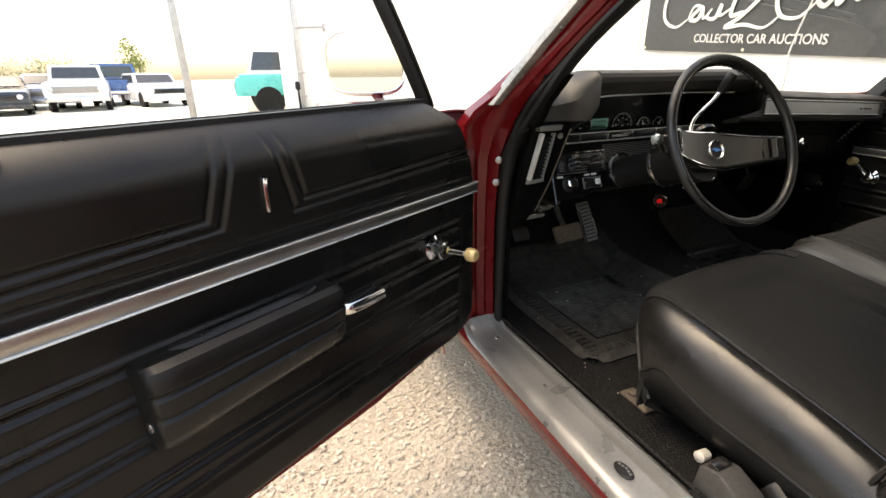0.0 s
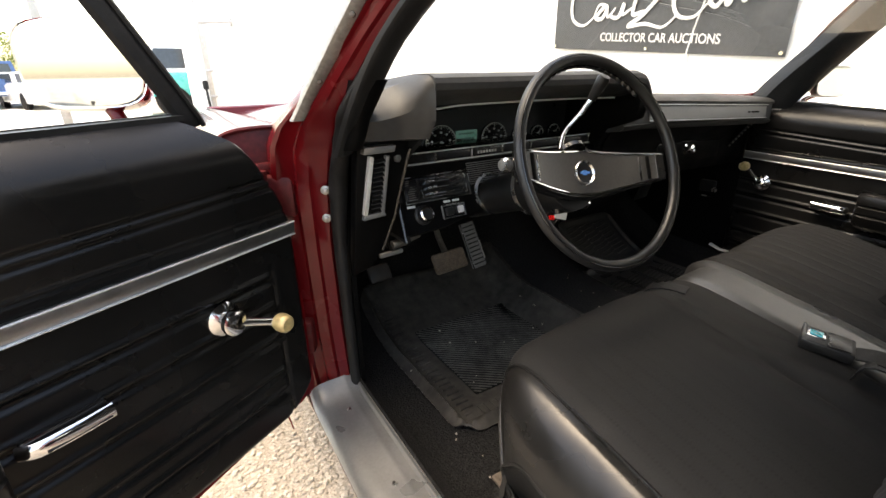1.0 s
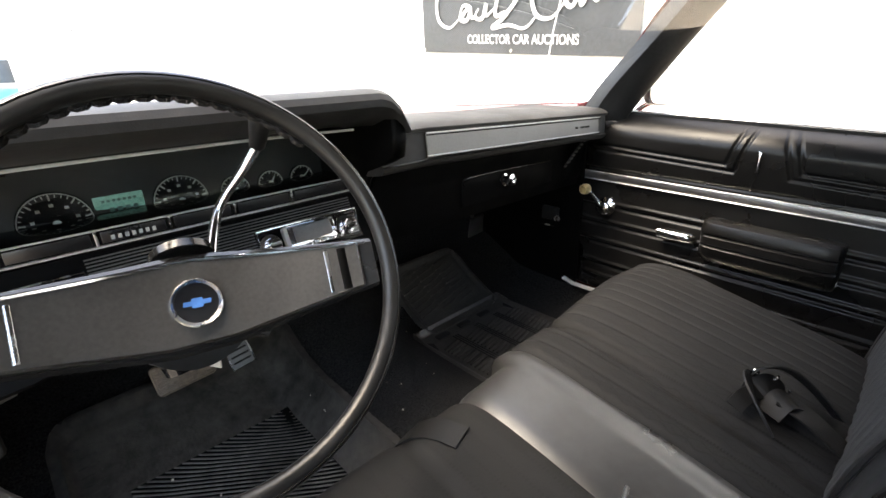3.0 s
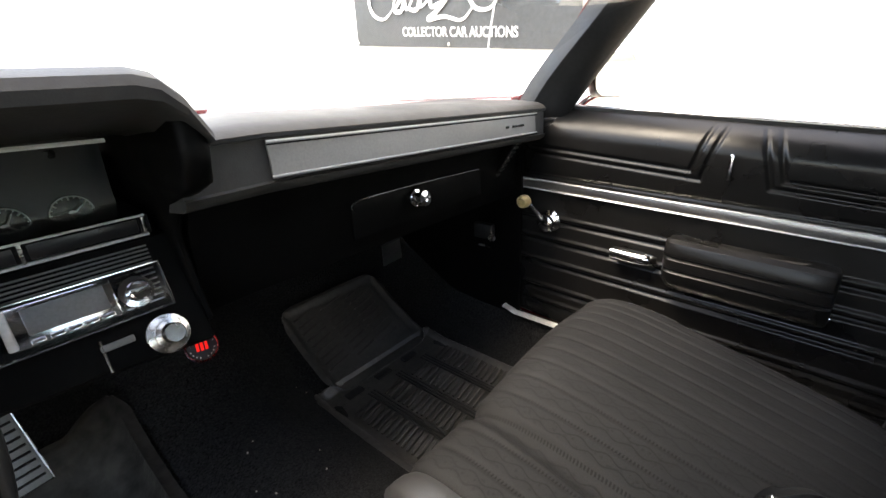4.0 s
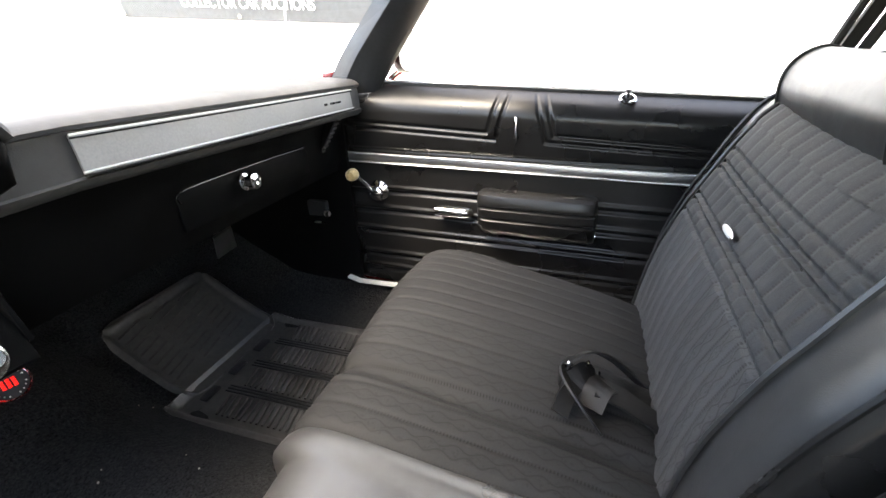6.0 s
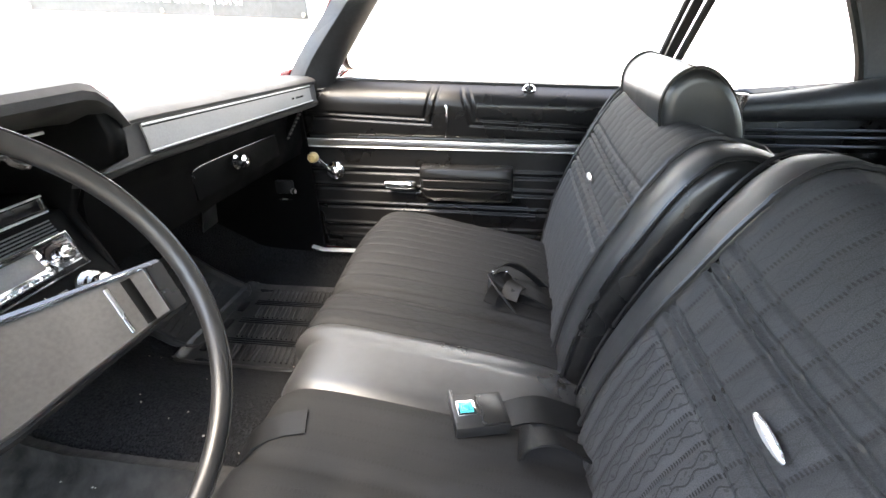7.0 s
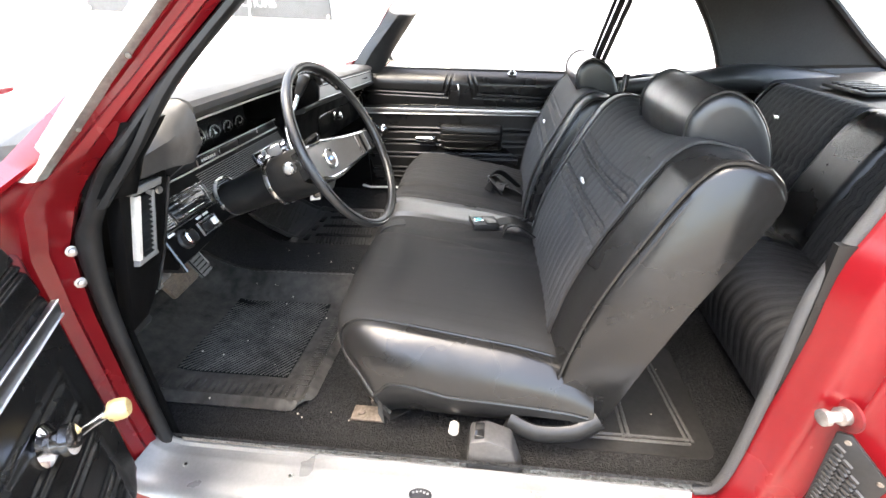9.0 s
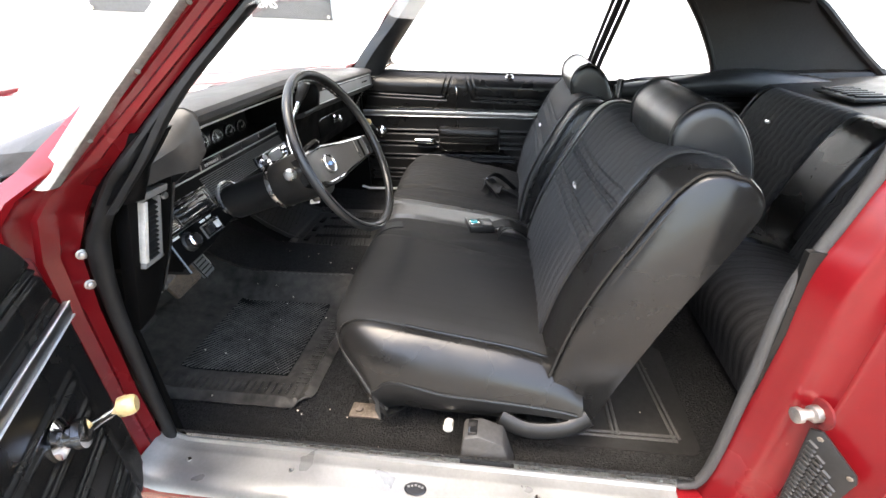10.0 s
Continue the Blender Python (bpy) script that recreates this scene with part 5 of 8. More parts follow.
# wall of the opening beside the pad
b = BM()
prism(b, [(-0.689, -0.158, 1.07), (-0.689, -0.18, 1.145), (-0.689, 0.0, 1.11), (-0.689, 0.11, 1.108), (-0.689, 0.11, 0.83), (-0.689, -0.076, 0.835), (-0.689, -0.02, 0.98)], (-0.012, 0, 0), 0.0)
part("opening_wall", b, PLASTIC, dash)
# side of the hood right of the gauges, running down to the panel's foot
b = BM()
rings = []
for z, x0, x1, y0 in ((1.128, -0.072, -0.044, -0.148), (1.10, -0.074, -0.043, -0.156), (1.065, -0.076, -0.045, -0.150), (1.05, -0.072, -0.047, -0.115), (1.03, -0.066, -0.049, -0.06), (0.98, -0.064, -0.05, -0.026), (0.92, -0.062, -0.049, -0.042), (0.872, -0.06, -0.048, -0.055)):
    r_ = 0.009
    rings.append([(x0, 0.2, z), (x0, y0 + r_, z), (x0 + 0.003, y0 + 0.003, z), (x0 + r_, y0, z), (x1 - r_, y0, z), (x1 - 0.003, y0 + 0.003, z), (x1, y0 + r_, z), (x1, 0.2, z)])
loft(b, rings)
part("hood_side", b, MATTE_BLACK, dash, sharp=60)

# gauge face
b = BM()
shell(b, [[(x, 0.092 + yskew(x) * 0.5, 1.107), (x, 0.097 + yskew(x) * 0.5, 1.03), (x, 0.085 + yskew(x) * 0.5, 0.972)] for x in (-0.70, -0.4, -0.15, -0.085)], 0.006)
gf = part("gauge_face", b, DIAL, dash, "black gauge panel")


def gauge(x, z, r, label, needle, big):
    y = 0.088 + yskew(x) * 0.5
    b = BM()
    lathe(b, [(r * 0.98, -0.003), (r, 0.002), (r * 0.97, 0.004), (r * 0.95, 0.0)], (x, y, z), (0, -1, 0.05), 36)
    g = part("gauge", b, GLOSS_BLACK, gf, label)
    n = 25 if big else 13
    b = BM()
    for k in range(n):
        a = radians(215 - 250 * k / (n - 1)) if big else radians(190 - 200 * k / (n - 1))
        major = k % (4 if big else 3) == 0
        r0, r1 = r * (0.74 if major else 0.83), r * 0.92
        p0, p1 = [Vector((x + math.cos(a) * q, y - 0.006, z + math.sin(a) * q)) for q in (r0, r1)]
        tube(b, [p0, p1], 0.0011 if major else 0.0007, 4)
    arc = [Vector((x + math.cos(a) * r * 0.95, y - 0.006, z + math.sin(a) * r * 0.95)) for a in [radians((215 - 250 * k / 24) if big else (190 - 200 * k / 24)) for k in range(25)]]
    tube(b, arc, 0.0008, 4)
    if big:
        for k in range(7):
            a = radians(205 - 230 * k / 6)
            bx(b, (x + math.cos(a) * r * 0.58, y - 0.005, z + math.sin(a) * r * 0.58), (0.005, 0.001, 0.004))
    part("scale", b, INK, g)
    b = BM()
    a = radians(needle)
    tube(b, [(x - math.cos(a) * r * 0.12, y - 0.009, z - math.sin(a) * r * 0.12), (x + math.cos(a) * r * 0.75, y - 0.009, z + math.sin(a) * r * 0.75)], [0.0018, 0.0006], 5)
    lathe(b, [(0.005, 0), (0.005, 0.004), (0, 0.005)], (x, y - 0.006, z), (0, -1, 0), 12)
    part("needle", b, INK, g)


gauge(-0.519, 1.015, 0.046, "large round speedometer", 200, True)
gauge(-0.353, 1.014, 0.043, "large round tachometer", 210, True)
for x, nd, r in ((-0.264, 120, 0.026), (-0.198, 60, 0.024), (-0.134, 40, 0.024), (-0.612, 150, 0.03)):
    gauge(x, 1.014, r, "small round gauge", nd, False)
b = BM()
bx(b, (-0.438, 0.083, 1.024), (0.066, 0.004, 0.034), 0.0015)
lcd = part("display", b, LCD, gf, "pale green lit display with dark segments")
b = BM()
for k in range(7):
    bx(b, (-0.459 + k * 0.007, 0.0805, 1.033), (0.004, 0.001, 0.004))
for k in range(4):
    bx(b, (-0.450 + k * 0.0105, 0.0805, 1.018), (0.0065, 0.001, 0.009))
part("segment", b, LCD_DARK, lcd)
b = BM()
grid(b, [[(-0.695, 0.062, 1.10), (-0.09, 0.065, 1.10)], [(-0.70, 0.062, 1.0), (-0.09, 0.062, 1.0)]])
ln = part("lens", b, LENS, gf, "clear plastic gauge lens")
ln.visible_shadow = False

def ystrip(x):
    return -0.014 + 0.015 * (x + 0.5)


# strip of warning windows under the gauges
b = BM()
rings = []
for x in (-0.70, -0.45, -0.2, -0.078):
    y = ystrip(x)
    rings.append([(x, 0.11, 1.016), (x, y + 0.010, 1.017), (x, y + 0.003, 1.014), (x, y + 0.002, 0.991), (x, y + 0.010, 0.986), (x, 0.11, 0.986)])
loft(b, rings)
ws_ = part("warning_strip", b, GLOSS_BLACK, dash, "row of dark warning windows in a bright frame")
for z in (1.0145, 0.9905):
    b = BM()
    tube(b, [(x, ystrip(x) + 0.001, z) for x in (-0.69, -0.40, -0.082)], 0.0022 if z < 1 else 0.0016, 5)
    part("bright_line", b, FINE_LINE, ws_)
for x in (-0.66, -0.588, -0.487, -0.395, -0.30, -0.20, -0.085):
    b = BM()
    bx(b, (x, ystrip(x) + 0.001, 1.0025), (0.0035, 0.003, 0.022), 0.0006)
    part("divider", b, WORN_CHROME, ws_)
for x0, x1 in zip((-0.588, -0.487, -0.395, -0.30, -0.20), (-0.487, -0.395, -0.30, -0.20, -0.085)):
    b = BM()
    bx(b, ((x0 + x1) / 2, ystrip((x0 + x1) / 2) + 0.002, 1.0025), (x1 - x0 - 0.012, 0.002, 0.016), 0.0005)
    part("window", b, DIAL, ws_)
b = BM()
for j in range(7):
    x = -0.468 + j * 0.0085
    bx(b, (x, ystrip(x) + 0.0005, 1.001), (0.0045, 0.0015, 0.006))
part("gear_mark", b, INK, ws_)


# lower driver's panel: its foot leans toward the driver
def ylow(x, z):
    return -0.025 + 0.014 * (x + 0.6) - 0.42 * (0.96 - z)


LEAN_LOW = Matrix.Rotation(math.atan(0.014), 3, "Z") @ Matrix.Rotation(-math.atan(0.42), 3, "X")
N_LOW = LEAN_LOW @ Vector((0, -1, 0))
b = BM()
rings = []
for x in [lerp(-0.702, -0.058, k / 12) for k in range(13)]:
    zb = table(x, (-0.70, 0.842), (-0.60, 0.846), (-0.52, 0.862), (-0.40, 0.868), (-0.058, 0.845))
    rings.append([(x, 0.11, 0.988), (x, ylow(x, 0.985), 0.986), (x, ylow(x, 0.93), 0.93), (x, ylow(x, zb + 0.008), zb + 0.008), (x, ylow(x, zb) + 0.012, zb), (x, 0.2, zb), (x, 0.2, 0.988)])
loft(b, rings)
lp = part("lower_panel", b, MATTE_BLACK, dash, "black lower control panel")


def on_low(x, z, out=0.0):
    return Vector((x, ylow(x, z), z)) + N_LOW * out


def panel_box(name, x, z, w, h, d, material, parent, label="", bev=0.002):
    b = BM()
    bx(b, on_low(x, z, d / 2 - 0.001), (w, d, h), bev, LEAN_LOW)
    return part(name, b, material, parent, label)


def panel_loop(name, x0, x1, z0, z1, out, r, material, parent):
    b = BM()
    tube(b, [on_low(x0, z0, out), on_low(x1, z0, out), on_low(x1, z1, out), on_low(x0, z1, out)], r, 5, True)
    return part(name, b, material, parent)


# fine ribs over the upper band
for k in range(11):
    z = 0.978 - k * 0.0045
    b = BM()
    tube(b, [on_low(-0.508, z, 0.0005), on_low(-0.09, z, 0.0005)], 0.0013, 4)
    part("rib", b, BRUSHED, lp)
hc = panel_box("heater_panel", -0.598, 0.938, 0.172, 0.052, 0.006, GLOSS_BLACK, lp, "heater control panel with sliding levers")
panel_loop("bright_edge", -0.684, -0.512, 0.912, 0.964, 0.006, 0.0013, WORN_CHROME, hc)
panel_loop("bright_edge", -0.640, -0.522, 0.919, 0.957, 0.006, 0.0009, WORN_CHROME, hc)
for k in range(3):
    z = 0.950 - k * 0.0125
    b = BM()
    tube(b, [on_low(-0.620, z, 0.007), on_low(-0.535, z, 0.007)], 0.0010, 4)
    part("slot", b, WORN_CHROME, hc)
    for xx in (-0.626, -0.614, -0.548 + 0.004 * k):
        b = BM()
        bx(b, on_low(xx, z, 0.012), (0.008, 0.014, 0.005), 0.0015, LEAN_LOW)
        part("lever", b, CHROME if xx < -0.6 else GLOSS_BLACK, hc)
panel_box("grille", -0.664, 0.938, 0.032, 0.044, 0.0065, DIAL, hc)
for k in range(10):
    b = BM()
    z = 0.9575 - k * 0.0043
    tube(b, [on_low(-0.679, z, 0.008), on_low(-0.649, z, 0.008)], 0.0010, 4)
    part("grille_bar", b, WORN_CHROME, hc)
sw = panel_box("wiper_switch", -0.568, 0.883, 0.062, 0.032, 0.005, BRUSHED, lp, "wiper switch in a bright frame")
panel_box("switch_face", -0.568, 0.883, 0.057, 0.027, 0.0065, GLOSS_BLACK, sw)
panel_loop("bright_edge", -0.597, -0.539, 0.869, 0.897, 0.0062, 0.0013, CHROME, sw)
panel_box("switch_tab", -0.582, 0.883, 0.020, 0.018, 0.013, PLASTIC, sw)
panel_box("switch_tab", -0.552, 0.884, 0.014, 0.016, 0.013, INK, sw)
for x in (-0.580, -0.556):
    panel_box("legend_bar", x, 0.905, 0.018, 0.005, 0.002, INK, sw, "", 0.0003)
panel_box("legend_bar", -0.672, 0.906, 0.020, 0.005, 0.002, INK, lp, "", 0.0003)
b = BM()
o = on_low(-0.647, 0.886)
lathe(b, [(0.022, -0.002), (0.022, 0.003), (0.017, 0.006), (0.0155, 0.02), (0.013, 0.023), (0.012, 0.022), (0, 0.021)], o, N_LOW, 22)
kb = part("light_knob", b, PLASTIC, lp, "headlamp knob with a bright ring")
b = BM()
lathe(b, [(0.0155, 0.012), (0.0168, 0.014), (0.0165, 0.021), (0.013, 0.0235)], o, N_LOW, 22, False)
part("ring", b, CHROME, kb)
# collar where the column enters the panel
b = BM()
o = on_low(-0.449, 0.905)
lathe(b, [(0.052, -0.002), (0.052, 0.004), (0.046, 0.006), (0.044, 0.0)], o, N_LOW, 28, False)
part("column_collar", b, WORN_CHROME, lp, "round bright-edged hole for the column")
# radio
rd = panel_box("radio", -0.184, 0.932, 0.198, 0.056, 0.008, GLOSS_BLACK, lp, "chrome-trimmed radio with two knobs")
panel_loop("trim_line", -0.281, -0.087, 0.9065, 0.9575, 0.008, 0.0016, CHROME, rd)
panel_box("radio_nose", -0.189, 0.934, 0.098, 0.046, 0.014, CHROME, rd, "", 0.003)
panel_box("radio_window", -0.185, 0.937, 0.072, 0.028, 0.0165, BRUSHED, rd)
for k in range(5):
    panel_box("push_button", -0.216 + k * 0.0155, 0.917, 0.012, 0.006, 0.018, CHROME, rd, "", 0.001)
panel_box("preset_block", -0.236, 0.934, 0.008, 0.042, 0.018, INK, rd)
for k in range(7):
    b = BM()
    z = 0.952 - k * 0.006
    tube(b, [on_low(-0.136, z, 0.0085), on_low(-0.094, z, 0.0085)], 0.0011, 4)
    part("grille_bar", b, WORN_CHROME, rd)
for x in (-0.120, -0.264):
    b = BM()
    lathe(b, [(0.019, 0.004), (0.02, 0.008), (0.0185, 0.012), (0.012, 0.013), (0.0115, 0.03), (0.0095, 0.032), (0, 0.031)], on_low(x, 0.932), N_LOW, 24)
    kb = part("radio_knob", b, CHROME, rd)
    b = BM()
    bx(b, on_low(x, 0.932, 0.033), (0.019, 0.006, 0.004), 0.001)
    part("pointer", b, WORN_CHROME, kb)
b = BM()
lathe(b, [(0.024, 0), (0.024, 0.004), (0.017, 0.007), (0.017, 0.016), (0.0125, 0.018), (0.012, 0.032), (0.0105, 0.034), (0, 0.034)], on_low(-0.105, 0.876), N_LOW, 24)
part("lighter", b, WORN_CHROME, lp, "round metal lighter knob")
panel_box("legend_bar", -0.155, 0.886, 0.034, 0.008, 0.003, BRUSHED, lp)
# ash tray line
b = BM()
tube(b, [on_low(-0.17, 0.895, 0.001), on_low(-0.17, 0.86, 0.001)], 0.0015, 4)
part("panel_seam", b, WORN_CHROME, lp)

# left air outlet beside the pillar
vent = thing("side_air_vent", "upright black air vent with a pale bright frame", "air vent", (-0.765, -0.10, 0.92))


def vpt(x, z, o=0.0):
    """A place on the vent's face, o out of it."""
    return Vector((x, -0.104 + 0.316 * (1.035 - z) - 0.1 * (x + 0.78) - o, z))


b = BM()
prism(b, [vpt(-0.808, 1.062), vpt(-0.705, 1.062), vpt(-0.708, 1.02), vpt(-0.722, 0.90), vpt(-0.742, 0.82), vpt(-0.765, 0.775), vpt(-0.803, 0.76)], (0, 0.03, 0), 0.004)
vb = part("housing", b, MATTE_BLACK, vent)
b = BM()
tube(b, [vpt(-0.704, 1.045, 0.001), vpt(-0.708, 1.02, 0.001), vpt(-0.722, 0.90, 0.001), vpt(-0.742, 0.82, 0.001)], 0.004, 6)
part("housing_edge", b, GLOSS_BLACK, vb)
# Pale colour on this side of the frame holds the skylight from the door.
b = BM()
prism(b, [vpt(-0.787, 1.036, 0.014), vpt(-0.779, 1.036, 0.014), vpt(-0.784, 0.914, 0.014), vpt(-0.792, 0.914, 0.014)], (0, 0.016, 0), 0.002)
part("frame_bar", b, PALE_TRIM, vent, "frame edge, coloured pale for the skylight on it")
b = BM()
prism(b, [vpt(-0.755, 1.036, 0.012), vpt(-0.748, 1.036, 0.012), vpt(-0.749, 0.916, 0.012), vpt(-0.756, 0.916, 0.012)], (0, 0.014, 0), 0.0015)
prism(b, [vpt(-0.79, 0.914, 0.012), vpt(-0.749, 0.918, 0.012), vpt(-0.745, 0.908, 0.012), vpt(-0.792, 0.902, 0.012)], (0, 0.014, 0), 0.0015)
part("frame_edge", b, BRUSHED, vent)
b = BM()
prism(b, [vpt(-0.802, 1.056, 0.022), vpt(-0.742, 1.057, 0.022), vpt(-0.744, 1.044, 0.022), vpt(-0.802, 1.042, 0.022)], (0, 0.02, 0), 0.002)
part("top_cap", b, BRUSHED, vent)
for k in range(12):
    b = BM()
    z = 1.028 - k * 0.0096
    prism(b, [vpt(-0.777, z, 0.001), vpt(-0.755, z + 0.003, 0.001), vpt(-0.755, z - 0.002, 0.011), vpt(-0.777, z - 0.005, 0.011)], (0, 0.0, -0.0018))
    part("slat", b, PLASTIC, vent)
b = BM()
lathe(b, [(0.008, 0), (0.006, 0.004), (0.0, 0.005)], vpt(-0.727, 1.027, 0.0), (0, -1, 0), 12)
part("screw", b, WORN_CHROME, vent)
# right-hand outlet under the pad
vent2 = thing("side_air_vent", "black louvred air vent under the dash end", "air vent", (0.70, -0.03, 0.93))
b = BM()
prism(b, [(0.685, -0.06, 1.005), (0.722, -0.045, 1.0), (0.722, 0.035, 0.878), (0.685, 0.025, 0.878)], (0.02, 0.05, 0.02), 0.003)
part("housing", b, MATTE_BLACK, vent2)
for k in range(10):
    t = (k + 0.5) / 10
    b = BM()
    tube(b, [(0.686, lerp(-0.062, 0.02, t), lerp(0.998, 0.882, t)), (0.72, lerp(-0.05, 0.03, t), lerp(0.995, 0.882, t))], 0.003, 5)
    part("slat", b, VINYL_GREY, vent2)

# ---- steering column and wheel ----
HUB = Vector((-0.447, -0.320, 1.001))
TILTW, YAWW, SPIN = radians(24.5), radians(-1), radians(-7)
NW = Vector((math.sin(YAWW) * math.cos(TILTW), -math.cos(YAWW) * math.cos(TILTW), math.sin(TILTW)))
_xw = Vector((math.cos(YAWW), math.sin(YAWW), 0))
_up = _xw.cross(-NW) * -1 if _xw.cross(-NW).z < 0 else _xw.cross(-NW)
XW = _xw * math.cos(SPIN) + _up * math.sin(SPIN)
UPW = _up * math.cos(SPIN) - _xw * math.sin(SPIN)


def wpt(a, h, o=0.0):
    """A place on the wheel: a right, h up in its plane, o toward the driver."""
    return HUB + XW * a + UPW * h + NW * o


colm = thing("steering_column", "black steering column with a chrome shift lever and turn signal stalk", "steering column", (-0.45, -0.1, 0.85))
b = BM()
CA = (Vector((-0.449, 0.10, 0.845)) - wpt(0, -0.005, -0.03)).normalized()
lathe(b, [(0.06, 0.0), (0.062, 0.02), (0.058, 0.05), (0.055, 0.11), (0.046, 0.125), (0.044, 0.17), (0.043, 0.25), (0.043, 0.36)], wpt(0, -0.005, -0.03), CA, 28)
cyl(b, wpt(0, -0.005, -0.03) + CA * 0.35, (-0.449, 0.42, 0.76), 0.014)
part("jacket", b, PLASTIC, colm)
b = BM()
o = wpt(0, -0.005, -0.03) + CA * 0.112
lathe(b, [(0.0585, -0.006), (0.060, 0.0), (0.060, 0.004), (0.0585, 0.006)], o, CA, 28, False)
part("bezel", b, WORN_CHROME, colm)
for a in (-0.043,):
    b = BM()
    cyl(b, wpt(0.05, -0.03, -0.08), wpt(0.082, -0.045, -0.085), 0.012, 0.011)
    part("ignition_lock", b, CHROME, colm)
b = BM()
prism(b, [(-0.440, -0.253, 0.919), (-0.428, -0.271, 0.911), (-0.429, -0.270, 0.893), (-0.443, -0.250, 0.895)], (-0.002, -0.002, 0.0), 0.0008)
tube(b, [(-0.435, -0.26, 0.916), (-0.43, -0.25, 0.938)], 0.0015, 5)
part("key_tag", b, PALE_TRIM, colm, "pale key tag hanging from the lock")
b = BM()
base = wpt(0.035, 0.035, -0.10)
kink = Vector((-0.321, -0.212, 1.126))
top = Vector((-0.319, -0.224, 1.147))
sp = spline([base, Vector((-0.375, -0.19, 1.05)), Vector((-0.338, -0.205, 1.10)), kink, top], 5)
tube(b, sp, [0.0075 - 0.002 * math.sin(math.pi * min(1, k / 14)) for k in range(len(sp))], 10)
part("shift_lever", b, CHROME, colm, "bent chrome shift lever")
b = BM()
lathe(b, [(0.006, -0.03), (0.009, -0.028), (0.0125, 0.0), (0.0135, 0.018), (0.011, 0.024), (0, 0.026)], top, top - kink, 16)
part("shift_knob", b, PLASTIC, colm, "black shift knob")
b = BM()
lathe(b, [(0.03, 0), (0.028, 0.012), (0.014, 0.02)], base - Vector((0.01, 0, 0.01)), (0.3, 0.2, 1), 16)
part("shift_collar", b, CHROME, colm)
b = BM()
se = Vector((-0.622, -0.312, 1.035))
tube(b, spline([wpt(-0.05, 0.01, -0.09), wpt(-0.05, 0.01, -0.09).lerp(se, 0.5), se], 4), 0.005, 8)
stk = part("signal_stalk", b, PLASTIC, colm)
b = BM()
lathe(b, [(0.005, -0.005), (0.011, 0.0), (0.013, 0.010), (0.009, 0.017), (0, 0.018)], se, (-1, -0.2, 0.05), 14)
part("stalk_knob", b, WORN_CHROME, stk)
b = BM()
lathe(b, [(0.014, 0), (0.012, 0.01), (0, 0.012)], wpt(-0.02, -0.055, -0.06), (0, -0.3, -1), 12)
part("hazard_knob", b, GLOSS_BLACK, colm)

wheel = thing("steering_wheel", "black two-spoke steering wheel with a brushed grey bar", "steering wheel", HUB)
RIM, RO, RUP = 0.1855, 0.052, 0.008
b = BM()
sp = [wpt(math.cos(a) * RIM, math.sin(a) * RIM + RUP, RO) for a in [2 * math.pi * k / 96 for k in range(96)]]
tube(b, sp, 0.0098, 14, True, flat=1.0, up=NW)
rim = part("rim", b, mk("black_wheel_plastic", (0.008, 0.008, 0.008), 0.42, var=0.2, scale=20, bump=0.05, bscale=200, spec=0.4), wheel, "glossy black rim with finger grips", sharp=80)
b = BM()
for sgn in (1, -1):
    sp = [wpt(math.cos(a) * (RIM + 0.0038), math.sin(a) * (RIM + 0.0038) + RUP, RO + sgn * 0.0090) for a in [2 * math.pi * k / 72 for k in range(72)]]
    tube(b, sp, 0.0014, 5, True)
part("rim_seam", b, GLOSS_BLACK, rim)
for k in range(17):
    a = radians(50 + 80 * k / 16)
    d = radians(1.6)
    b = BM()
    tube(b, [wpt(math.cos(q) * (RIM - 0.0055 - e), math.sin(q) * (RIM - 0.0055 - e) + RUP, RO - 0.0075) for q, e in ((a - d, 0.0), (a - d * 0.4, 0.0022), (a + d * 0.4, 0.0022), (a + d, 0.0))], 0.0068, 8, flat=0.8, up=NW)
    part("finger_grip", b, GLOSS_BLACK, rim)
# spoke bar: wide in the middle, its ends rising to the rim
def dish(a):
    return 0.046 * (abs(a) / 0.18) ** 2


def bar_loft(b, top, bot, half, o0, o1, n=28):
    rings = []
    for k in range(n + 1):
        a = lerp(-half, half, k / n)
        t = abs(a) / 0.19
        h1, h0 = lerp(top[0], top[1], t), -lerp(bot[0], bot[1], max(0, (t - 0.15) / 0.85))
        r = min(0.004, (o1 - o0) * 0.4)
        rings.append([wpt(a, h0, dish(a) + o0), wpt(a, h1, dish(a) + o0), wpt(a, h1, dish(a) + o1 - r), wpt(a, h1 - r, dish(a) + o1), wpt(a, h0 + r, dish(a) + o1), wpt(a, h0, dish(a) + o1 - r)])
    loft(b, rings)


b = BM()
bar_loft(b, (0.049, 0.030), (0.048, 0.020), 0.176, -0.024, -0.004)
sb = part("spoke_bar", b, GLOSS_BLACK, wheel, "broad two-spoke bar")
TOPS, BOTS = (0.042, 0.0265), (0.039, 0.0145)
b = BM()
bar_loft(b, TOPS, BOTS, 0.160, -0.006, -0.001)
part("grey_plate", b, SPOKE_GREY, sb, "dark brushed grey spoke plate")
b = BM()
edge = []
for k in range(41):
    a = lerp(-0.160, 0.160, k / 40)
    edge.append(wpt(a, lerp(TOPS[0], TOPS[1], abs(a) / 0.19), dish(a) - 0.001))
for k in range(41):
    a = lerp(0.160, -0.160, k / 40)
    edge.append(wpt(a, -lerp(BOTS[0], BOTS[1], max(0, (abs(a) / 0.19 - 0.15) / 0.85)), dish(a) - 0.001))
tube(b, edge, 0.0018, 5, True)
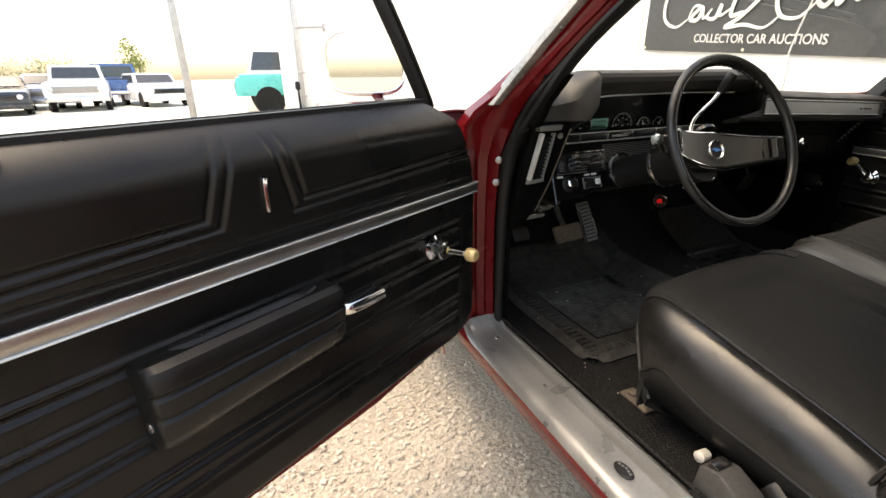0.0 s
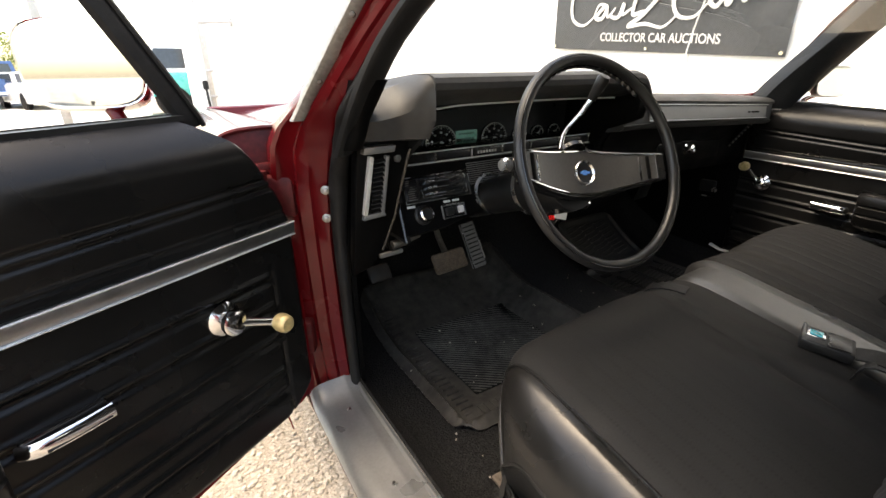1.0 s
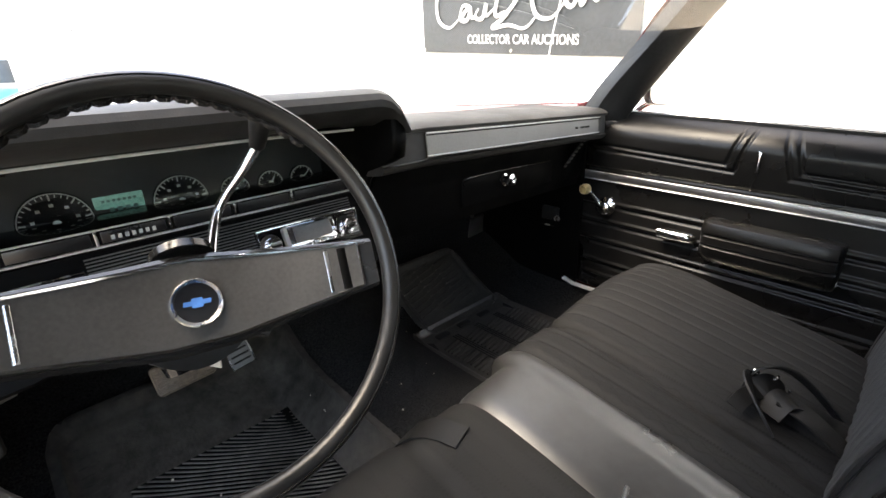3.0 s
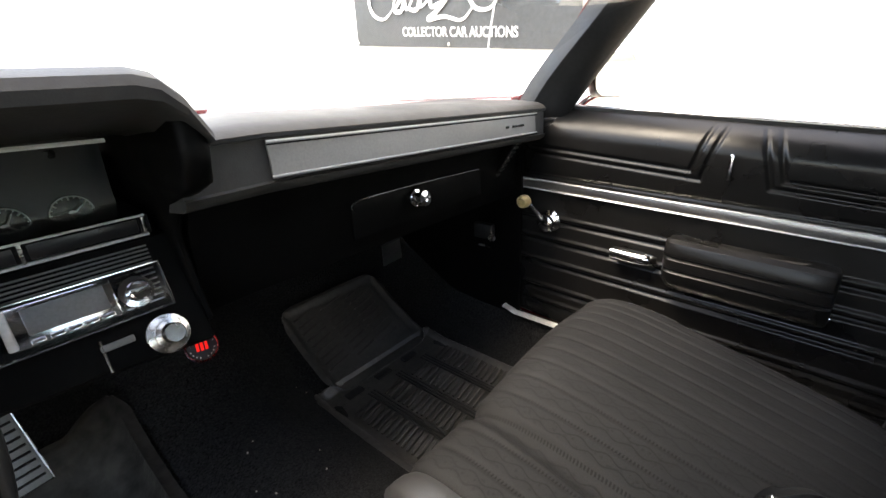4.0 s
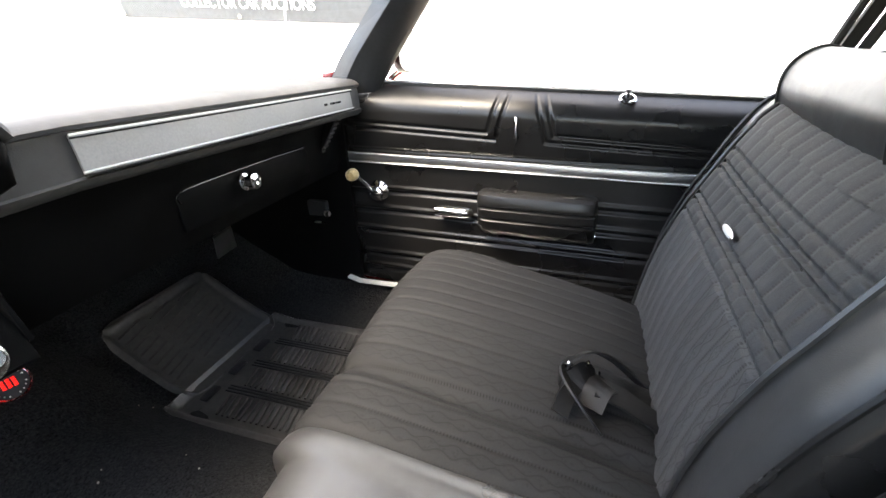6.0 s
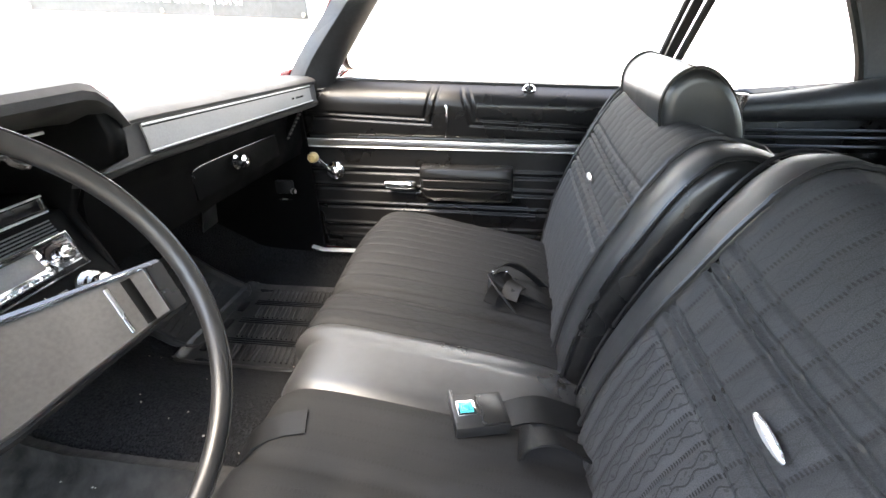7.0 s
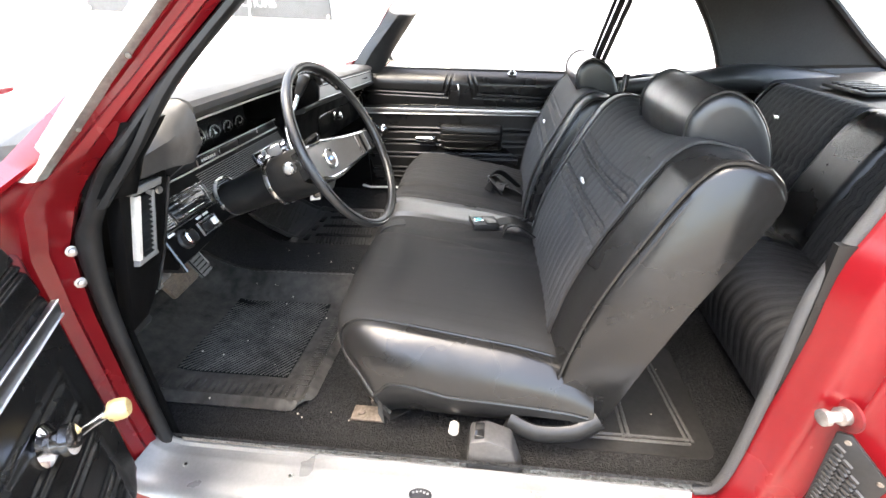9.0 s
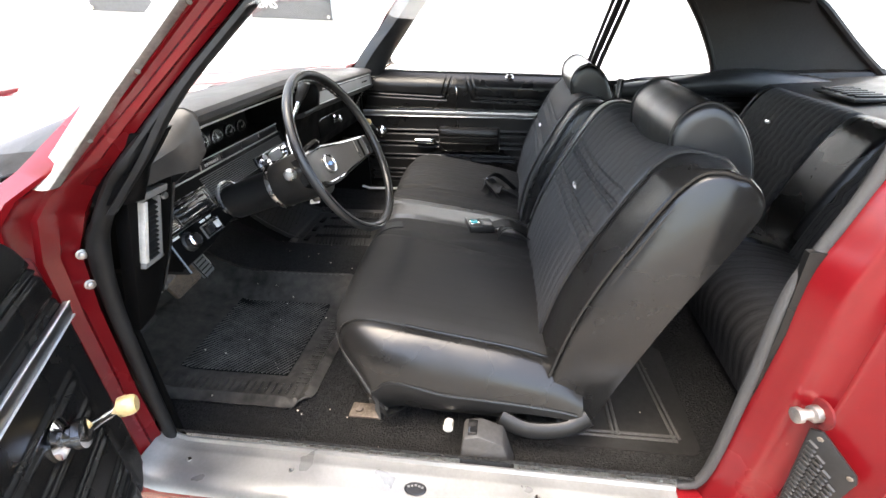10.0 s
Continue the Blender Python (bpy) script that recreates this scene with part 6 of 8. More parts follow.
part("plate_border", b, CHROME, sb)
for s in (-1, 1):
    for aa, r, mt_ in ((0.127, 0.0022, WORN_CHROME), (0.143, 0.0055, MATTE_BLACK)):
        b = BM()
        tube(b, [wpt(s * aa, 0.026, dish(aa)), wpt(s * aa, -0.019, dish(aa))], r, 6, flat=0.4, up=NW)
        part("plate_divider", b, mt_, sb)
b = BM()
lathe(b, [(0.0225, -0.004), (0.0235, 0.003), (0.022, 0.0055), (0.019, 0.002)], wpt(0, 0, 0), NW, 32, False)
bd = part("badge_ring", b, WORN_CHROME, sb, "round chrome badge ring")
b = BM()
lathe(b, [(0.02, -0.002), (0.02, 0.002), (0, 0.0025)], wpt(0, 0, 0), NW, 28)
part("badge_disc", b, DIAL, bd)
b = BM()
mk_pts = [(-0.0125, -0.0022), (-0.005, -0.0022), (-0.0048, -0.0045), (0.0045, -0.0045), (0.005, -0.0022), (0.0115, -0.0022), (0.0125, 0.0022), (0.005, 0.0022), (0.0048, 0.0045), (-0.0045, 0.0045), (-0.005, 0.0022), (-0.0115, 0.0022)]
prism(b, [wpt(a, h, 0.002) for a, h in mk_pts], NW * 0.0016)
part("badge_mark", b, BLUE, bd, "small blue badge mark")
# crown behind the bar
b = BM()
lathe(b, [(0.03, 0.0), (0.05, 0.02), (0.058, 0.05), (0.05, 0.055)], wpt(0, 0.0, -0.02), -NW, 28)
part("hub_cup", b, PLASTIC, wheel)
b = BM()
lathe(b, [(0.0, 0.008), (0.018, 0.006), (0.03, 0.0), (0.03, -0.008)], wpt(0.0, 0.052, -0.03), UPW * 0.9 - NW * 0.4, 20)
part("hub_crest", b, GLOSS_BLACK, wheel, "glossy black crest on the column top")

# ---- pedals and under-dash items ----
ped = thing("brake_pedal", "wide worn brown rubber brake pedal", "pedal", (-0.47, 0.25, 0.62))
b = BM()
PR = Matrix.Rotation(radians(-4), 3, "Y") @ Matrix.Rotation(radians(-30), 3, "X")
bx(b, (-0.402, 0.225, 0.620), (0.118, 0.02, 0.066), 0.009, PR)
part("pad", b, PEDAL, ped)
b = BM()
for k in range(9):
    bx(b, Vector((-0.402, 0.225, 0.620)) + PR @ Vector((0, -0.011, -0.026 + 0.0065 * k)), (0.108, 0.003, 0.003), 0.001, PR)
part("pad_rib", b, PEDAL, ped)
b = BM()
tube(b, spline([(-0.402, 0.235, 0.625), (-0.40, 0.31, 0.70), (-0.40, 0.36, 0.86)]), 0.01, 8)
part("arm", b, STEEL, ped)
gas = thing("accelerator_pedal", "narrow ribbed accelerator pedal with a bright edge", "pedal", (-0.28, 0.25, 0.6))
b = BM()
GR = Matrix.Rotation(radians(-7), 3, "Y") @ Matrix.Rotation(radians(-24), 3, "X")
gc = Vector((-0.288, 0.262, 0.638))
bx(b, gc, (0.052, 0.014, 0.155), 0.004, GR)
part("pad", b, BRUSHED, gas)
b = BM()
loop = [gc + GR @ Vector((sx * 0.026, -0.008, sz * 0.078)) for sx, sz in ((-1, -1), (1, -1), (1, 1), (-1, 1))]
tube(b, loop, 0.002, 6, True)
part("edge", b, WORN_CHROME, gas)
for k in range(10):
    b = BM()
    z = -0.064 + 0.0142 * k
    tube(b, [gc + GR @ Vector((-0.02, -0.008, z)), gc + GR @ Vector((0.02, -0.008, z))], 0.0022, 5)
    part("rib", b, RUBBER, gas)
pk = thing("parking_brake_pedal", "small round-cornered parking brake pedal", "pedal", (-0.72, 0.12, 0.66))
b = BM()
bx(b, (-0.700, 0.09, 0.702), (0.062, 0.02, 0.046), 0.012, PR)
part("pad", b, RUBBER, pk)
b = BM()
tube(b, spline([(-0.705, 0.10, 0.72), (-0.70, 0.2, 0.78), (-0.70, 0.22, 0.88)]), 0.009, 8)
part("arm", b, MATTE_BLACK, pk)
rel = thing("parking_brake_release", "bright parking brake release handle under the dash", "handle", (-0.69, -0.06, 0.81))
b = BM()
bx(b, (-0.692, 0.028, 0.777), (0.062, 0.012, 0.012), 0.004, Matrix.Rotation(radians(-3), 3, "Y"))
part("grip", b, BRUSHED, rel)
b = BM()
cyl(b, (-0.665, 0.0, 0.812), (-0.625, 0.01, 0.816), 0.007)
cyl(b, (-0.70, 0.0, 0.808), (-0.665, 0.0, 0.812), 0.010)
part("linkage", b, STEEL, rel)
b = BM()
tube(b, [(-0.69, 0.03, 0.782), (-0.685, 0.10, 0.83), (-0.68, 0.15, 0.88)], 0.006, 8)
part("rod", b, MATTE_BLACK, rel)
for x, y, z in ((-0.792, 0.095, 0.705), (-0.792, 0.064, 0.686), (-0.792, 0.027, 0.749)):
    sc = thing("kick_panel_screw", "bright round screw on the kick panel", "screw", (x, y, z))
    b = BM()
    r = 0.0105
    lathe(b, [(r * 1.2, -0.006), (r * 1.2, 0.002), (r * 0.8, 0.005), (r * 0.3, 0.004), (0, 0.004)], (x - 0.002, y, z), (1, -0.35, 0.1), 16)
    part("head", b, CHROME, sc)
# small round gauge with red digits hung under the dash
rg = thing("aftermarket_gauge", "small round gauge with lit red digits under the dash", "gauge", (0, 0.21, 0.70))
gcx = Vector((-0.002, 0.195, 0.70))
gax = Vector((-0.25, -0.85, 0.46)).normalized()
b = BM()
lathe(b, [(0.025, -0.05), (0.027, -0.04), (0.0277, 0.0), (0.0297, 0.002), (0.0297, 0.010), (0.026, 0.004), (0, 0.004)], gcx, gax, 28)
part("case", b, GLOSS_BLACK, rg)
b = BM()
lathe(b, [(0.026, 0.010), (0.0297, 0.011), (0.0287, 0.015), (0.026, 0.012)], gcx, gax, 28, False)
part("bezel", b, CHROME, rg)
b = BM()
lathe(b, [(0.026, 0.005), (0.0, 0.0055)], gcx, gax, 24)
part("face", b, DIAL, rg)
gu, gw, _ = frame_of(gax)
b = BM()
for i in range(3):
    for k in range(4):
        bx(b, gcx + gax * 0.0075 + gu * (-0.0075 + i * 0.0075) + gw * (-0.006 + k * 0.004), (0.0045, 0.003, 0.0026))
part("digit", b, RED_LED, rg, "lit red digits")
b = BM()
for k in range(20):
    a = 2 * math.pi * k / 20
    if k % 5:
        bx(b, gcx + gax * 0.0075 + (gu * math.cos(a) + gw * math.sin(a)) * 0.021, (0.0017, 0.0017, 0.0017))
part("scale", b, INK, rg)
b = BM()
tube(b, spline([gcx - gax * 0.048, gcx - gax * 0.07 + Vector((0, 0.0, 0.04)), (0.0, 0.27, 0.846)]), 0.006, 6)
part("bracket", b, PLASTIC, rg)
# passenger kick panel vent pull and a hanging plate under the dash
pl = thing("vent_pull", "small metal vent pull on the kick panel", "vent pull", (0.70, 0.05, 0.73))
b = BM()
bx(b, (0.715, 0.06, 0.745), (0.02, 0.06, 0.045), 0.005)
part("box", b, PLASTIC, pl)
b = BM()
lathe(b, [(0.004, 0), (0.004, 0.02), (0.009, 0.022), (0.009, 0.03), (0, 0.031)], (0.715, 0.045, 0.735), (-0.6, -0.8, 0), 12)
part("knob", b, WORN_CHROME, pl)
b = BM()
bx(b, (0.705, 0.06, 0.705), (0.006, 0.05, 0.004), 0.001)
part("tab", b, WORN_CHROME, pl)
fl = thing("hanging_flap", "dark plastic flap hanging under the dash", "flap", (0.42, 0.18, 0.73))
b = BM()
prism(b, [(0.42, 0.15, 0.77), (0.47, 0.14, 0.78), (0.52, 0.19, 0.70), (0.47, 0.21, 0.685)], (0.004, 0.006, 0.004), 0.002)
tube(b, [(0.44, 0.16, 0.775), (0.43, 0.19, 0.86)], 0.006, 6)
part("flap", b, VINYL_GREY, fl)


# ---- front bench seat ----
def floor_z(x, y):
    z = table(y, (-2.0, 0.46), (-1.5, 0.42), (-1.2, 0.41), (-0.5, 0.405), (0.15, 0.405), (0.24, 0.422), (0.32, 0.455), (0.42, 0.512), (0.52, 0.58))
    return z + (0.10 * (1 - (abs(x) / 0.22) ** 2) if abs(x) < 0.22 else 0) + 0.055 * max(0, (abs(x) - 0.73) / 0.07) ** 2


CP = spline([(0, -0.90, 0.60), (0, -0.85, 0.638), (0, -0.76, 0.668), (0, -0.65, 0.690), (0, -0.55, 0.708), (0, -0.46, 0.722), (0, -0.40, 0.725), (0, -0.362, 0.714), (0, -0.340, 0.688), (0, -0.335, 0.645), (0, -0.345, 0.58), (0, -0.37, 0.51)], 6)
NP = len(CP)
XE = 0.725


def cushion(x, k, lift=0.0):
    """A place of the cushion's skin: x across, k along its profile from the rear over the top to the front."""
    p = CP[k]
    t = k / (NP - 1)
    y, z = p.y, p.z
    q = max(0, (abs(x) - 0.60) / (XE - 0.60))
    top = min(1, max(0, (z - 0.50) / 0.2))
    z -= 0.135 * (1 - math.sqrt(max(0, 1 - q * q))) * top
    y -= 0.105 * q ** 2.2 * (1 if y > -0.6 else 0) * min(1, max(0, (y + 0.6) / 0.25))
    puff = 0.012 * math.sin(min(1, max(0, (abs(x) - 0.18) / 0.44)) * math.pi) * top
    for xg, dep in ((-0.125, 0.007), (0.04, 0.007), (-0.655, 0.006), (0.655, 0.006), (-0.285 + 0.05 * t, 0.008), (0.185 - 0.05 * (1 - t), 0.012)):
        puff -= groove(x - xg, 0.016 if xg < 0.06 or xg > 0.6 else 0.026, dep)
    if 0.05 < x < 0.64:
        ph = (x - 0.04) / 0.044
        puff -= groove((ph - round(ph)) * 0.044, 0.007, 0.0022) * (0.4 if t > 0.75 else 1)
    if -0.42 < x < -0.125 and y < -0.5:
        fade = min(1, (-0.5 - y) / 0.12) * min(1, (x + 0.42) / 0.12)
        puff += 0.0035 * math.sin((x + 0.3 * y) * 95 + 2 * noise.noise(Vector((x * 8, y * 5, 0)))) * fade
    if abs(x) < 0.6:
        puff += 0.0022 * noise.noise(Vector((x * 9, y * 7, 1.3))) + 0.004 * noise.noise(Vector((x * 3, y * 3, 4.0)))
    n = Vector((0, 0.25 + max(0, t - 0.6), 1.0 - max(0, t - 0.62) * 1.6)).normalized()
    if x > 0.3:
        x = 0.3 + (x - 0.3) * lerp(0.70, 0.85, min(1, t / 0.45))
    return Vector((x, y + (0.04 * (x + 0.35) if x < 0 else 0.028 + 0.085 * max(0, p.z - 0.56)), z)) + n * (puff + lift)


def cushion_piece(name, x0, x1, material, label, step=0.012, k0=0):
    b = BM()
    n = max(4, round((x1 - x0) / step))
    xs_ = [lerp(x0, x1, i / n) for i in range(n + 1)]
    run = [0.0]
    for k in range(1, NP):
        run.append(run[-1] + (CP[k] - CP[k - 1]).length)
    rows = [[cushion(x, k) for x in xs_] for k in range(k0, NP)]
    uv = [[(x - 0.04 + 0.022, run[k]) for x in xs_] for k in range(k0, NP)]
    shell(b, rows, 0.006, uv)
    return part(name, b, material, bench, label, sharp=75)


bench = thing("front_bench_seat", "black cloth and vinyl front bench seat with split backs and headrests", "bench seat", (0, -0.7, 0.41))
cushion_piece("seat_cloth", -0.655, -0.125, CLOTH_PLAIN, "plain-woven black cloth seat panel")
cushion_piece("centre_panel", -0.125, 0.04, VINYL_GREY, "smooth charcoal vinyl centre panel")
cushion_piece("seat_cloth", 0.04, 0.655, SEAT_CLOTH, "patterned black brocade seat panel", 0.0035)
cushion_piece("seat_bolster", -XE, -0.655, VINYL, "shiny black vinyl side bolster", 0.006)
cushion_piece("seat_bolster", 0.655, XE, VINYL, "shiny black vinyl side bolster", 0.006)
for s in (-1, 1):
    b = BM()
    rows = []
    for k in range(0, NP, 2):
        e = cushion(s * XE, k)
        low = 0.47 + 0.02 * (e.y < -0.75)
        bk = 0.10 * max(0, min(1, (e.y + 0.55) / 0.2))
        rows.append([e, Vector((e.x + s * 0.001, e.y - bk * 0.12, lerp(e.z, low, 0.3))), Vector((e.x - s * 0.022, e.y - bk * 0.5, lerp(e.z, low, 0.75))), Vector((e.x - s * 0.062, e.y - bk, low - 0.012))])
    shell(b, rows, 0.005)
    part("seat_skirt", b, VINYL, bench, "black vinyl skirt")
    for xx, r in ((s * XE, 0.004), (s * 0.655, 0.0028)):
        b = BM()
        tube(b, [cushion(xx, k, 0.003) for k in range(2, NP - 2, 2)], r, 6)
        part("piping", b, VINYL, bench)
b = BM()
tube(b, [cushion(x, NP - 12, 0.002) for x in [lerp(-XE, XE, i / 60) for i in range(61)]], 0.0035, 6)
part("piping", b, VINYL_GREY, bench)
b = BM()
prism(b, [(-0.66, -0.42, 0.45), (0.52, -0.42, 0.45), (0.52, -0.42, 0.52), (-0.66, -0.42, 0.52)], (0, -0.44, 0.05), 0.01)
part("seat_base", b, PLASTIC, bench)
for s in (-1, 1):
    b = BM()
    for xx in (s * 0.60 if s < 0 else 0.48,):
        tube(b, [(xx, -0.42, 0.42), (xx, -0.95, 0.43)], 0.016, 8)
        bx(b, (xx, -0.43, 0.42), (0.05, 0.06, 0.02), 0.004)
        bx(b, (xx, -0.90, 0.425), (0.05, 0.06, 0.03), 0.004)
    part("seat_track", b, STEEL, bench)

FRONT = [(-0.800, 0.555), (-0.818, 0.655), (-0.846, 0.76), (-0.888, 0.865), (-0.924, 0.935), (-0.962, 1.005), (-0.995, 1.052), (-1.03, 1.078), (-1.075, 1.08)]
REAR = [(-1.11, 1.068), (-1.138, 1.035), (-1.135, 0.99), (-1.05, 0.80), (-0.972, 0.61), (-0.928, 0.495), (-0.895, 0.478), (-0.845, 0.50)]
FP = spline([(0, y, z) for y, z in FRONT], 12)
FC = spline([(0, y, z) for y, z in FRONT], 30)
COLUMN = 0.0355
SEAMS = ((0.864, 0.006, 0.005), (0.890, 0.006, 0.0065), (0.902, 0.006, 0.0065), (0.956, 0.006, 0.0065), (0.968, 0.006, 0.0065), (0.992, 0.006, 0.004))
RP = spline([(0, y, z) for y, z in REAR], 4)


def back_place(p, x, xi, xo):
    """A profile place moved to x, rounded toward the inner edge xi and the outer edge xo."""
    w = abs(xo - xi)
    to = abs(x - xo)
    ti = abs(x - xi)
    qo = max(0, 1 - to / 0.17)
    qi = max(0, 1 - ti / 0.045)
    hi = min(1, max(0, (p.z - 0.78) / 0.28))
    z = p.z - hi * (0.016 * qo ** 2 + 0.014 * qi ** 2 + (0.020 if x > 0 else 0.0))
    dip = math.sin(math.pi * min(1, max(0, (ti / w - 0.10) / 0.68)))
    z -= hi * (0.012 * (1 - qo) + (0.032 if x < 0 else 0.012) * dip)
    mid = -1.07 + (1.05 - p.z) * 0.36
    fr = 1 if p.y > mid else -1
    yy = p.y
    f = 0.27 * max(0, 1 - to / 0.12) ** 2 + 0.22 * max(0, 1 - ti / 0.03) ** 2
    yy = lerp(yy, mid + 0.0, min(0.8, f) * (0.35 + 0.65 * (fr > 0)) * (1 if fr > 0 else 0.25))
    bulge = -0.006 * math.sin(min(1, max(0, ti / w)) * math.pi)
    return Vector((x, yy + (bulge if fr > 0 and p.z < 1.04 else 0) + (0.04 * (x + 0.35) if x < 0 else 0.028 + 0.07 * max(0, p.z - 0.56)), z))


def front_normal(k):
    a, c = FP[max(0, k - 1)], FP[min(len(FP) - 1, k + 1)]
    d = (c - a).normalized()
    return Vector((0, d.z, -d.y))


def seat_back(xi, xo):
    s = 1 if xo > xi else -1
    bk = BM()
    ring_x = [xi + s * d for d in (0, 0.004, 0.012, 0.025, 0.045, 0.07)] + [lerp(xi + s * 0.09, xo - s * 0.19, i / 10) for i in range(11)] + [xo - s * d for d in (0.17, 0.14, 0.11, 0.085, 0.06, 0.04, 0.02, 0.007, 0)]
    rings = []
    for x in ring_x:
        prof = FP[::3] + RP
        shrink = 0.9 if x in (ring_x[0], ring_x[-1]) else 1.0
        ring = [back_place(p, x, xi, xo) for p in prof]
        if shrink < 1:
            c = sum(ring, Vector()) / len(ring)
            ring = [c.lerp(p, 0.965) for p in ring]
            for p in ring:
                p.x = x
        rings.append(ring)
    loft(bk, rings)
    # Inner strip in greyer vinyl: the black vinyl's sheen put into the colour.
    for f in bk.faces:
        c = sum((v.co for v in f.verts), Vector()) / len(f.verts)
        if 0.010 < abs(c.x - xi) < 0.085:
            f.material_index = 1
    body = part("backrest", bk, (VINYL, VINYL_GREY), bench, "shiny black vinyl seat back", sharp=50)
    # cloth panel: ribbed columns below, double seams across above
    x0, x1 = sorted((xi + s * 0.085, xo - s * 0.105))
    b = BM()
    nx = 120
    run = [0.0]
    for k in range(1, len(FC)):
        run.append(run[-1] + (FC[k] - FC[k - 1]).length)
    rows, uv = [], []
    for k in range(0, len(FC)):
        a_, c_ = FC[max(0, k - 1)], FC[min(len(FC) - 1, k + 1)]
        d_ = (c_ - a_).normalized()
        nrm = Vector((0, d_.z, -d_.y))
        z = FC[k].z
        row, uvr = [], []
        for i in range(nx + 1):
            x = lerp(x0, x1, i / nx)
            p = back_place(FC[k], x, xi, xo)
            e = min(x - x0, x1 - x) / 0.02
            lift = 0.008 * min(1, max(0, e)) ** 0.5 * (1 if k < len(FC) - 20 else (len(FC) - 1 - k) / 20)
            for zz, wd, dp in SEAMS:
                lift -= groove(z - zz, wd, dp)
            ph = (x - x0) / COLUMN
            lift -= groove((ph - round(ph)) * COLUMN, 0.008, 0.0026 if z < 0.862 else 0.0022 if z < 0.985 else 0.0012)
            lift += 0.0012 * noise.noise(Vector((x * 22, z * 22, 3.0)))
            row.append(p + nrm * lift)
            uvr.append((x - x0 + COLUMN / 2, run[k]))
        rows.append(row)
        uv.append(uvr)
    shell(b, rows, 0.006, uv)
    for f in b.faces:
        if sum(v.co.z for v in f.verts) / len(f.verts) > 0.862:
            f.material_index = 1
    part("back_cloth", b, (CLOTH, CLOTH_UPPER), body, "quilted black brocade panel", sharp=80)
    # piping round cloth and outer shoulder
    for xx, r in ((x0, 0.003), (x1, 0.003)):
        b = BM()
        tube(b, [back_place(FP[k], xx, xi, xo) + front_normal(k) * 0.006 for k in range(0, len(FP) - 6, 2)] + [back_place(p, xx, xi, xo) + Vector((0, 0, 0.003)) for p in FP[-4::2] + RP[:5]], r + 0.001, 6)
        part("piping", b, VINYL_SOFT, body)
    b = BM()
    tube(b, [back_place(p, xo - s * 0.012, xi, xo) + Vector((s * 0.004, 0.004, 0.004)) for p in FP[4::3] + RP[:18]], 0.0045, 6)
    part("piping", b, VINYL, body)
    b = BM()
    tube(b, [back_place(p, xi + s * 0.010, xi, xo) + Vector((-s * 0.003, 0.004, 0.004)) for p in FP[4::3] + RP[:12]], 0.0035, 6)
    part("piping", b, VINYL, body)
    # chrome emblem
    xc = (xi + xo) / 2 + s * 0.0
    p = Vector((-0.316, -0.923, 0.924)) if s < 0 else Vector((0.362, -0.87, 0.912))
    kk = min(range(len(FP)), key=lambda q: abs(FP[q].z - p.z - (0.0 if s < 0 else 0.004)))
    p = back_place(FP[kk], p.x, xi, xo) + front_normal(kk) * 0.017
    b = BM()
    lathe(b, [(0.0, -0.001), (1.0, 0.0), (0.8, 0.4), (0.0, 0.6)], (0, 0, 0), (0, 0, 1), 20)
    T = Matrix.Translation(p) @ Matrix.Rotation(radians(-62), 4, "X") @ Matrix.Diagonal((0.026, 0.0055, 0.006, 1))
    moved(b, T)
    part("emblem", b, BRIGHT, body, "slim chrome oval emblem")
    # headrest
    xc = -0.395 if s < 0 else 0.43
    hw_ = 0.90 if s < 0 else 1.0
    dy = 0.016 if s < 0 else 0.115
    prof = [(-1.064, 1.034), (-1.053, 1.08), (-1.055, 1.122), (-1.076, 1.152), (-1.110, 1.164), (-1.145, 1.148), (-1.175, 1.115), (-1.197, 1.072), (-1.208, 1.03), (-1.206, 1.0), (-1.17, 0.998), (-1.12, 1.012), (-1.078, 1.026)]
    rng = spline([(0, -1.14 + (y + 1.14) * (1 if s < 0 else 0.92) + dy, 1.05 + (z - 1.05) * (1 if s < 0 else 0.9) - (0.014 if s < 0 else 0.022)) for y, z in prof], 3, True)
    c = sum(rng, Vector()) / len(rng)
    b = BM()
    st_ = []
    for d, k in ((-0.188, 0.72), (-0.187, 0.90), (-0.182, 0.965), (-0.172, 1.0), (-0.168, 0.985), (-0.158, 0.99), (-0.08, 1.0), (0, 1.005), (0.08, 1.0), (0.158, 0.99), (0.168, 0.985), (0.172, 1.0), (0.182, 0.965), (0.187, 0.90), (0.188, 0.72)):
        st_.append([Vector((xc + d * hw_, lerp(c.y, q.y, k), lerp(c.z, q.z, k))) for q in rng])
    loft(b, st_)
    hr_ = part("headrest", b, VINYL_GLOSS, bench, "rounded shiny black vinyl headrest", sharp=70)
    for d in (-0.173, 0.173):
        b = BM()
        tube(b, [Vector((xc + d * hw_, lerp(c.y, q.y, 1.005), lerp(c.z, q.z, 1.005))) for q in rng], 0.0032, 6, True)
        part("piping", b, VINYL, hr_)
    b = BM()
    cyl(b, (xc, -1.14, 0.98), (xc, -1.145, 1.06), 0.012)
    part("post", b, CHROME, hr_)
    if s < 0:
        b = BM()
        tube(b, spline([(-0.725, -0.74, 0.515), (-0.735, -0.80, 0.495), (-0.73, -0.88, 0.50), (-0.715, -0.93, 0.525)], 5), 0.022, 10, flat=0.55, up=(1, 0, 0))
        part("hinge_cover", b, PLASTIC, body, "grey-black plastic hinge cover")


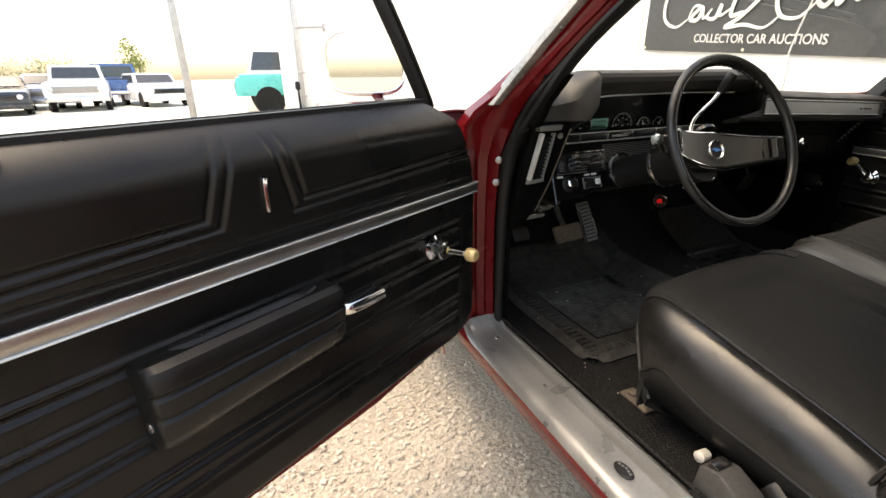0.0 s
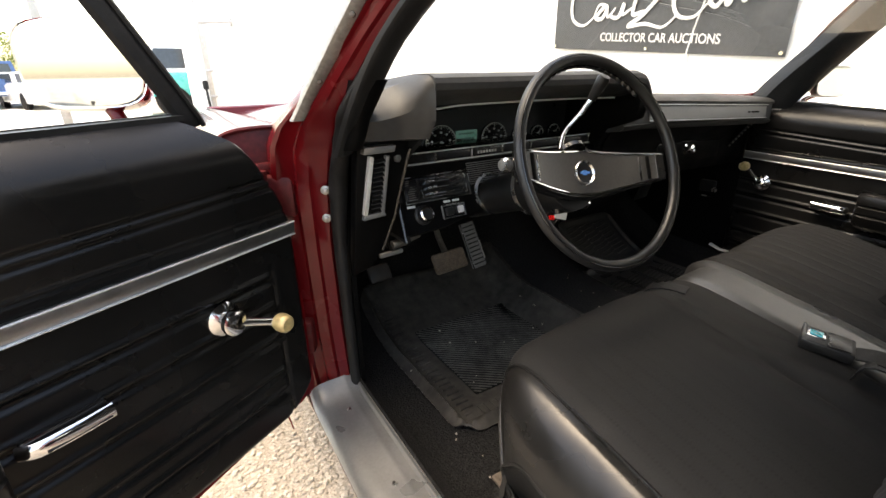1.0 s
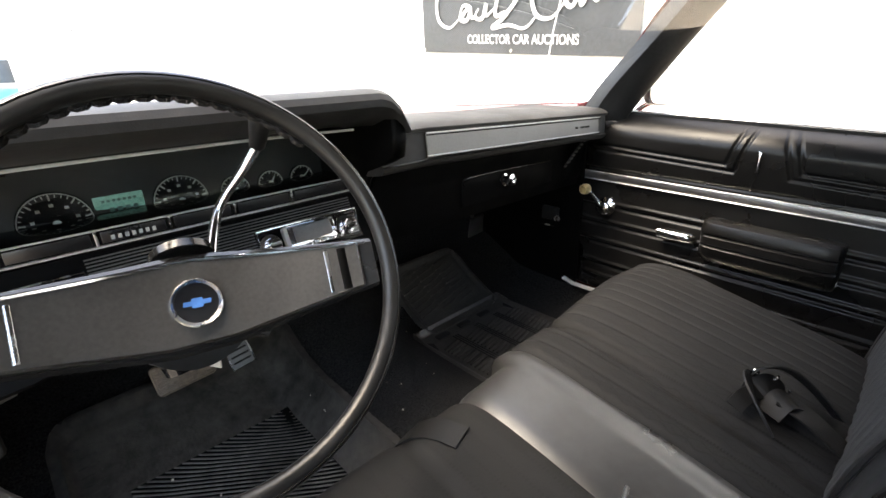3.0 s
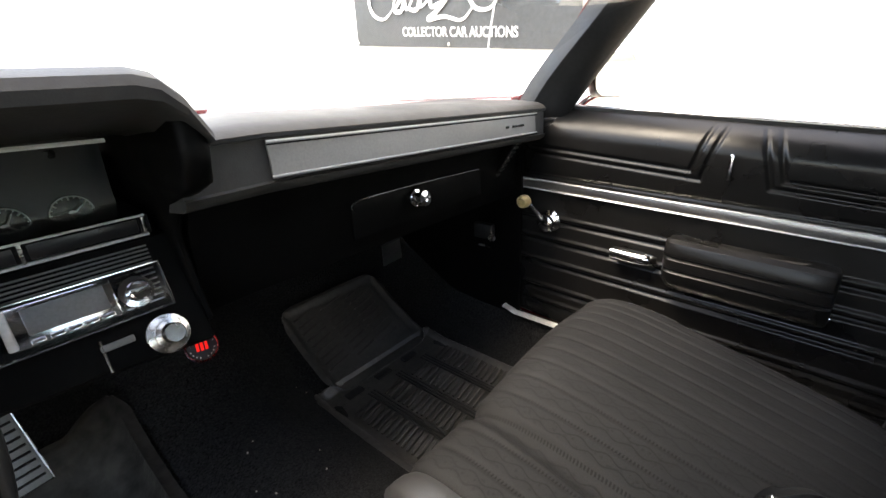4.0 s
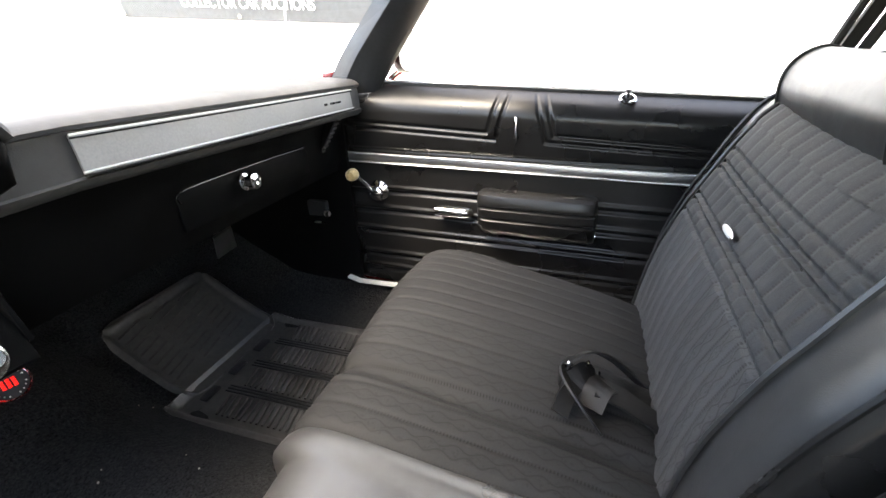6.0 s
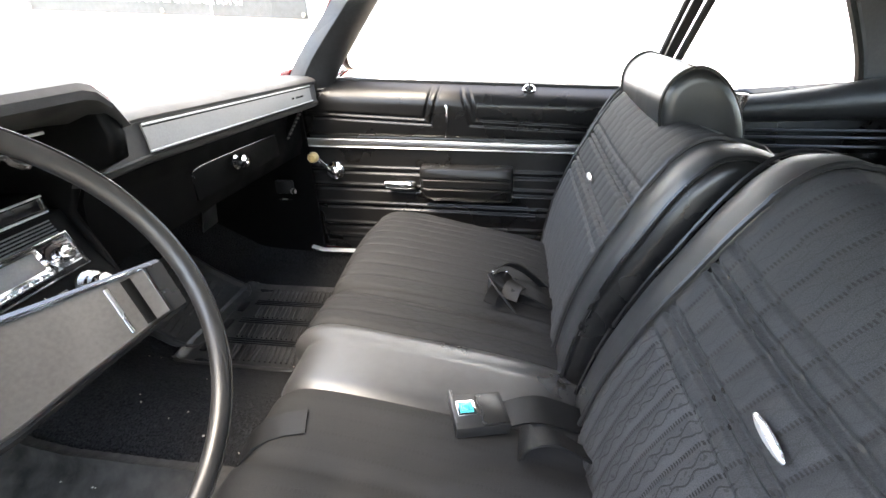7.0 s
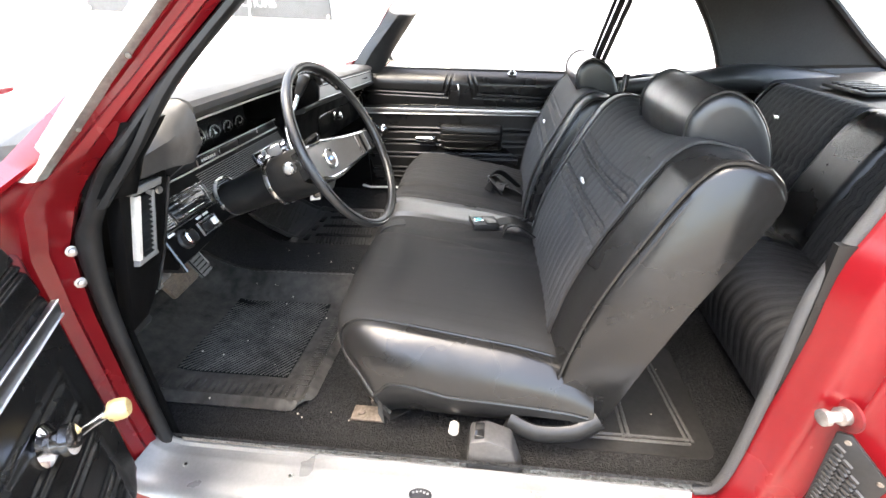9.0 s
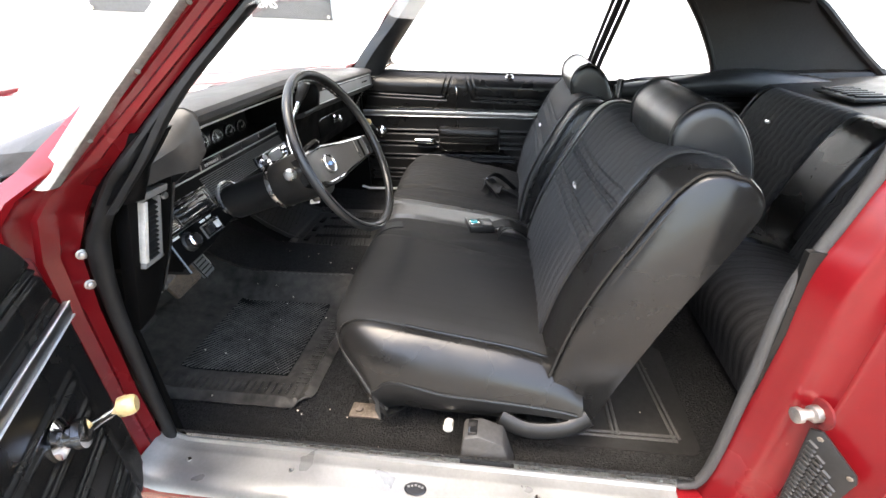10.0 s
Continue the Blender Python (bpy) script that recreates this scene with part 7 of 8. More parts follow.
seat_back(-0.012, -0.70)
seat_back(0.012, 0.70)
b = BM()
lathe(b, [(0.011, -0.02), (0.0115, 0.002), (0.008, 0.005), (0, 0.006)], (-0.735, -0.625, 0.478), (-1, 0, 0.1), 16)
part("release_cap", b, PALE_TRIM, bench, "bright round-ended metal cap")
brk = thing("seat_bracket", "small rusty steel bracket on the carpet", "bracket", (-0.65, -0.41, 0.41))
b = BM()
bx(b, (-0.655, -0.405, 0.418), (0.045, 0.085, 0.008), 0.003)
lathe(b, [(0.011, 0), (0.011, 0.006), (0, 0.007)], (-0.655, -0.385, 0.421), (0, 0, 1), 6)
part("plate", b, RUST, brk)

# ---- seat belts ----
rt = thing("belt_retractor", "black plastic belt retractor box on the carpet", "belt retractor", (-0.79, -0.71, 0.43))
b = BM()
pts = [(-0.80, -0.655, 0.425), (-0.80, -0.775, 0.425), (-0.80, -0.75, 0.515), (-0.80, -0.70, 0.535), (-0.80, -0.665, 0.525)]
prism(b, pts, (0.055, 0, 0), 0.006)
part("case", b, mk("scuffed_grey_plastic", (0.035, 0.034, 0.033), 0.45, var=0.3, scale=18, bump=0.1), rt)
b = BM()
bx(b, (-0.774, -0.685, 0.533), (0.036, 0.02, 0.012), 0.003)
part("mouth", b, GLOSS_BLACK, rt)
bk_ = thing("belt_buckle", "black seat belt buckle with a teal square button", "belt buckle", (-0.131, -0.645, 0.685))
RB = Matrix.Rotation(radians(18), 3, "Z") @ Matrix.Rotation(radians(5), 3, "X")
b = BM()
bx(b, (-0.128, -0.655, 0.700), (0.066, 0.080, 0.020), 0.003, RB)
bcase = part("case", b, PLASTIC, bk_)
b = BM()
bx(b, (-0.129, -0.617, 0.703), (0.067, 0.006, 0.021), 0.002, RB)
part("mouth_plate", b, VINYL_GREY, bcase, "worn grey edge of the buckle's mouth")
b = BM()
bx(b, (-0.126, -0.672, 0.7105), (0.056, 0.034, 0.003), 0.001, RB)
part("cover_step", b, VINYL, bcase)
b = BM()
bx(b, (-0.131, -0.637, 0.7125), (0.028, 0.028, 0.004), 0.001, RB)
part("button_rim", b, CHROME, bk_)
b = BM()
bx(b, (-0.131, -0.637, 0.7150), (0.020, 0.020, 0.003), 0.001, RB)
part("button", b, TEAL_BTN, bk_, "teal release button")
for q in (0.0072, 0.0042):
    b = BM()
    tube(b, [Vector((-0.131, -0.637, 0.7168)) + RB @ Vector((cx * q, cy * q, 0)) for cx, cy in ((-1, -1), (1, -1), (1, 1), (-1, 1))], 0.0006, 4, True)
    part("square_line", b, WORN_CHROME, bk_)
b = BM()
ribbon(b, spline([(-0.125, -0.69, 0.698), (-0.118, -0.72, 0.705), (-0.11, -0.75, 0.70), (-0.09, -0.80, 0.665), (-0.085, -0.83, 0.645)], 4), 0.046, 0.003, (1, 0, 0.1))
part("strap", b, WEBBING, bk_)
b = BM()
ribbon(b, spline([(-0.165, -0.715, 0.688), (-0.172, -0.73, 0.712), (-0.165, -0.76, 0.708), (-0.155, -0.80, 0.675), (-0.15, -0.83, 0.65)], 4), 0.046, 0.003, (0.8, 0.2, -0.3))
part("strap", b, WEBBING, bk_)
sb_ = thing("belt_strap", "black belt webbing hanging over the seat's front edge", "belt strap", (-0.2, -0.4, 0.71))
b = BM()
ribbon(b, [cushion(x, k, 0.0035) for x, k in ((-0.196, NP - 34), (-0.205, NP - 31), (-0.215, NP - 28), (-0.228, NP - 25), (-0.242, NP - 21), (-0.252, NP - 17), (-0.258, NP - 12), (-0.26, NP - 7))], 0.042, 0.0025, (1, 0.25, 0))
part("webbing", b, WEBBING, sb_)
cb = thing("folded_belt", "crumpled bundle of black seat belt webbing", "seat belt", (0.22, -0.67, 0.69))
FOLDS = (
    ([(0.160, -0.705, 0.672), (0.165, -0.675, 0.712), (0.188, -0.650, 0.734), (0.225, -0.648, 0.722), (0.246, -0.665, 0.690)], (-0.25, 0.45, 0.85), 0.046),
    ([(0.250, -0.632, 0.696), (0.246, -0.650, 0.742), (0.268, -0.688, 0.752), (0.296, -0.735, 0.715), (0.300, -0.790, 0.664)], (0.75, 0.25, -0.6), 0.042),
    ([(0.210, -0.655, 0.690), (0.226, -0.668, 0.722), (0.250, -0.690, 0.712), (0.244, -0.715, 0.680)], (0.35, 0.6, 0.7), 0.044),
    ([(0.185, -0.690, 0.690), (0.215, -0.705, 0.716), (0.245, -0.725, 0.700), (0.25, -0.75, 0.676)], (0.55, 0.8, 0.2), 0.046),
    ([(0.222, -0.700, 0.712), (0.216, -0.755, 0.694), (0.206, -0.835, 0.646)], (1.0, 0.0, 0.1), 0.046),
    ([(0.150, -0.640, 0.699), (0.178, -0.648, 0.712), (0.212, -0.662, 0.716)], (0.2, 0.8, 0.5), 0.030),
)
for pts, across, width in FOLDS:
    b = BM()
    mid = Vector((0.225, -0.69, 0.690))
    ribbon(b, spline([mid + (Vector(p) - mid) * 0.78 for p in pts], 6), width * 0.82, 0.003, across)
    part("webbing", b, WEBBING, cb)
for c, sz in (((0.232, -0.648, 0.742), (0.010, 0.010, 0.008)), ((0.258, -0.676, 0.722), (0.008, 0.004, 0.026)), ((0.272, -0.705, 0.700), (0.012, 0.004, 0.004))):
    b = BM()
    bx(b, mid + (Vector(c) - mid) * 0.78, sz, 0.0015, Matrix.Rotation(0.5, 3, "X"))
    part("latch_tongue", b, CHROME, cb)

# ---- rear seat ----
rear = thing("rear_bench_seat", "black cloth and vinyl rear bench seat", "bench seat", (0, -1.55, 0.42))
RC = spline([(0, -1.32, 0.45), (0, -1.30, 0.56), (0, -1.31, 0.62), (0, -1.35, 0.655), (0, -1.45, 0.66), (0, -1.56, 0.635), (0, -1.63, 0.60)], 6)
RBK = spline([(0, -1.575, 0.60), (0, -1.60, 0.70), (0, -1.635, 0.80), (0, -1.68, 0.90), (0, -1.715, 0.96), (0, -1.755, 0.992), (0, -1.81, 0.985)], 8)


def rear_piece(name, prof, x0, x1, material, label, tufts=()):
    b = BM()
    n = max(5, round(abs(x1 - x0) / 0.006))
    run = [0.0]
    for k in range(1, len(prof)):
        run.append(run[-1] + (prof[k] - prof[k - 1]).length)
    rows, uv = [], []
    for k, p in enumerate(prof):
        row, uvr = [], []
        for i in range(n + 1):
            x = lerp(x0, x1, i / n)
            e = min(x - x0, x1 - x)
            lift = -0.012 * max(0, 1 - e / 0.02) ** 2
            lift -= sum(groove(p.z - z, 0.01, 0.007) for z in tufts)
            if material is CLOTH:
                ph = (x - x0) / COLUMN
                lift -= groove((ph - round(ph)) * COLUMN, 0.009, 0.0035)
            q = max(0, (abs(x) - 0.60) / 0.12)
            row.append(Vector((x, p.y + 0.0 * q - 0.05 * q * q + lift, p.z - 0.05 * q * q + lift)))
            uvr.append((x, run[k]))
        rows.append(row)
        uv.append(uvr)
    shell(b, rows, 0.01, uv)
    return part(name, b, material, rear, label, sharp=75)


rear_piece("seat_cloth", RC, -0.66, -0.09, CLOTH, "black brocade rear cushion")
rear_piece("seat_cloth", RC, 0.09, 0.66, CLOTH, "black brocade rear cushion")
rear_piece("centre_panel", RC, -0.09, 0.09, VINYL, "black vinyl centre panel")
rear_piece("back_cloth", RBK, -0.60, -0.10, CLOTH, "quilted black brocade rear back", (0.80, 0.815, 0.87, 0.885))
rear_piece("back_cloth", RBK, 0.10, 0.60, CLOTH, "quilted black brocade rear back", (0.80, 0.815, 0.87, 0.885))
rear_piece("centre_panel", RBK, -0.10, 0.10, VINYL, "black vinyl centre panel")
rear_piece("side_panel", RBK, -0.74, -0.60, VINYL, "black vinyl end panel")
rear_piece("side_panel", RBK, 0.60, 0.74, VINYL, "black vinyl end panel")
for x in (-0.33, 0.36):
    b = BM()
    lathe(b, [(0.0, -0.001), (1.0, 0.0), (0.8, 0.4), (0.0, 0.6)], (0, 0, 0), (0, 0, 1), 18)
    moved(b, Matrix.Translation((x, -1.655, 0.913)) @ Matrix.Rotation(radians(-68), 4, "X") @ Matrix.Diagonal((0.022, 0.006, 0.006, 1)))
    part("emblem", b, BRIGHT, rear, "slim chrome oval emblem")
spk = thing("shelf_item", "flat black plastic cover lying on the package shelf", "cover", (0.36, -1.9, 1.0))
b = BM()
bx(b, (0.36, -1.90, 1.003), (0.24, 0.13, 0.012), 0.005)

cov = part("cover", b, PLASTIC, spk)
for k in range(6):
    b = BM()
    bx(b, (0.27 + k * 0.036, -1.90, 1.012), (0.016, 0.10, 0.008), 0.003)
    part("rib", b, PLASTIC, cov)

# ---- floor mats ----
def draped(x, y, h=0.0):
    return Vector((x, y, floor_z(x, y) + 0.006 + h))


def mat_sheet(b, outline, height):
    """Outline as a function of (s, t) in 0..1 to x, y; height adds relief."""
    n, m = 56, 60
    rows = []
    for j in range(m + 1):
        row = []
        for i in range(n + 1):
            x, y = outline(i / n, j / m)
            row.append(draped(x, y, height(x, y, i / n, j / m)))
        rows.append(row)
    shell(b, rows, 0.005)


def rounded(x0, x1, y0, y1, r, skew=0.0):
    def f(s, t):
        x, y = lerp(x0, x1, s), lerp(y0, y1, t)
        dx, dy = min(x - x0, x1 - x), min(y - y0, y1 - y)
        if dx < r and dy < r:
            # pull the corner in
            cx = x0 + r if x - x0 < x1 - x else x1 - r
            cy = y0 + r if y - y0 < y1 - y else y1 - r
            vx, vy = x - cx, y - cy
            big = max(abs(vx), abs(vy)) / max(1e-6, math.hypot(vx, vy))
            x, y = cx + vx * big, cy + vy * big
        return x + skew * (y - y0), y
    return f


fm = thing("driver_floor_mat", "worn dusty black rubber floor mat with a ribbed heel pad", "floor mat", (-0.4, 0.0, 0.41))
RIBX0, RIBX1, RIBY0, RIBY1 = -0.556, -0.215, -0.142, 0.188


def mat_relief(x, y, s, t):
    e = min(x + 0.665, -0.115 - x, y + 0.245, 0.40 - y)
    h = groove(e - 0.018, 0.012, 0.015) - groove(e - 0.036, 0.008, 0.003) + groove(e - 0.055, 0.007, 0.005) + 0.0025 * noise.noise(Vector((x * 7, y * 7, 0)))
    if e < 0.05:
        h += 0.0015 * math.sin(y * 260) * (abs(x + 0.39) > 0.2)
    return h + 0.012 * max(0, (y - 0.3) / 0.1)


b = BM()
mat_sheet(b, rounded(-0.665, -0.115, -0.245, 0.40, 0.07), mat_relief)
mt = part("mat_sheet", b, MAT_RUBBER, fm, sharp=70)
# Black sheet under the ribs: the shade of their gaps, as colour.
b = BM()
shell(b, [[draped(lerp(RIBX0, RIBX1, i / 8), lerp(RIBY0, RIBY1, j / 24), 0.0075) for i in range(9)] for j in range(25)], 0.003)
part("heel_pad", b, MATTE_BLACK, mt)
# ribs that run aslant over the heel pad, coloured paler for the light they catch
RD, RN = Vector((0.79, -0.613)), Vector((0.613, 0.79))
for k in range(-32, 33):
    o = Vector((-0.385, 0.026)) + RN * (k * 0.0103)
    lo_, hi_ = -1.0, 1.0
    for n_, a, c in ((0, RIBX0 + 0.001, RIBX1 - 0.001), (1, RIBY0 + 0.001, RIBY1 - 0.001)):
        q = sorted(((a - o[n_]) / RD[n_], (c - o[n_]) / RD[n_]))
        lo_, hi_ = max(lo_, q[0]), min(hi_, q[1])
    if hi_ - lo_ < 0.012:
        continue
    b = BM()
    tube(b, [draped(*(o + RD * lerp(lo_, hi_, q / 6)), 0.0083) for q in range(7)], 0.0022, 5)
    part("rib", b, RIB_RUBBER, mt)
b = BM()
for k in range(26):
    y = lerp(-0.19, 0.33, k / 25)
    for x in (-0.605,):
        tube(b, [draped(x - 0.018, y, 0.008), draped(x + 0.018, y, 0.008)], 0.003, 5)
for k in range(22):
    x = lerp(-0.58, -0.2, k / 21)
    tube(b, [draped(x, -0.212, 0.008), draped(x, -0.180, 0.008)], 0.003, 5)
part("border_tread", b, MAT_RUBBER, mt)

PMAT = mk("dark_floor_mat_rubber", (0.014, 0.0135, 0.0125), 0.42, scale=9, fine=80, bump=0.3, bscale=130, dist=0.001, col2=(0.04, 0.037, 0.033))
pm = thing("passenger_floor_mat", "black rubber floor mat with ribbed panels, folded up at the front", "floor mat", (0.42, 0.1, 0.41))
b = BM()


def pm_relief(x, y, s, t):
    e = min(x - 0.20, 0.628 - x, y + 0.17, 0.222 - y)
    return groove(e - 0.014, 0.012, 0.013) - groove(e - 0.034, 0.008, 0.002)


mat_sheet(b, rounded(0.20, 0.628, -0.17, 0.222, 0.05), pm_relief)
mt2 = part("mat_sheet", b, PMAT, pm, sharp=70)


def toe_lift(y):
    return 0.006 + 0.035 * max(0, (y - 0.20) / 0.23)


def flap_relief(x, y, s, t):
    e = min(x - 0.255, 0.602 - x, 0.432 - y)
    return toe_lift(y) + groove(e - 0.012, 0.011, 0.008) - groove(e - 0.03, 0.008, 0.002)


b = BM()
mat_sheet(b, rounded(0.255, 0.602, 0.175, 0.432, 0.06), flap_relief)
part("toe_flap", b, PMAT, mt2, sharp=70)
for px in (0.242, 0.338, 0.434, 0.530):
    for k in range(15):
        y = -0.122 + k * 0.0155
        b = BM()
        tube(b, [draped(px, y, 0.0065), draped(px + 0.062, y + 0.012, 0.0065)], 0.0032, 5)
        part("rib", b, MAT_RUBBER, mt2)
    if px < 0.5:
        b = BM()
        for dx in (-0.009, 0.0, 0.009):
            tube(b, [draped(px + 0.079 + dx, y, 0.006) for y in (-0.13, 0.0, 0.13)], 0.0026, 5)
        part("divider", b, RUBBER, mt2)
        b = BM()
        bx(b, draped(px + 0.05, 0.158, 0.006), (0.05, 0.022, 0.008), 0.003)
        part("raised_block", b, RUBBER, mt2)
for px in (0.285, 0.375, 0.465):
    for k in range(9):
        b = BM()
        q = 0.245 + k * 0.018
        tube(b, [draped(px, q, toe_lift(q) + 0.005), draped(px + 0.07, q + 0.012, toe_lift(q + 0.012) + 0.005)], 0.0028, 5)
        part("rib", b, MAT_RUBBER, mt2)

PALE_RIB = mk("dusty_rubber_rib", (0.034, 0.033, 0.031), 0.6, scale=20, var=0.4, bump=0.2)
rm = thing("rear_floor_mat", "black rubber rear floor mat with pale raised ribs", "floor mat", (-0.5, -1.02, 0.41))
b = BM()
mat_sheet(b, rounded(-0.70, -0.33, -1.19, -0.86, 0.03), lambda x, y, s, t: 0.002)
mt3 = part("mat_sheet", b, RUBBER, rm)
for pts in (((-0.66, -0.885), (-0.66, -1.145)), ((-0.66, -0.885), (-0.40, -0.90)), ((-0.66, -1.145), (-0.38, -1.115)), ((-0.66, -1.01), (-0.38, -1.005))):
    for dd in (-0.006, 0.006):
        b = BM()
        (xa, ya), (xb, yb) = pts
        hz = abs(xb - xa) < 0.01
        tube(b, [draped(lerp(xa, xb, q / 6) + (dd if hz else 0), lerp(ya, yb, q / 6) + (0 if hz else dd), 0.004) for q in range(7)], 0.0036, 6)
        part("raised_rib", b, PALE_RIB, mt3)
# crumbs on the carpet
deb = thing("carpet_crumbs", "tiny pale crumbs and grit on the black carpet", "grit", (0, -0.1, 0.4), "", "stuff")
rnd = random.Random(11)
b = BM()
for k in range(90):
    x, y = rnd.uniform(-0.78, 0.6), rnd.uniform(-1.15, 0.3)
    r = rnd.uniform(0.0008, 0.0022)
    bx(b, (x, y, floor_z(x, y) + 0.006 + (0.012 if -0.66 < x < -0.12 and y > -0.24 else 0) + r), (r * 2, r * 1.6, r * 1.4), 0, Matrix.Rotation(rnd.uniform(0, 3), 3, "Z"))
part("crumbs", b, STONE, deb, smooth=False)


# ---- parked vehicles and trees beyond the yard ----
def paint(name, col, rough=0.3):
    return mk(name, col, rough, coat=0.5, var=0.08, scale=3, bump=0)


DARKGLASS = mk("dark_car_glass", (0.03, 0.035, 0.04), 0.08, bump=0, spec=0.8)
LAMP = mk("lamp_lens", (0.6, 0.6, 0.58), 0.15, bump=0)
TAIL = mk("tail_lens", (0.4, 0.02, 0.02), 0.2, bump=0)


def vehicle(name, label, x, y, turn, body, L, W, H, hood, cab0, cab1, belt_h, clear, tyre, two_tone=None, pickup=False, front_dark=False):
    """A parked vehicle, nose along -y before it is turned."""
    V = thing(name, label, "pickup truck" if pickup else "car", (0, 0, 0))
    hw = W / 2

    def put(pname, b, material, parent=None, lab=""):
        return part(pname, b, material, parent or V, lab)

    b = BM()
    prof = [(-L / 2, clear + 0.05), (-L / 2 - 0.02, belt_h * 0.62), (-L / 2 + 0.04, hood), (-L / 2 + 0.3, hood + 0.05), (cab0 - 0.25, belt_h - 0.02), (cab0, belt_h), (cab1, belt_h), (L / 2 - 0.05, belt_h - 0.04), (L / 2, belt_h * 0.75), (L / 2 - 0.03, clear + 0.08)]
    rings = []
    for k, sx in enumerate((-hw, -hw + 0.03, -hw + 0.12, 0, hw - 0.12, hw - 0.03, hw)):
        q = (0.90, 0.96, 1.0, 1.01, 1.0, 0.96, 0.90)[k]
        rings.append([(sx, yy * (0.985 if k in (0, 6) else 1), clear + (zz - clear) * q) for yy, zz in prof])
    loft(b, rings)
    put("body", b, body)
    b = BM()
    tw = hw - 0.16
    base = [(-hw + 0.06, cab0), (hw - 0.06, cab0), (hw - 0.06, cab1), (-hw + 0.06, cab1)]
    slope = 0.42 if not pickup else 0.25
    topr = [(-tw, cab0 + slope), (tw, cab0 + slope), (tw, cab1 - slope * (0.7 if not pickup else 0.2)), (-tw, cab1 - slope * (0.7 if not pickup else 0.2))]
    loft(b, [[(px, py, belt_h - 0.02) for px, py in base], [(lerp(a[0], c[0], 0.85), lerp(a[1], c[1], 0.85), H - 0.06) for a, c in zip(base, topr)], [(px, py, H) for px, py in topr]])
    cabin = put("cabin", b, two_tone or body)
    for a, c in ((0, 1), (1, 2), (2, 3), (3, 0)):
        b = BM()
        q = []
        for (i, t, h) in ((a, 0.12, 0.12), (c, 0.12, 0.12), (c, 0.8, 0.84), (a, 0.8, 0.84)):
            o = c if i == a else a
            p0 = Vector((*base[i], belt_h)).lerp(Vector((*topr[i], H)), h)
            p1 = Vector((*base[o], belt_h)).lerp(Vector((*topr[o], H)), h)
            q.append(p0.lerp(p1, 0.07))
        mid = sum(q, Vector()) / 4
        nrm = (q[1] - q[0]).cross(q[3] - q[0]).normalized()
        if nrm.dot(mid - Vector((0, (cab0 + cab1) / 2, mid.z))) < 0:
            nrm = -nrm
        prism(b, [p + nrm * 0.004 for p in q], nrm * 0.012)
        put("window", b, DARKGLASS, cabin)
    # nose: grille, lamps, bumper
    b = BM()
    bx(b, (0, -L / 2 - 0.015, hood * 0.78), (W * 0.72, 0.05, hood * 0.22), 0.01)
    put("grille", b, GLOSS_BLACK if front_dark else STEEL)
    b = BM()
    bx(b, (0, -L / 2 - 0.07, clear + 0.17), (W * 0.98, 0.12, 0.13), 0.03)
    put("bumper", b, CHROME if not front_dark else body)
    b = BM()
    bx(b, (0, L / 2 + 0.05, clear + 0.2), (W * 0.96, 0.12, 0.14), 0.03)
    put("bumper", b, CHROME)
    for s in (-1, 1):
        b = BM()
        lathe(b, [(0.085, 0), (0.085, 0.04), (0.06, 0.06), (0, 0.065)], (s * W * 0.38, -L / 2 - 0.02, hood * 0.80), (0, -1, 0), 16)
        put("headlight", b, LAMP)
        b = BM()
        bx(b, (s * W * 0.42, L / 2 + 0.0, belt_h * 0.78), (0.14, 0.05, 0.2), 0.01)
        put("tail_light", b, TAIL)
        for yy in (-L * 0.30, L * 0.29):
            b = BM()
            lathe(b, [(tyre * 0.6, -0.1), (tyre * 0.95, -0.1), (tyre, -0.07), (tyre, 0.07), (tyre * 0.95, 0.1), (tyre * 0.6, 0.1)], (s * (hw - 0.09), yy, tyre), (s, 0, 0), 24)
            w_ = put("wheel", b, RUBBER)
            b = BM()
            lathe(b, [(0, 0.07), (tyre * 0.3, 0.09), (tyre * 0.58, 0.06), (tyre * 0.6, 0.095)], (s * (hw - 0.09), yy, tyre), (s, 0, 0), 20)
            put("rim", b, LAMP if pickup else STEEL, w_)
            # Black disc behind the tyre: the wheel well's shade as a dark shape.
            b = BM()
            lathe(b, [(tyre * 1.18, -0.02), (tyre * 1.18, 0.02)], (s * (hw - 0.035), yy, tyre + 0.03), (s, 0, 0), 24)
            put("wheel_well_shade", b, GLOSS_BLACK)
    if pickup:
        # Black slab on the closed body stands for the bed's shaded hollow.
        b = BM()
        bx(b, (0, (cab1 + L / 2) / 2 + 0.04, belt_h - 0.02), (W * 0.82, L / 2 - cab1 - 0.2, 0.06), 0.01)
        put("bed_shade", b, GLOSS_BLACK)
    V.matrix_basis = Matrix.Translation((x, y, 0)) @ Matrix.Rotation(radians(turn), 4, "Z")
    return V


vehicle("parked_car", "black low car parked nose out in the bright lot", -9.6, 21.5, 16, paint("black_car_paint", (0.02, 0.02, 0.025)), 4.6, 1.85, 1.32, 0.80, -0.75, 1.5, 0.92, 0.2, 0.33, front_dark=True)
vehicle("parked_car", "silver-blue sedan parked in the lot", -9.0, 25.0, 14, paint("silver_car_paint", (0.35, 0.38, 0.45)), 4.8, 1.9, 1.42, 0.86, -0.8, 1.7, 0.98, 0.22, 0.33)
vehicle("parked_truck", "white old rounded pickup parked nose out", -7.4, 23.0, 10, paint("white_truck_paint", (0.75, 0.75, 0.72)), 4.7, 1.95, 1.72, 1.05, -0.6, 0.6, 1.15, 0.35, 0.36, pickup=True)
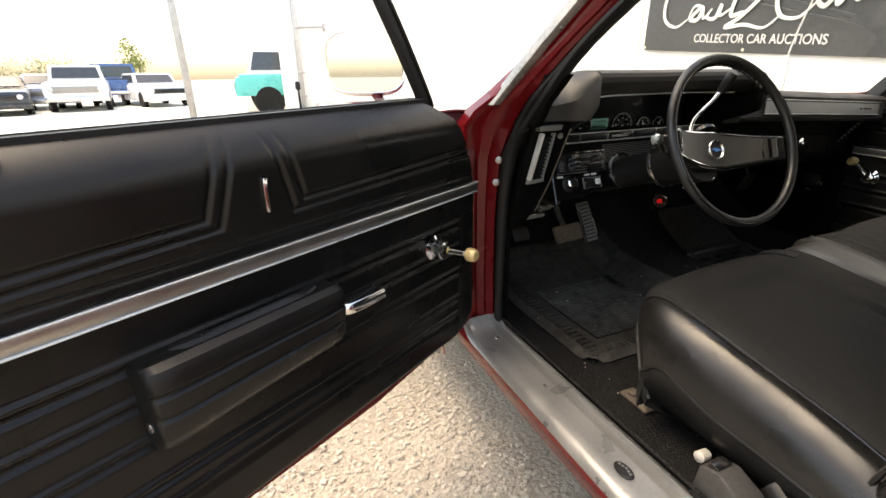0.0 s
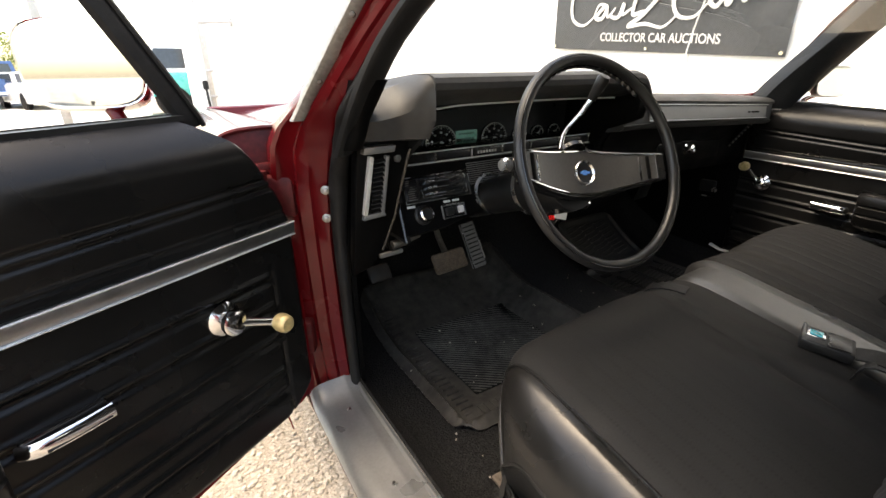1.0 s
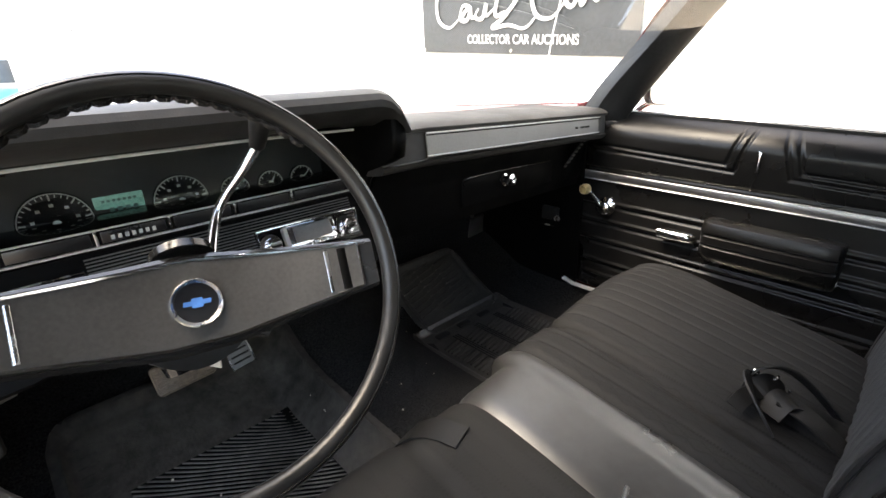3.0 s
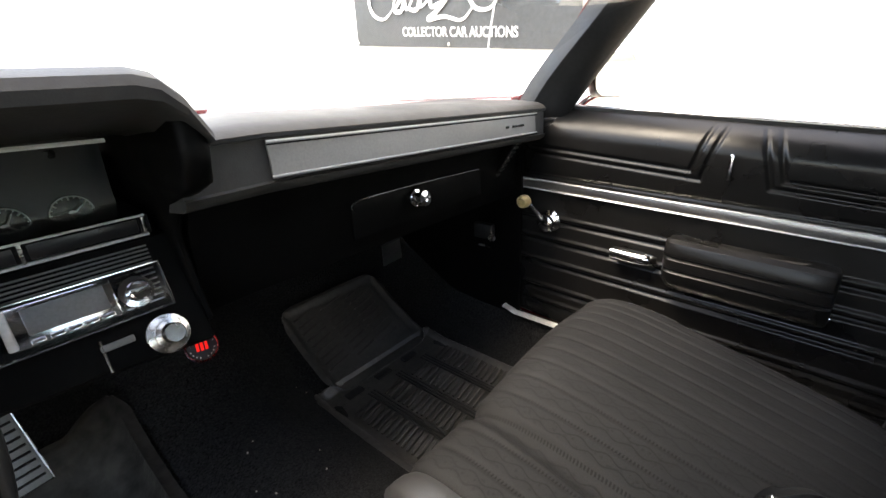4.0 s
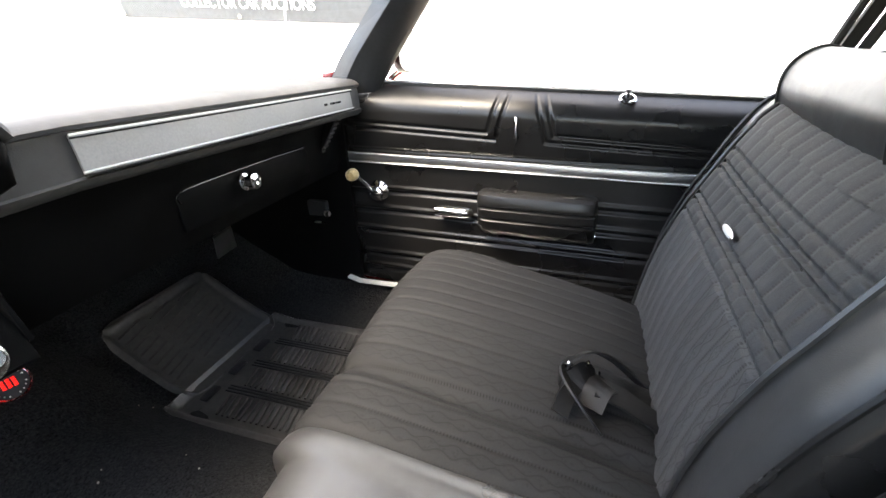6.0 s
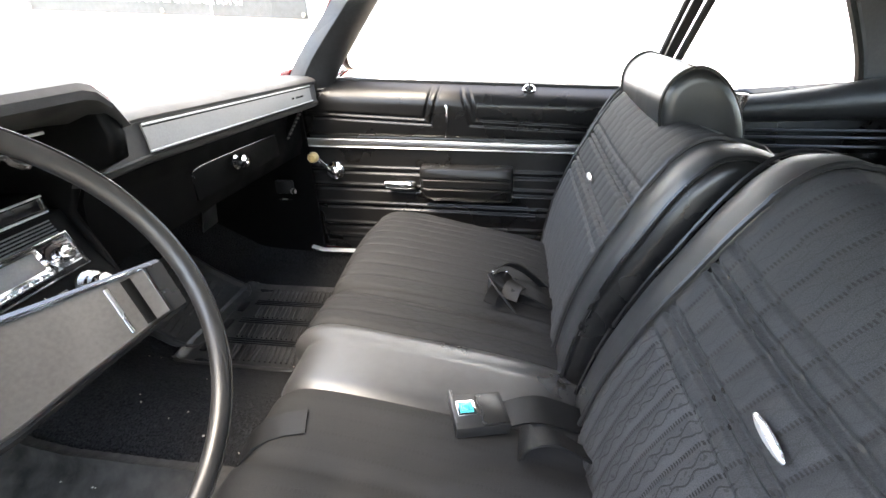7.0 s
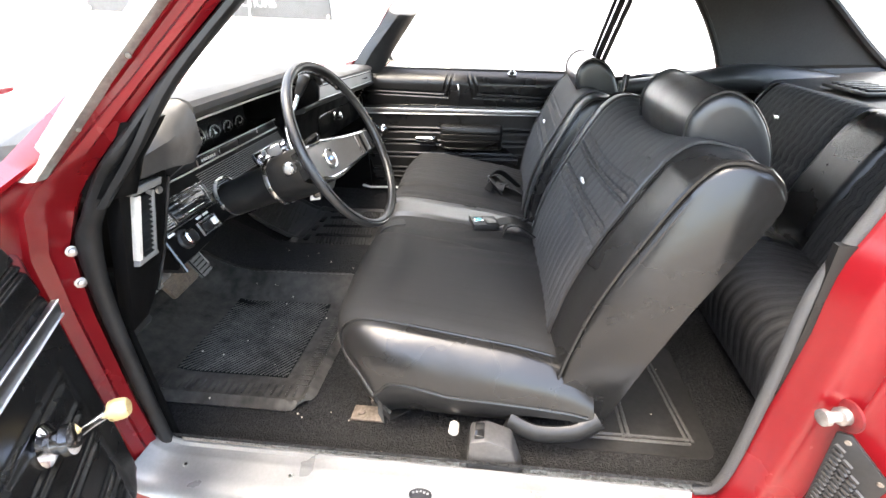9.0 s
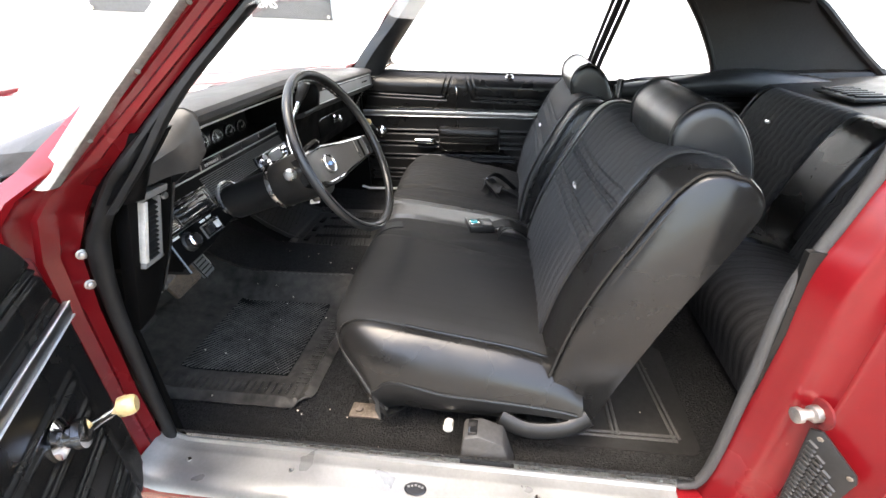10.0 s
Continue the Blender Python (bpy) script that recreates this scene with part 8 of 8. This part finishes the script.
vehicle("parked_truck", "blue pickup parked with its tail to the yard", -6.9, 27.0, 190, paint("blue_truck_paint", (0.05, 0.13, 0.33)), 5.4, 2.0, 1.85, 1.08, -0.9, 0.9, 1.18, 0.42, 0.4, pickup=True)
vehicle("parked_car", "white square-nosed sedan with a dark grille", -5.05, 24.5, 24, paint("white_car_paint", (0.75, 0.75, 0.74)), 4.7, 1.85, 1.40, 0.86, -0.7, 1.5, 0.96, 0.22, 0.33, front_dark=True)
vehicle("parked_truck", "tall teal and white pickup parked beside the building", 1.0, 16.95, -90, paint("teal_truck_paint", (0.07, 0.45, 0.40)), 5.0, 1.95, 2.07, 1.18, -2.1, -0.6, 1.30, 0.55, 0.45, two_tone=paint("white_cab_paint", (0.75, 0.76, 0.75)), pickup=True)


def tree(name, label, x, y, h, crown_r, seed, leaf):
    rnd = random.Random(seed)
    T = thing(name, label, "tree", (x, y, 0))
    b = BM()
    tube(b, spline([(x, y, 0), (x + 0.05, y, h * 0.3), (x - 0.05, y, h * 0.62)], 4), [0.14 * h / 5 * (1 - 0.06 * k) for k in range(9)], 8)
    part("trunk", b, BARK, T)
    vs, fs = [], []
    for k in range(7):
        b = BM()
        a = rnd.uniform(0, 6.28)
        e = Vector((x + math.cos(a) * crown_r * 0.7, y + math.sin(a) * crown_r * 0.7, h * rnd.uniform(0.6, 0.95)))
        tube(b, spline([(x, y, h * rnd.uniform(0.35, 0.6)), Vector((x, y, h * 0.6)).lerp(e, 0.5) + Vector((0, 0, 0.1)), e], 3), [0.05 * h / 5, 0.045 * h / 5, 0.04 * h / 5, 0.03 * h / 5, 0.025 * h / 5, 0.02 * h / 5, 0.01 * h / 5], 6)
        part("limb", b, BARK, T)
        for q in range(150):
            c = e + Vector((rnd.gauss(0, 0.32), rnd.gauss(0, 0.32), rnd.gauss(0, 0.28))) * crown_r
            r = rnd.uniform(0.03, 0.08) * h / 3
            d1 = Vector((rnd.gauss(0, 1), rnd.gauss(0, 1), rnd.gauss(0, 1))).normalized() * r
            d2 = Vector((rnd.gauss(0, 1), rnd.gauss(0, 1), rnd.gauss(0, 1))).normalized() * r
            i = len(vs)
            vs += [c - d1, c + d2, c + d1, c - d2]
            fs.append((i, i + 1, i + 2, i + 3))
    me = bpy.data.meshes.new("crown")
    me.from_pydata([v - Vector((x, y, 0)) for v in vs], [], fs)
    me.materials.append(leaf)
    o = new("crown", me)
    o.parent = T


tree("tree", "small yellow-green tree beyond the parked cars", -7.75, 40.0, 3.5, 1.0, 4, mk("pale_leaves", (0.16, 0.19, 0.05), 0.7, var=0.4, scale=3, bump=0))
for k, (x, y, h) in enumerate(((-24.0, 58.0, 2.4), (-21.0, 60.0, 2.7), (-22.6, 57.0, 2.3), (-18.2, 60.0, 2.9), (-27.0, 60.0, 2.5))):
    tree("tree", "dark distant tree beyond the lot", x, y, h, 1.9, 20 + k, LEAF)
